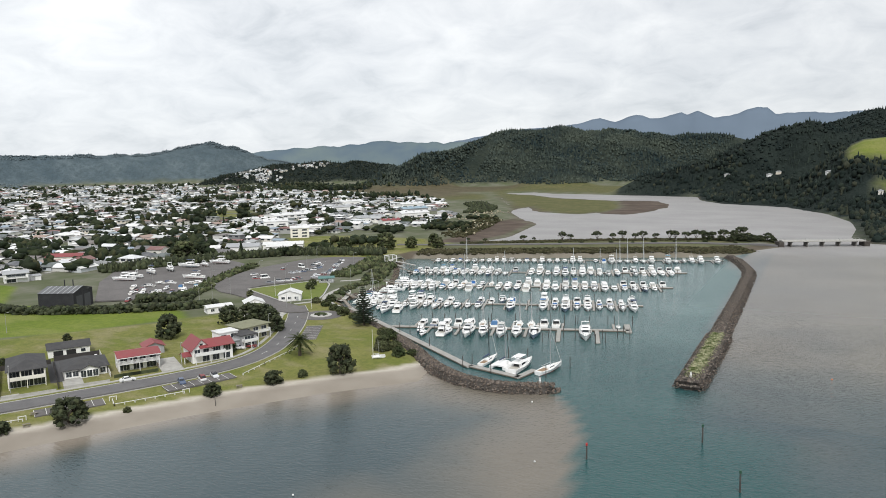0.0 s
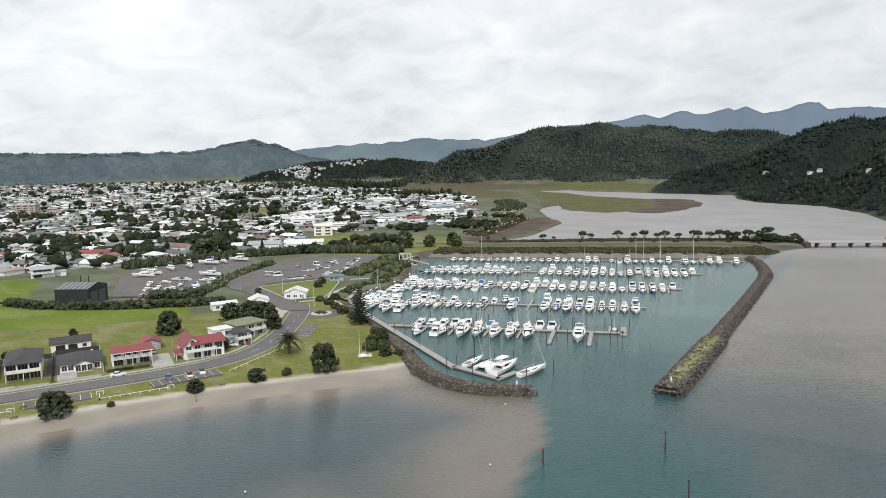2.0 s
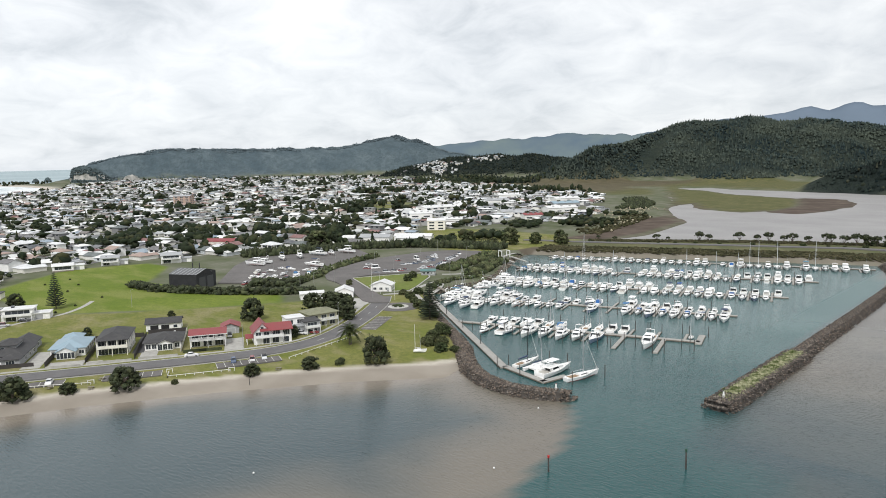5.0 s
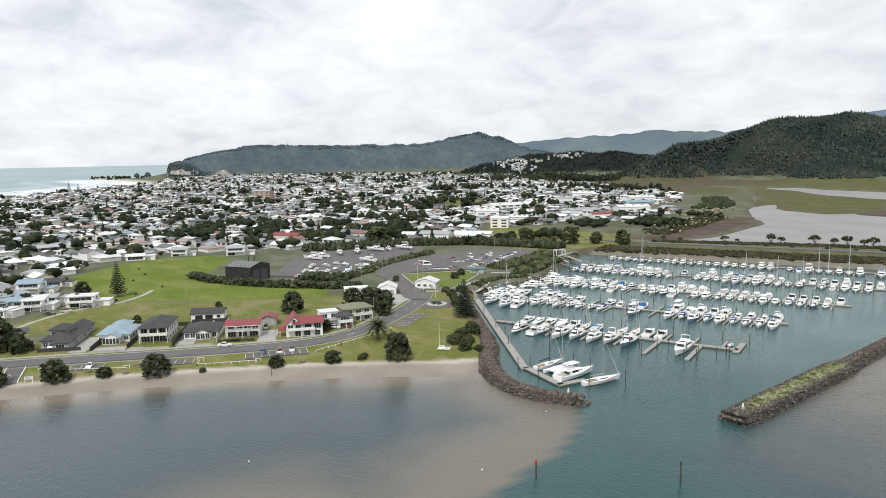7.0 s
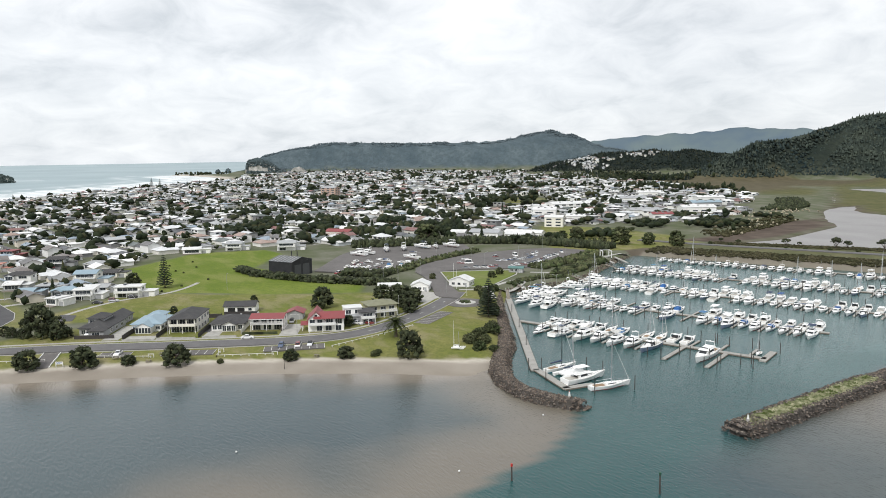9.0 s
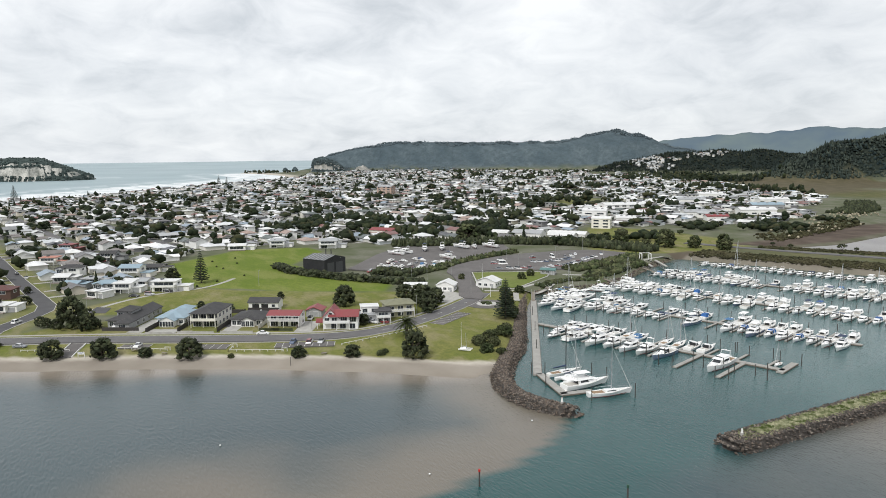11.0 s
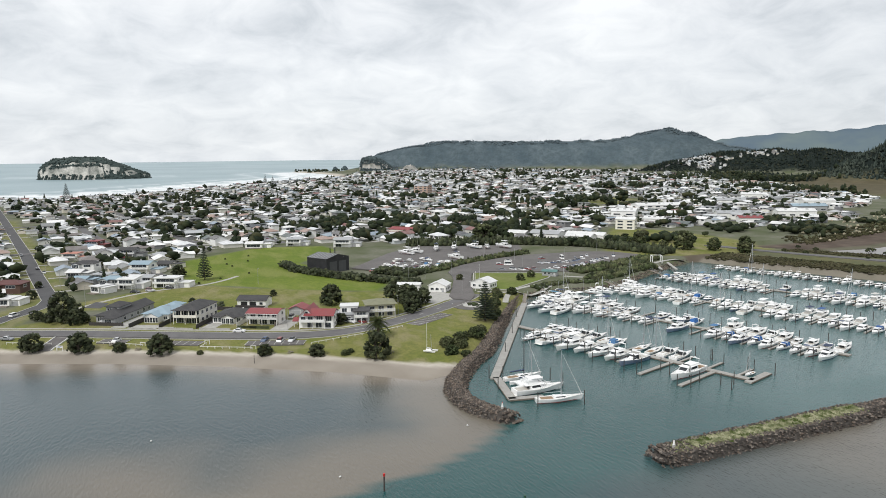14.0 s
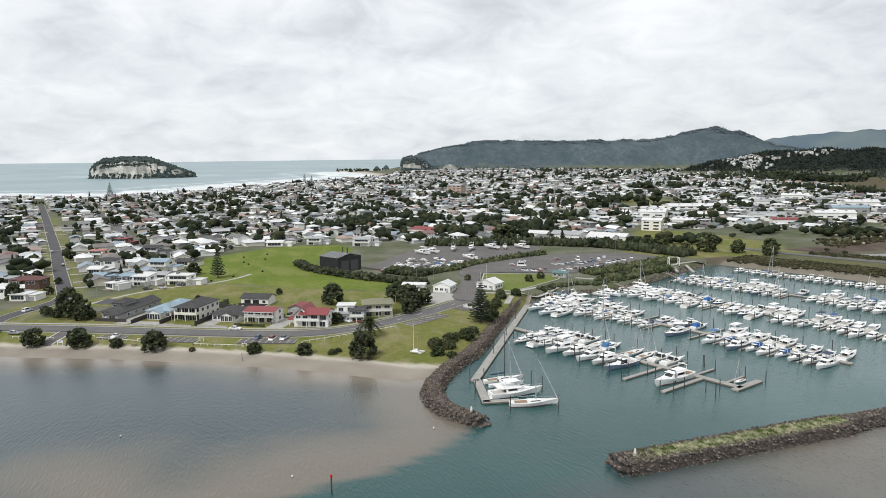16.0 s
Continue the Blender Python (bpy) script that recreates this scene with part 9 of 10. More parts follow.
# groves
for cx, cy, n, sx, hh in ((-445, 330, 30, 22, 9), (-470, 390, 24, 20, 9), (-540, 470, 30, 30, 9), (-650, 560, 34, 34, 11), (-576, 352, 26, 13, 9), (-595, 320, 16, 12, 10), (-519, 397, 12, 9, 9), (-429, 392, 14, 9, 11), (-562, 281, 22, 14, 9), (-342, 396, 8, 6, 7), (-338, 430, 9, 7, 8), (-690, 650, 24, 26, 11), (-560, 260, 22, 26, 8), (-700, 330, 30, 40, 9), (-610, 130, 20, 24, 8), (-860, 480, 30, 40, 10),
                      (-330, 470, 16, 16, 7), (-360, 560, 26, 20, 6), (-385, 640, 20, 18, 6), (-322, 590, 26, 16, 7), (-318, 620, 14, 12, 5), (-340, 700, 16, 14, 5), (-900, 900, 40, 60, 11), (-760, 1010, 50, 50, 12), (-640, 1010, 40, 40, 12), (-1080, 1180, 60, 70, 13), (-1300, 1000, 40, 80, 11), (-1000, 200, 30, 50, 9),
                      (-1300, 500, 40, 60, 9), (-1550, 800, 50, 90, 9), (-1750, 1150, 60, 110, 10), (-1480, 1250, 60, 90, 11), (-980, 1200, 60, 60, 11), (-920, 1275, 60, 55, 12), (-1065, 1240, 50, 60, 11), (-1200, 1330, 50, 60, 10), (-2280, 670, 50, 60, 9), (-2200, 690, 40, 70, 8)):
    for k in range(n):
        px, py = cx + rngt.normal() * sx * 0.6, cy + rngt.normal() * sx * 0.6
        if inside_distance(px, py, LAND) < 4:
            continue
        z = ground_at(px, py)
        r, h = rngt.uniform(2.5, 4.8), hh * rngt.uniform(0.6, 1.1)
        for j in range(3):
            g.blob((px + rngt.uniform(-1, 1), py + rngt.uniform(-1, 1), z + h * rngt.uniform(0.3, 0.72)), (r * 0.8, r * 0.8, h * 0.34), leaf_town, rngt, 0, 0.35)
# tall old trees that stand over the roofs
for cx, cy, n, r0, hh in ((-404, 349, 3, 5.5, 14), (-393, 358, 4, 6.5, 15), (-766, 518, 6, 7, 12), (-623, 571, 2, 5, 17), (-638, 599, 4, 7, 13), (-585, 606, 4, 7, 15), (-646, 669, 4, 8, 16), (-655, 714, 2, 6, 11), (-493, 450, 3, 5, 10), (-531, 458, 2, 5, 9), (-865, 693, 4, 7, 11),
                          (-494, 368, 2, 3.5, 13), (-1215, 728, 5, 8, 12), (-513, 525, 3, 5, 9), (-846, 642, 4, 7, 11), (-987, 800, 5, 8, 12), (-891, 829, 5, 8, 12), (-342, 394, 2, 4.5, 9), (-1100, 560, 5, 8, 12), (-1020, 640, 4, 7, 12), (-940, 420, 4, 6, 12), (-720, 260, 4, 6, 12),
                          (-820, 180, 3, 6, 11), (-660, 60, 3, 5, 11), (-560, 130, 3, 5, 10), (-500, 260, 4, 5, 11), (-1330, 860, 6, 9, 12), (-1450, 980, 6, 9, 12), (-1180, 960, 6, 8, 12), (-1060, 1010, 6, 8, 13), (-1028, 1250, 8, 9, 17), (-985, 1228, 8, 9, 18), (-938, 1205, 8, 9, 18), (-890, 1200, 6, 8, 14)):
    for k in range(n):
        px, py = cx + rngt.normal() * r0 * 0.7, cy + rngt.normal() * r0 * 0.7
        z = ground_at(px, py)
        h = hh * rngt.uniform(0.75, 1.1)
        g.tube((px, py, z - 0.3), (px, py, z + h * 0.5), 0.4, 0.2, 5, bark)
        near_by = cx > -600
        for j in range(9 if near_by else 14):
            a, q = rngt.uniform(0, 6.28), r0 * 0.55 * rngt.rand() ** 0.5
            f = rngt.uniform(0.3, 0.85)
            s = r0 * 0.34 * (1.25 - 0.5 * f)
            g.blob((px + q * math.cos(a), py + q * math.sin(a), z + h * f), (s, s, s * 0.8), leaf_town, rngt, 1 if near_by else 0, 0.4)
# pointed conifers among the gardens
for i in range(0, len(TOWN_SPOTS), 17):
    x, y, z = TOWN_SPOTS[i]
    x, y = x + rngt.uniform(-10, 10), y + rngt.uniform(-13, 13)
    if line_distance(x, y, SIDE_STREET)[0] < 9:
        continue
    h = rngt.uniform(6, 12)
    for f, q in ((0.1, 0.24), (0.32, 0.2), (0.54, 0.14), (0.74, 0.09)):
        g.tube((x, y, z + h * f), (x, y, z + h * (f + 0.34)), h * q, 0.05, 6, leaf_town, caps=False)
tagged(single("garden_trees", g, "dark garden trees and groves between the houses", "trees", smooth=True), kind="stuff")
# fence-line saplings on the field
for i, (x, y) in enumerate(((-372, 158), (-396, 160), (-404, 176), (-380, 172), (-362, 160), (-318, 148), (-330, 165), (-308, 136))):
    stand(BUSHES[i % 3], x, y, 0.32, 1.3, i * 40)


# forest on the hills and along the far shores
def forest(name, n, box, keep, rng, material, rmin, rmax, label, pines=0.4, flat=1.0, shape=2):
    X = rng.uniform(box[0], box[1], n)
    Y = rng.uniform(box[2], box[3], n)
    ok = keep(X, Y) & (inside_distance(X, Y, LAND) > 7)
    X, Y = X[ok], Y[ok]
    Z = ground_height(X, Y)
    stand_of = value_noise(X / 120 + 31, Y / 120, 3)
    g = Geo()
    for x, y, z, s in zip(X, Y, Z, stand_of):
        r = rng.uniform(rmin, rmax)
        if rng.rand() < pines * smooth01((s - 0.25) / 0.3):
            h = r * rng.uniform(1.7, 2.6)
            g.tube((x, y, z - 2), (x, y, z + h), r * 0.62, 0.1, 5, material, caps=False)
        else:
            g.blob((x, y, z + r * 0.3), (r, r, r * rng.uniform(0.75, 1.2) * flat), material, rng, shape, 0.3)
    return tagged(single(name, g, label, "forest", smooth=True), kind="stuff")


rngf = np.random.RandomState(17)


def on_pasture(X, Y):
    return np.maximum.reduce([inside_distance(X, Y, poly) for poly in PASTURES]) > -2


forest("wooded_hill", 25000, (-1050, -200, 1255, 1790), lambda X, Y: (hills(X, Y) > 6) & (X < -300 + (Y - 1200) * 0.25), rngf, leaf_forest_hazed, 1.9, 4.2, "dark bush and pine forest on the hill", 0.5)
forest("wooded_hill", 22000, (-300, 420, 830, 1600), lambda X, Y: (hills(X, Y) > 6) & (X > -300 + (Y - 1200) * 0.25) & ~on_pasture(X, Y), rngf, leaf_pines, 1.6, 3.2, "dark pines on the hill behind the estuary", 0.65)
forest("shore_forest", 9000, (-280, 300, 600, 1200), lambda X, Y: (inside_distance(X, Y, [(-270, 1150), (-176, 1132), (-158, 1056), (-122, 1000), (-46, 954), (0, 862), (20, 770), (22, 606), (60, 604), (300, 650), (300, 900), (20, 960), (-20, 1040), (-120, 1190), (-240, 1215)]) > 0) & ~on_pasture(X, Y) & (X < 220),
       rngf, leaf_bush, 1.8, 4.0, "dense dark trees along the far shore", 0.2, 1.25, 0)
forest("headland_canopy", 60000, (-2400, -1560, 780, 2060), lambda X, Y: (line_distance(X, Y, RIDGES[0][0])[0] < 34) & (value_noise(X / 45, Y / 45, 2) > 0.40), rngf, hazed_far_forest, 1.5, 3.4, "bush crowns along the headland ridge, tinted for haze", 0.12, 0.8)
forest("foothill_trees", 5000, (-2150, -1860, 900, 1330), lambda X, Y: (hills(X, Y) < 14) & (value_noise(X / 40, Y / 40, 2) > 0.42), rngf, hazed_far_forest, 1.6, 3.4, "trees at the foot of the headland, tinted for haze", 0.1, 0.8)
forest("foothill_trees", 1500, (-1260, -860, 1215, 1480), lambda X, Y: (hills(X, Y) < 10) & (value_noise(X / 60, Y / 60, 3) > 0.46), rngf, leaf_bush, 2.5, 5.0, "dark trees at the foot of the spur", 0.3)
forest("wooded_spur", 14000, (-1480, -740, 1270, 1760), lambda X, Y: (hills(X, Y) > 8), rngf, leaf_bush, 1.8, 3.6, "dark trees on the spur behind the town", 0.5)
# ---------------------------------------------------------------- vehicles
def car_body(L, W, H, kind, material):
    g = Geo()
    hood = 0.72 if kind != "van" else 0.98
    prof = {"hatch": [(0, 0.62), (0.04, 0.92), (0.30, 0.98), (0.62, 0.98), (0.97, 0.72), (1.0, 0.45)],
            "van": [(0, 0.7), (0.02, 1.0), (0.30, 1.1), (0.70, 1.1), (0.96, 0.9), (1.0, 0.5)]}["van" if kind == "van" else "hatch"]
    rings = []
    for t, z in prof:
        x = -L / 2 + L * t
        w = W / 2 * (0.94 if t in (0, 1.0) else 1.0)
        rings.append([(x, -w * 0.96, 0.24), (x, -w, 0.5), (x, -w * 0.94, z), (x, w * 0.94, z), (x, w, 0.5), (x, w * 0.96, 0.24)])
    g.loft(rings, material)
    return g


def car(L, W, H, kind, material, label, cabin):
    th = thing("car" if kind != "van" else "campervan", None, label, "car" if kind != "van" else "campervan", "parked vehicles")
    body = part("body", car_body(L, W, H, kind, material), th)
    g = Geo()
    a, b, f, r = cabin
    z0 = 0.93 if kind != "van" else 1.05
    p = house_block(g, -L / 2 + L * a, -L / 2 + L * b, W * 0.9, W * 0.88, z0, H, material, front=f, back=r, lean=0.16)
    part("cabin", g, body)
    g = Geo()
    for ed, u, v, pr in ((((0, 1), (4, 5)), 0.06, 0.94, 0.015), (((3, 2), (7, 6)), 0.06, 0.94, -0.035), (((1, 2), (5, 6)), 0.06, 0.94, 0.015), (((3, 0), (7, 4)), 0.08, 0.92, 0.015)):
        pane(g, p, ed, 0.14, 0.86, u, v, car_glass, pr)
    part("glazing", g, body, "dark car windows")
    for x in (-L * 0.31, L * 0.31):
        for s in (-1, 1):
            g = Geo()
            g.tube((x, s * (W / 2 - 0.2), 0.32), (x, s * (W / 2 + 0.01), 0.32), 0.32, 0.32, 12, rubber)
            g.tube((x, s * (W / 2 + 0.01), 0.32), (x, s * (W / 2 + 0.02), 0.32), 0.19, 0.18, 10, alloy)
            part("wheel", g, th)
    return th


CARS = [car(4.4, 1.78, 1.48, "hatch", car_paint, "parked hatchback car", (0.06, 0.70, 0.75, 0.35)), car(4.7, 1.82, 1.46, "hatch", car_paint, "parked saloon car on the asphalt", (0.16, 0.72, 0.75, 0.7)),
        car(4.6, 1.86, 1.72, "hatch", car_paint, "parked tall sport-utility car", (0.03, 0.70, 0.6, 0.15)), car(5.6, 2.05, 2.65, "van", gel_white, "white campervan parked on the asphalt", (0.03, 0.86, 0.5, 0.1))]
CARS[0]["label"] = "parked hatchback car on the asphalt"
CARS[2]["label"] = "tall sport-utility car parked on the asphalt"


def park_car(kind, x, y, yaw, up=0.09):
    return place(CARS[kind], pose(x, y, ground_at(x, y) + up, 0, 0, yaw))


rng = random.Random(5)
for kind, x, y, yaw in ((0, -174.6, 146.6, -30), (2, -171.6, 151.8, 150), (1, -170.2, 155.6, -30), (1, -190.5, 140.0, 60), (1, -219, 60.5, 60), (0, -386, 57.5, 190), (2, -259.5, 58.0, 146), (1, -198.5, 97.5, -28), (0, -186, 182.5, 20),
                        (1, -184, 186, 25), (0, -300, 121, 50), (2, -296, 112, 55), (1, -295, 105, 60), (0, -216, 127.5, 148), (1, -231, 93, 150), (2, -205, 163, 150)):
    park_car(kind, x, y, yaw)
# cars in the car park
for x, y, yaw in ((-291.3, 305.6, 40), (-274.2, 297.8, 40), (-271.9, 303.7, 20), (-268.9, 307.6, 20), (-268.7, 311.6, 15), (-267.8, 315.2, 12), (-285.4, 329.8, 10), (-284.4, 333.7, 10), (-283.2, 337.3, 190), (-281.7, 341.0, 10), (-281.6, 345.0, 190), (-282.0, 348.9, 10), (-283.5, 353.4, 10),
                  (-265.8, 328.8, 12), (-264.4, 332.6, 190), (-264.0, 336.4, 10), (-266.4, 340.5, 190), (-267.4, 345.0, 5), (-270.0, 349.6, 355), (-272.4, 353.8, 355), (-274.2, 358.0, 175), (-277.5, 362.4, 350), (-279.8, 367.0, 350), (-282.2, 372.0, 170), (-284.5, 377.2, 350), (-290.0, 386.9, 330),
                  (-296.9, 367.4, 330), (-298.6, 372.5, 330), (-294.0, 360.4, 150), (-300.6, 340, 100), (-304, 318, 60), (-262, 322, 10), (-287, 358, 350), (-289.5, 363, 170)):
    park_car(rng.choice((0, 0, 1, 1, 2, 2)), x, y, yaw + rng.uniform(-4, 4))
for x, y, yaw in ((-288.3, 309.7, 60), (-296, 352, 340)):
    park_car(3, x, y, yaw)
for k in range(26):
    u, v = rng.uniform(0, 240), rng.choice((-2.6, 2.6))
    if k < 3:
        p = GO + GA * (60 + 70 * k) + GB * (2.0 if k % 2 else -2.0)
    else:
        p = GO + GA * u + GB * (56 * rng.choice((1, 2, 3, -1)) + v)
    if inside_distance(p.x, p.y, TOWN) > 4 and all(inside_distance(p.x, p.y, f) < -3 for f in FREE):
        park_car(rng.choice((0, 1, 2)), p.x, p.y, GRID_TURN + rng.choice((0, 180)), 0.2)

# cars left among the trailers
for k, (x, y, yaw) in enumerate(((-304.0, 236.2, 125), (-300.2, 238.4, 122), (-296.4, 240.2, 304), (-325.5, 256.5, 40), (-292.6, 238.2, 120), (-293.5, 252.6, 118), (-334, 264.5, 200), (-299.1, 230.8, 128), (-304.5, 230.2, 300))):
    park_car(k % 3, x, y, yaw)

# ---------------------------------------------------------------- boats stored ashore
trailer = thing("boat_trailer", None, "low galvanised boat trailer in the yard", "trailer", "boat trailers")
g = Geo()
for s in (-1, 1):
    g.box(-3.6, 2.2, s * 0.8 - 0.06, s * 0.8 + 0.06, 0.45, 0.6, alloy)
g.box(2.2, 4.2, -0.06, 0.06, 0.45, 0.58, alloy)
for x in (-3.2, -1, 1.8):
    g.box(x - 0.06, x + 0.06, -0.8, 0.8, 0.5, 0.62, alloy)
part("frame", g, trailer)
for x in (-1.8,):
    for s in (-1, 1):
        g = Geo()
        g.tube((x, s * 0.95, 0.33), (x, s * 1.15, 0.33), 0.33, 0.33, 10, rubber)
        part("wheel", g, trailer)
cradle = thing("boat_cradle", None, "timber and steel cradle under a stored launch", "cradle", "boat cradles")
g = Geo()
for x in (-2.5, 2.5):
    g.box(x - 0.2, x + 0.2, -1.5, 1.5, 0, 0.35, timber)
    for s in (-1, 1):
        g.tube((x, s * 1.7, 0), (x, s * 1.25, 1.5), 0.08, 0.08, 6, alloy)
part("frame", g, cradle)
g = Geo()
g.box(-4, 4, -0.15, 0.15, 0.36, 0.62, timber)
part("keel_beam", g, cradle)
stored = [(-360.2, 271.7, 1, 205), (-363.6, 279.6, 0, 205), (-366.4, 296.3, 3, 335), (-364.0, 308.6, 0, 330), (-365.8, 324.7, 7, 200), (-358.8, 331.7, 2, 340), (-358.2, 344.0, 1, 200), (-325.8, 291.8, 7, 195)]
for x, y, kind, yaw in stored:
    z = ground_at(x, y) + 0.06
    place(cradle, pose(x, y, z, 0, 0, yaw))
    copy_thing(FLEET[kind], pose(x, y, z + 1.15, 0, 0, yaw))["label"] = "white launch hauled out on a yard cradle"
for k, (x, y, yaw) in enumerate(((-329.6, 270.9, 190), (-323.3, 272.8, 10), (-311.8, 276.1, 200), (-308.8, 279.5, 30), (-317.3, 242.8, 120), (-322.7, 250.1, 130), (-317.0, 249.8, 130), (-312.6, 250.9, 300), (-306.5, 250.9, 125), (-303.5, 256.1, 300), (-299.5, 246.3, 20), (-309, 242, 120), (-300.5, 262, 130), (-298, 267.5, 320), (-327, 262, 20), (-331, 255, 125), (-326.5, 257.5, 125), (-304.7, 246.4, 120), (-310.4, 258.3, 300), (-317.9, 266.3, 125), (-293, 246.8, 300), (-306.5, 265.4, 125), (-313, 254.5, 122), (-295.5, 256.5, 305))):
    z = ground_at(x, y) + 0.06
    if k in (5, 7, 9, 16, 19, 22):
        park_car(k % 3, x, y, yaw)
        continue
    place(trailer, pose(x, y, z, 0, 0, yaw))
    ob = copy_thing(FLEET[(14, 13, 14, 11)[k % 4]], pose(x, y, z + 1.0, 0, 0, yaw))
    ob.scale = (0.85, 0.85, 0.85)
    ob["label"] = "small white boat stored on its trailer"

# ---------------------------------------------------------------- fences, poles, beach things
def rail_fence(a, b, label):
    """Low timber rail on short posts."""
    d = math.dist(a, b)
    n = max(2, int(d / 2.4))
    th = thing("rail_fence", None, label, "fence", "low white fences")
    q = [(a[0] + (b[0] - a[0]) * k / n, a[1] + (b[1] - a[1]) * k / n) for k in range(n + 1)]
    for x, y in q:
        g = Geo()
        z = ground_at(x, y)
        g.box(x - 0.11, x + 0.11, y - 0.11, y + 0.11, z - 0.3, z + 0.72, fence_white)
        part("post", g, th)
    for (x, y), (u, v) in zip(q, q[1:]):
        g = Geo()
        g.tube((x, y, ground_at(x, y) + 0.6), (u, v, ground_at(u, v) + 0.6), 0.10, 0.10, 6, fence_white)
        part("rail", g, th)


WHITE_FENCE = "low white post-and-rail fence along the grass reserve"
rail_fence((-176.5, 124.5), (-167.3, 141), WHITE_FENCE)
rail_fence((-180.5, 127), (-176.5, 124.5), WHITE_FENCE)
rail_fence((-199.5, 91), (-188.5, 106), WHITE_FENCE)
rail_fence((-163.5, 161), (-164.5, 172), WHITE_FENCE)
rail_fence((-164.5, 172), (-166, 186), WHITE_FENCE)
rail_fence((-166, 186), (-170, 198), WHITE_FENCE)
rail_fence((-213, 61), (-205, 76), WHITE_FENCE)
rail_fence((-206, 84), (-202, 90), WHITE_FENCE)


def board_fence(a, b, height, material, label):
    th = thing("board_fence", None, label, "fence", "garden fences")
    n = max(2, int(math.dist(a, b) / 2.2))
    yaw = math.degrees(math.atan2(b[1] - a[1], b[0] - a[0]))
    w = math.dist(a, b) / n
    for k in range(n):
        x, y = a[0] + (b[0] - a[0]) * k / n, a[1] + (b[1] - a[1]) * k / n
        g = Geo()
        g.box(0.02, w - 0.02, -0.04, 0.04, 0, height, material)
        g.box(-0.06, 0.06, -0.06, 0.06, 0, height + 0.1, material)
        part("panel", g, th, m=pose(x, y, ground_at(x, y) - 0.05, 0, 0, yaw))


# garden fences between the waterfront lots run back from the road
FX, FY = Vector((math.cos(radians(FRONT)), math.sin(radians(FRONT)))), Vector((-math.sin(radians(FRONT)), math.cos(radians(FRONT))))
origin = Vector((-215, 124.2))
for along, front, back, m, hgt in ((-19.5, -11, 18, fence_dark, 1.8), (-7.6, -10, 22, fence_dark, 1.8), (7.6, -10, 24, fence_dark, 1.8), (22.2, -6, 27, fence_white, 1.8), (36.6, -4, 10, timber, 1.5)):
    a, b = origin + FX * along + FY * front, origin + FX * along + FY * back
    board_fence((a.x, a.y), (b.x, b.y), hgt, m, "dark board garden fence between two houses" if m is fence_dark else "pale board garden fence between two houses")
for u0, u1, v, m, hgt, label in ((23, 36, -7.6, leaf_dark, 1.1, "low dark clipped hedge before the house"), (9, 21.5, -10.4, concrete, 0.8, "low pale concrete garden wall by the footpath"), (-7, 7, -11.6, concrete, 0.9, "low plastered garden wall with pillars"),
                                 (-19, -8.5, -12.6, concrete, 0.8, "low pale concrete garden wall by the footpath"), (8, 22, 26, fence_dark, 1.8, "dark board fence behind the garden"), (-19, 7, 23, fence_dark, 1.7, "dark board fence behind the gardens")):
    a, b = origin + FX * u0 + FY * v, origin + FX * u1 + FY * v
    board_fence((a.x, a.y), (b.x, b.y), hgt, m, label)
# dark sealed courtyard beside and behind the charcoal-roofed house
yard = at_house(-212.3, 140.8, FRONT)
paved("courtyard", [tuple((yard @ Vector((u, v, 0)))[:2]) for u, v in ((-9.8, -8.5), (-6.0, -8.5), (-6.0, 7.4), (6.8, 7.4), (6.8, 20), (-9.8, 20))], 0.05, asphalt_new, "dark sealed courtyard between a house and its garage", "paving")
paved("side_yard", [(-266.2, 83.7), (-261.5, 90.6), (-273.0, 93.7), (-278.1, 88.2)], 0.06, asphalt_new, "dark sealed parking patch behind the corner trees", "paving")
# black front fence and concrete drive of the dark grey house
board_fence((-227.2, 87.5), (-219.9, 99.9), 1.4, fence_dark, "low black board fence before the dark grey house")
drive = at_house(-233, 98, FRONT)
paved("driveway", [tuple((drive @ Vector((u, v, 0)))[:2]) for u, v in ((4.8, -13), (10.6, -13), (10.6, 9), (4.8, 9))], 0.06, concrete, "pale concrete drive between two waterfront houses", "driveway")
# paved forecourts of the houses
for u0, u1, v0, v1 in ((-19, -8, -12.4, -6), (9, 14.5, -10.2, 12), (36.8, 43.5, -9, 8), (-7, -2.5, -11.4, -8)):
    q = [origin + FX * u + FY * v for u, v in ((u0, v0), (u1, v0), (u1, v1), (u0, v1))]
    paved("driveway", [(p.x, p.y) for p in q], 0.06, concrete, "grey paved driveway beside the house", "driveway")

lamp = thing("street_lamp", None, "slim grey street lamp with an outreach arm", "street lamp", "street lamps")
g = Geo()
g.tube((0, 0, -0.3), (0, 0, 8.2), 0.10, 0.06, 8, pole_mat)
g.tube((0, 0, 8.1), (1.8, 0, 8.6), 0.05, 0.04, 6, pole_mat)
part("pole", g, lamp)
g = Geo()
g.box(1.6, 2.4, -0.14, 0.14, 8.52, 8.66, pole_mat)
part("lantern", g, lamp)
for x, y, yaw in ((-303, 322, 0), (-274, 311, 90), (-264, 246, 45), (-270, 264, 180), (-315, 392, 0), (-231, 314, 200), (-209, 308, 200), (-186.5, 157.5, -30), (-212, 117, -30), (-236, 78, -30), (-191, 204, -30), (-218, 246, 0), (-300, 280, 30), (-262, 330, 0),
                  (-290, 350, 0), (-270, 372, 0), (-340, 320, 0), (-322, 260, 0), (-275, 84, 80), (-330, 70, 80), (-390, 58, 80), (-450, 48, 80), (-262, 236, 0), (-293, 164, 0), (-316, 216, 0)):
    place(lamp, pose(x, y, ground_at(x, y), 0, 0, yaw))

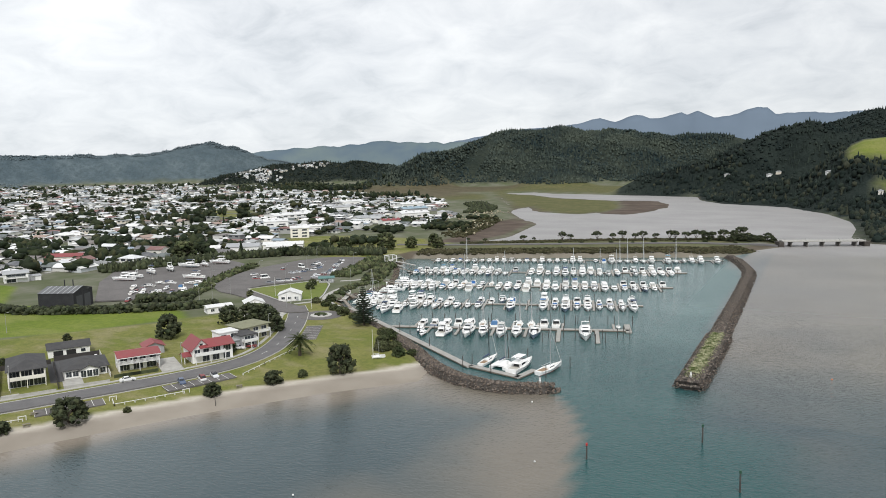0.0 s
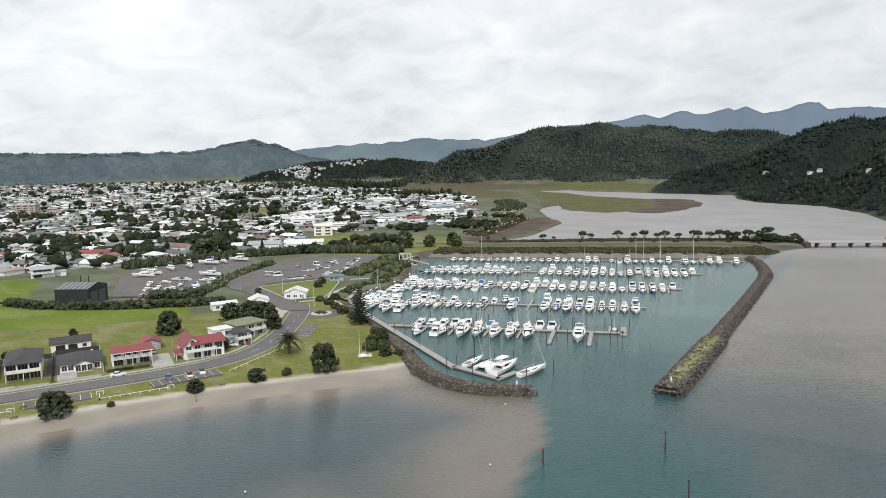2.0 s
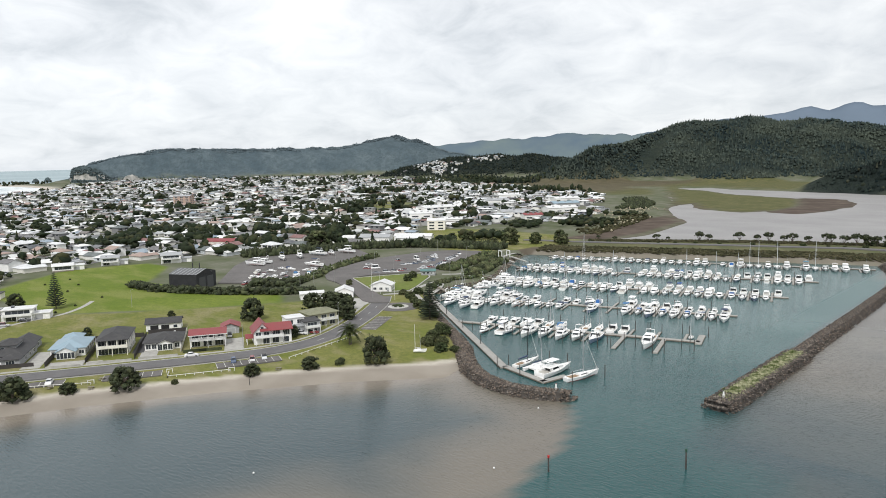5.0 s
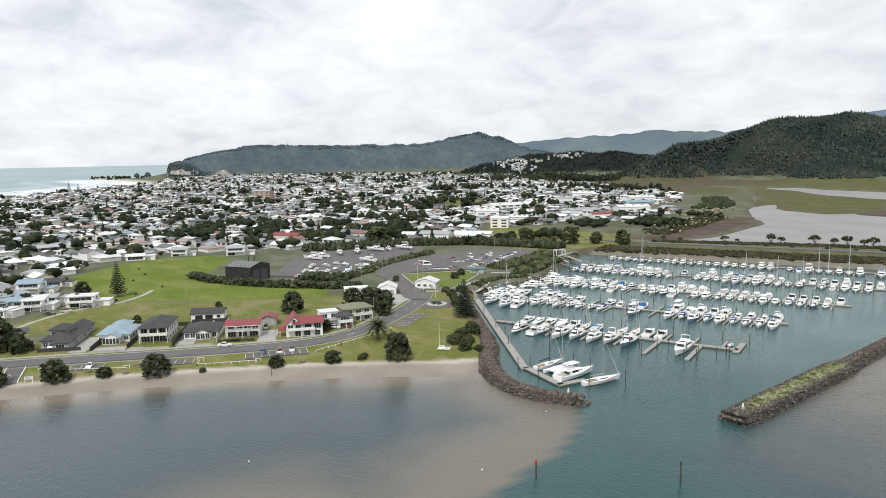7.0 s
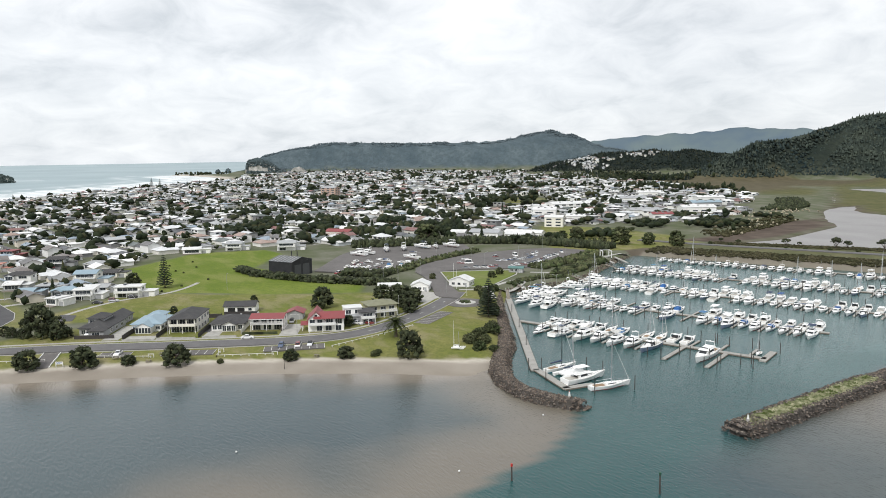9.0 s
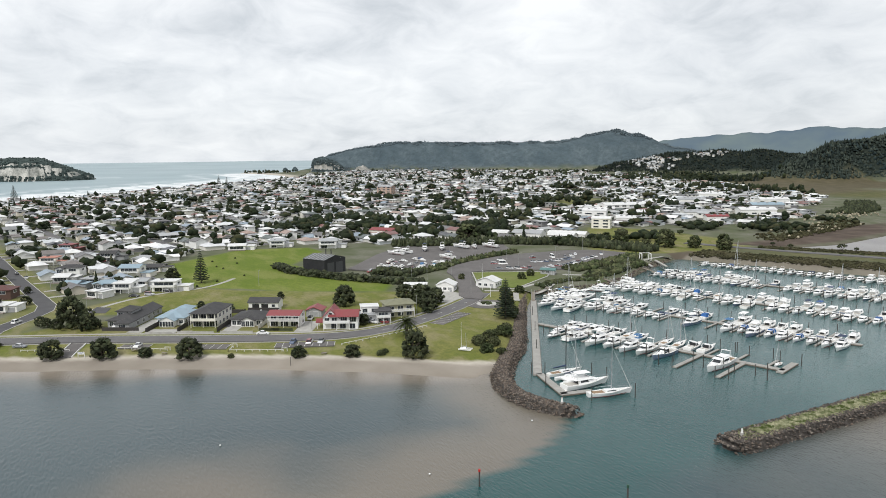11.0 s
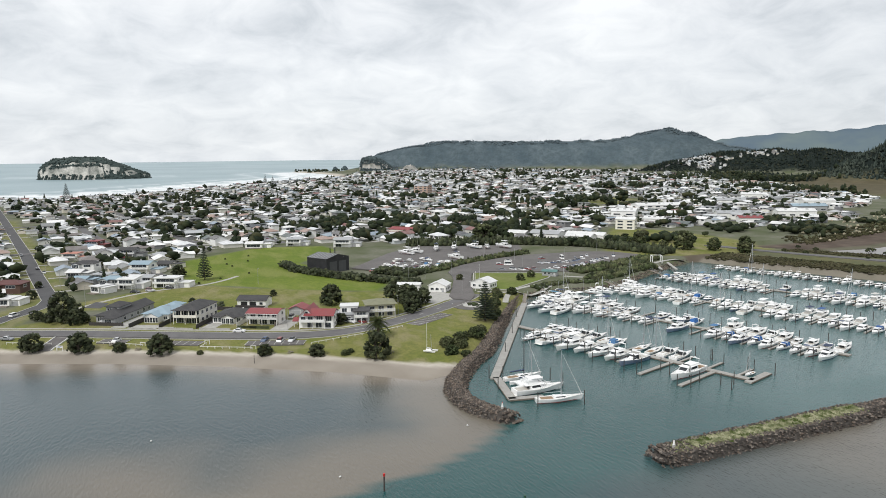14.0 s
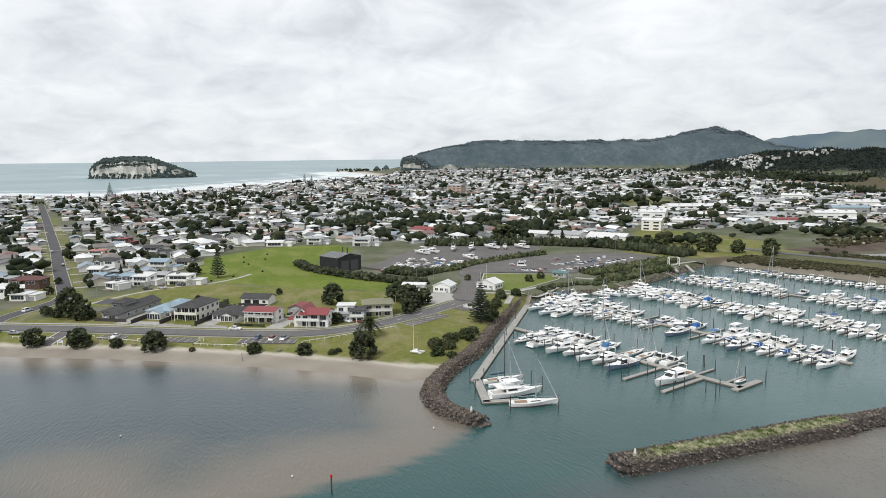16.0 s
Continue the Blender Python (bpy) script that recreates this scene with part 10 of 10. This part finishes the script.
pole = thing("flag_pole", None, "tall thin white flag pole on the shore", "pole", "white poles")
g = Geo()
g.tube((0, 0, -0.3), (0, 0, 9.5), 0.09, 0.04, 8, trim_white)
part("staff", g, pole)
g = Geo()
g.blob((0, 0, 9.55), (0.1, 0.1, 0.1), trim_white, np.random.RandomState(3), 0, 0)
part("truck", g, pole, "small round cap")
for x, y in ((-137, 194.5), (-207, 250), (-224, 256), (-244, 268)):
    place(pole, pose(x, y, ground_at(x, y)))
# beached trailer-sailer beside the pole
cat2 = copy_thing(cat, pose(-135.4, 195.2, ground_at(-135.4, 195.2) + 0.3, 0, 0, 40))
cat2.scale = (0.42, 0.42, 0.42)
cat2["label"] = "small white beach catamaran drawn up on the grass"
table = thing("picnic_table", None, "weathered timber picnic table on the grass", "picnic table", "picnic tables")
g = Geo()
for k in range(5):
    g.box(-0.9, 0.9, -0.40 + k * 0.16, -0.26 + k * 0.16, 0.70, 0.75, timber)
part("tabletop", g, table)
for y in (-0.75, 0.75):
    g = Geo()
    g.box(-0.9, 0.9, y - 0.15, y + 0.15, 0.42, 0.46, timber)
    part("bench", g, table)
for x in (-0.6, 0.6):
    g = Geo()
    g.box(x - 0.04, x + 0.04, -0.85, 0.85, 0.34, 0.42, timber)
    g.tube((x, -0.6, 0), (x, -0.2, 0.7), 0.05, 0.05, 5, timber)
    g.tube((x, 0.6, 0), (x, 0.2, 0.7), 0.05, 0.05, 5, timber)
    part("trestle", g, table)
for x, y, yaw in ((-193.5, 96, 20), (-184.5, 104.5, 60), (-141, 183, 30), (-205, 69, 10), (-156.5, 152, 40), (-190, 110, 30)):
    place(table, pose(x, y, ground_at(x, y), 0, 0, yaw))
# boat ramp with its white sign frame
g = Geo()
d = Vector((0.949, -0.316))
rails = Geo()
for k in range(6):
    a = Vector((-215, 79.6)) + d * (3.0 * k)
    z, z1 = (ground_at(*(a + d * s)) + 0.12 for s in (0.0, 3.0))
    m = pose(a.x, a.y, z, 0, math.degrees(math.atan2(z - z1, 3.0)), math.degrees(math.atan2(d.y, d.x)))
    g.box(0, 2.96, -2.6, 2.6, -0.3, 0.06, asphalt_old, m)
    for s in (-2.7, 2.7):
        rails.box(0, 2.96, s - 0.12, s + 0.12, -0.3, 0.3, trim_white, m)
ramp_ob = single("boat_ramp", g, "grey sealed boat ramp with white edge kerbs sloping to the beach", "boat ramp", kind="structure")
part("edge_kerb", rails, ramp_ob, "white painted edge kerbs")
sign = thing("ramp_sign", pose(-195.6, 79.4, ground_at(-195.6, 79.4), 0, 0, 60), "white timber sign frame on the beach by the ramp", "sign")
for x in (-1.1, 1.1):
    g = Geo()
    g.box(x - 0.08, x + 0.08, -0.08, 0.08, -0.3, 2.0, trim_white)
    part("post", g, sign)
g = Geo()
g.box(-1.1, 1.1, -0.05, 0.05, 1.15, 2.0, trim_white)
part("board", g, sign)
for k in range(3):
    g = Geo()
    g.box(-0.85, 0.85 - 0.3 * k, -0.062, -0.05, 1.75 - 0.22 * k, 1.84 - 0.22 * k, sign_blue)
    part("text_bar", g, sign)
# white timber entrance frames in the reserve fence
for x, y, yaw in ((-180.8, 127.4, 60), (-167.0, 141.4, 60), (-189, 106.2, 60)):
    th = thing("entrance_frame", pose(x, y, ground_at(x, y), 0, 0, yaw), "white timber barrier frame at the reserve edge", "barrier", "reserve barriers")
    for k in (-0.9, 0.9):
        g = Geo()
        g.box(k - 0.1, k + 0.1, -0.1, 0.1, -0.3, 1.3, fence_white)
        part("post", g, th)
    g = Geo()
    g.box(-1.0, 1.0, -0.07, 0.07, 1.1, 1.28, fence_white)
    part("bar", g, th)
st = single("tide_post", Geo().tube((0, 0, -0.5), (0, 0, 2.6), 0.1, 0.08, 7, pile_mat), "thin dark timber post on the wet sand", "post", m=pose(-153.5, 139.5, 0.8))
# pampas along the estuary edge
rngp = np.random.RandomState(4)
g = Geo()
for k in range(170):
    t = rngp.rand()
    x, y = -305 - 60 * t + rngp.normal() * 13, 585 + 190 * t + rngp.normal() * 20
    if value_noise(np.array([x / 22.0]), np.array([y / 22.0]), 2)[0] < 0.5:
        continue
    z = ground_at(x, y)
    g.blob((x, y, z + 1.3), (1.1, 1.1, 1.0), flax, rngp, 0, 0.4)
tagged(single("pampas_grass", g, "pale plumed pampas grass on the estuary edge", "grass"), kind="stuff")
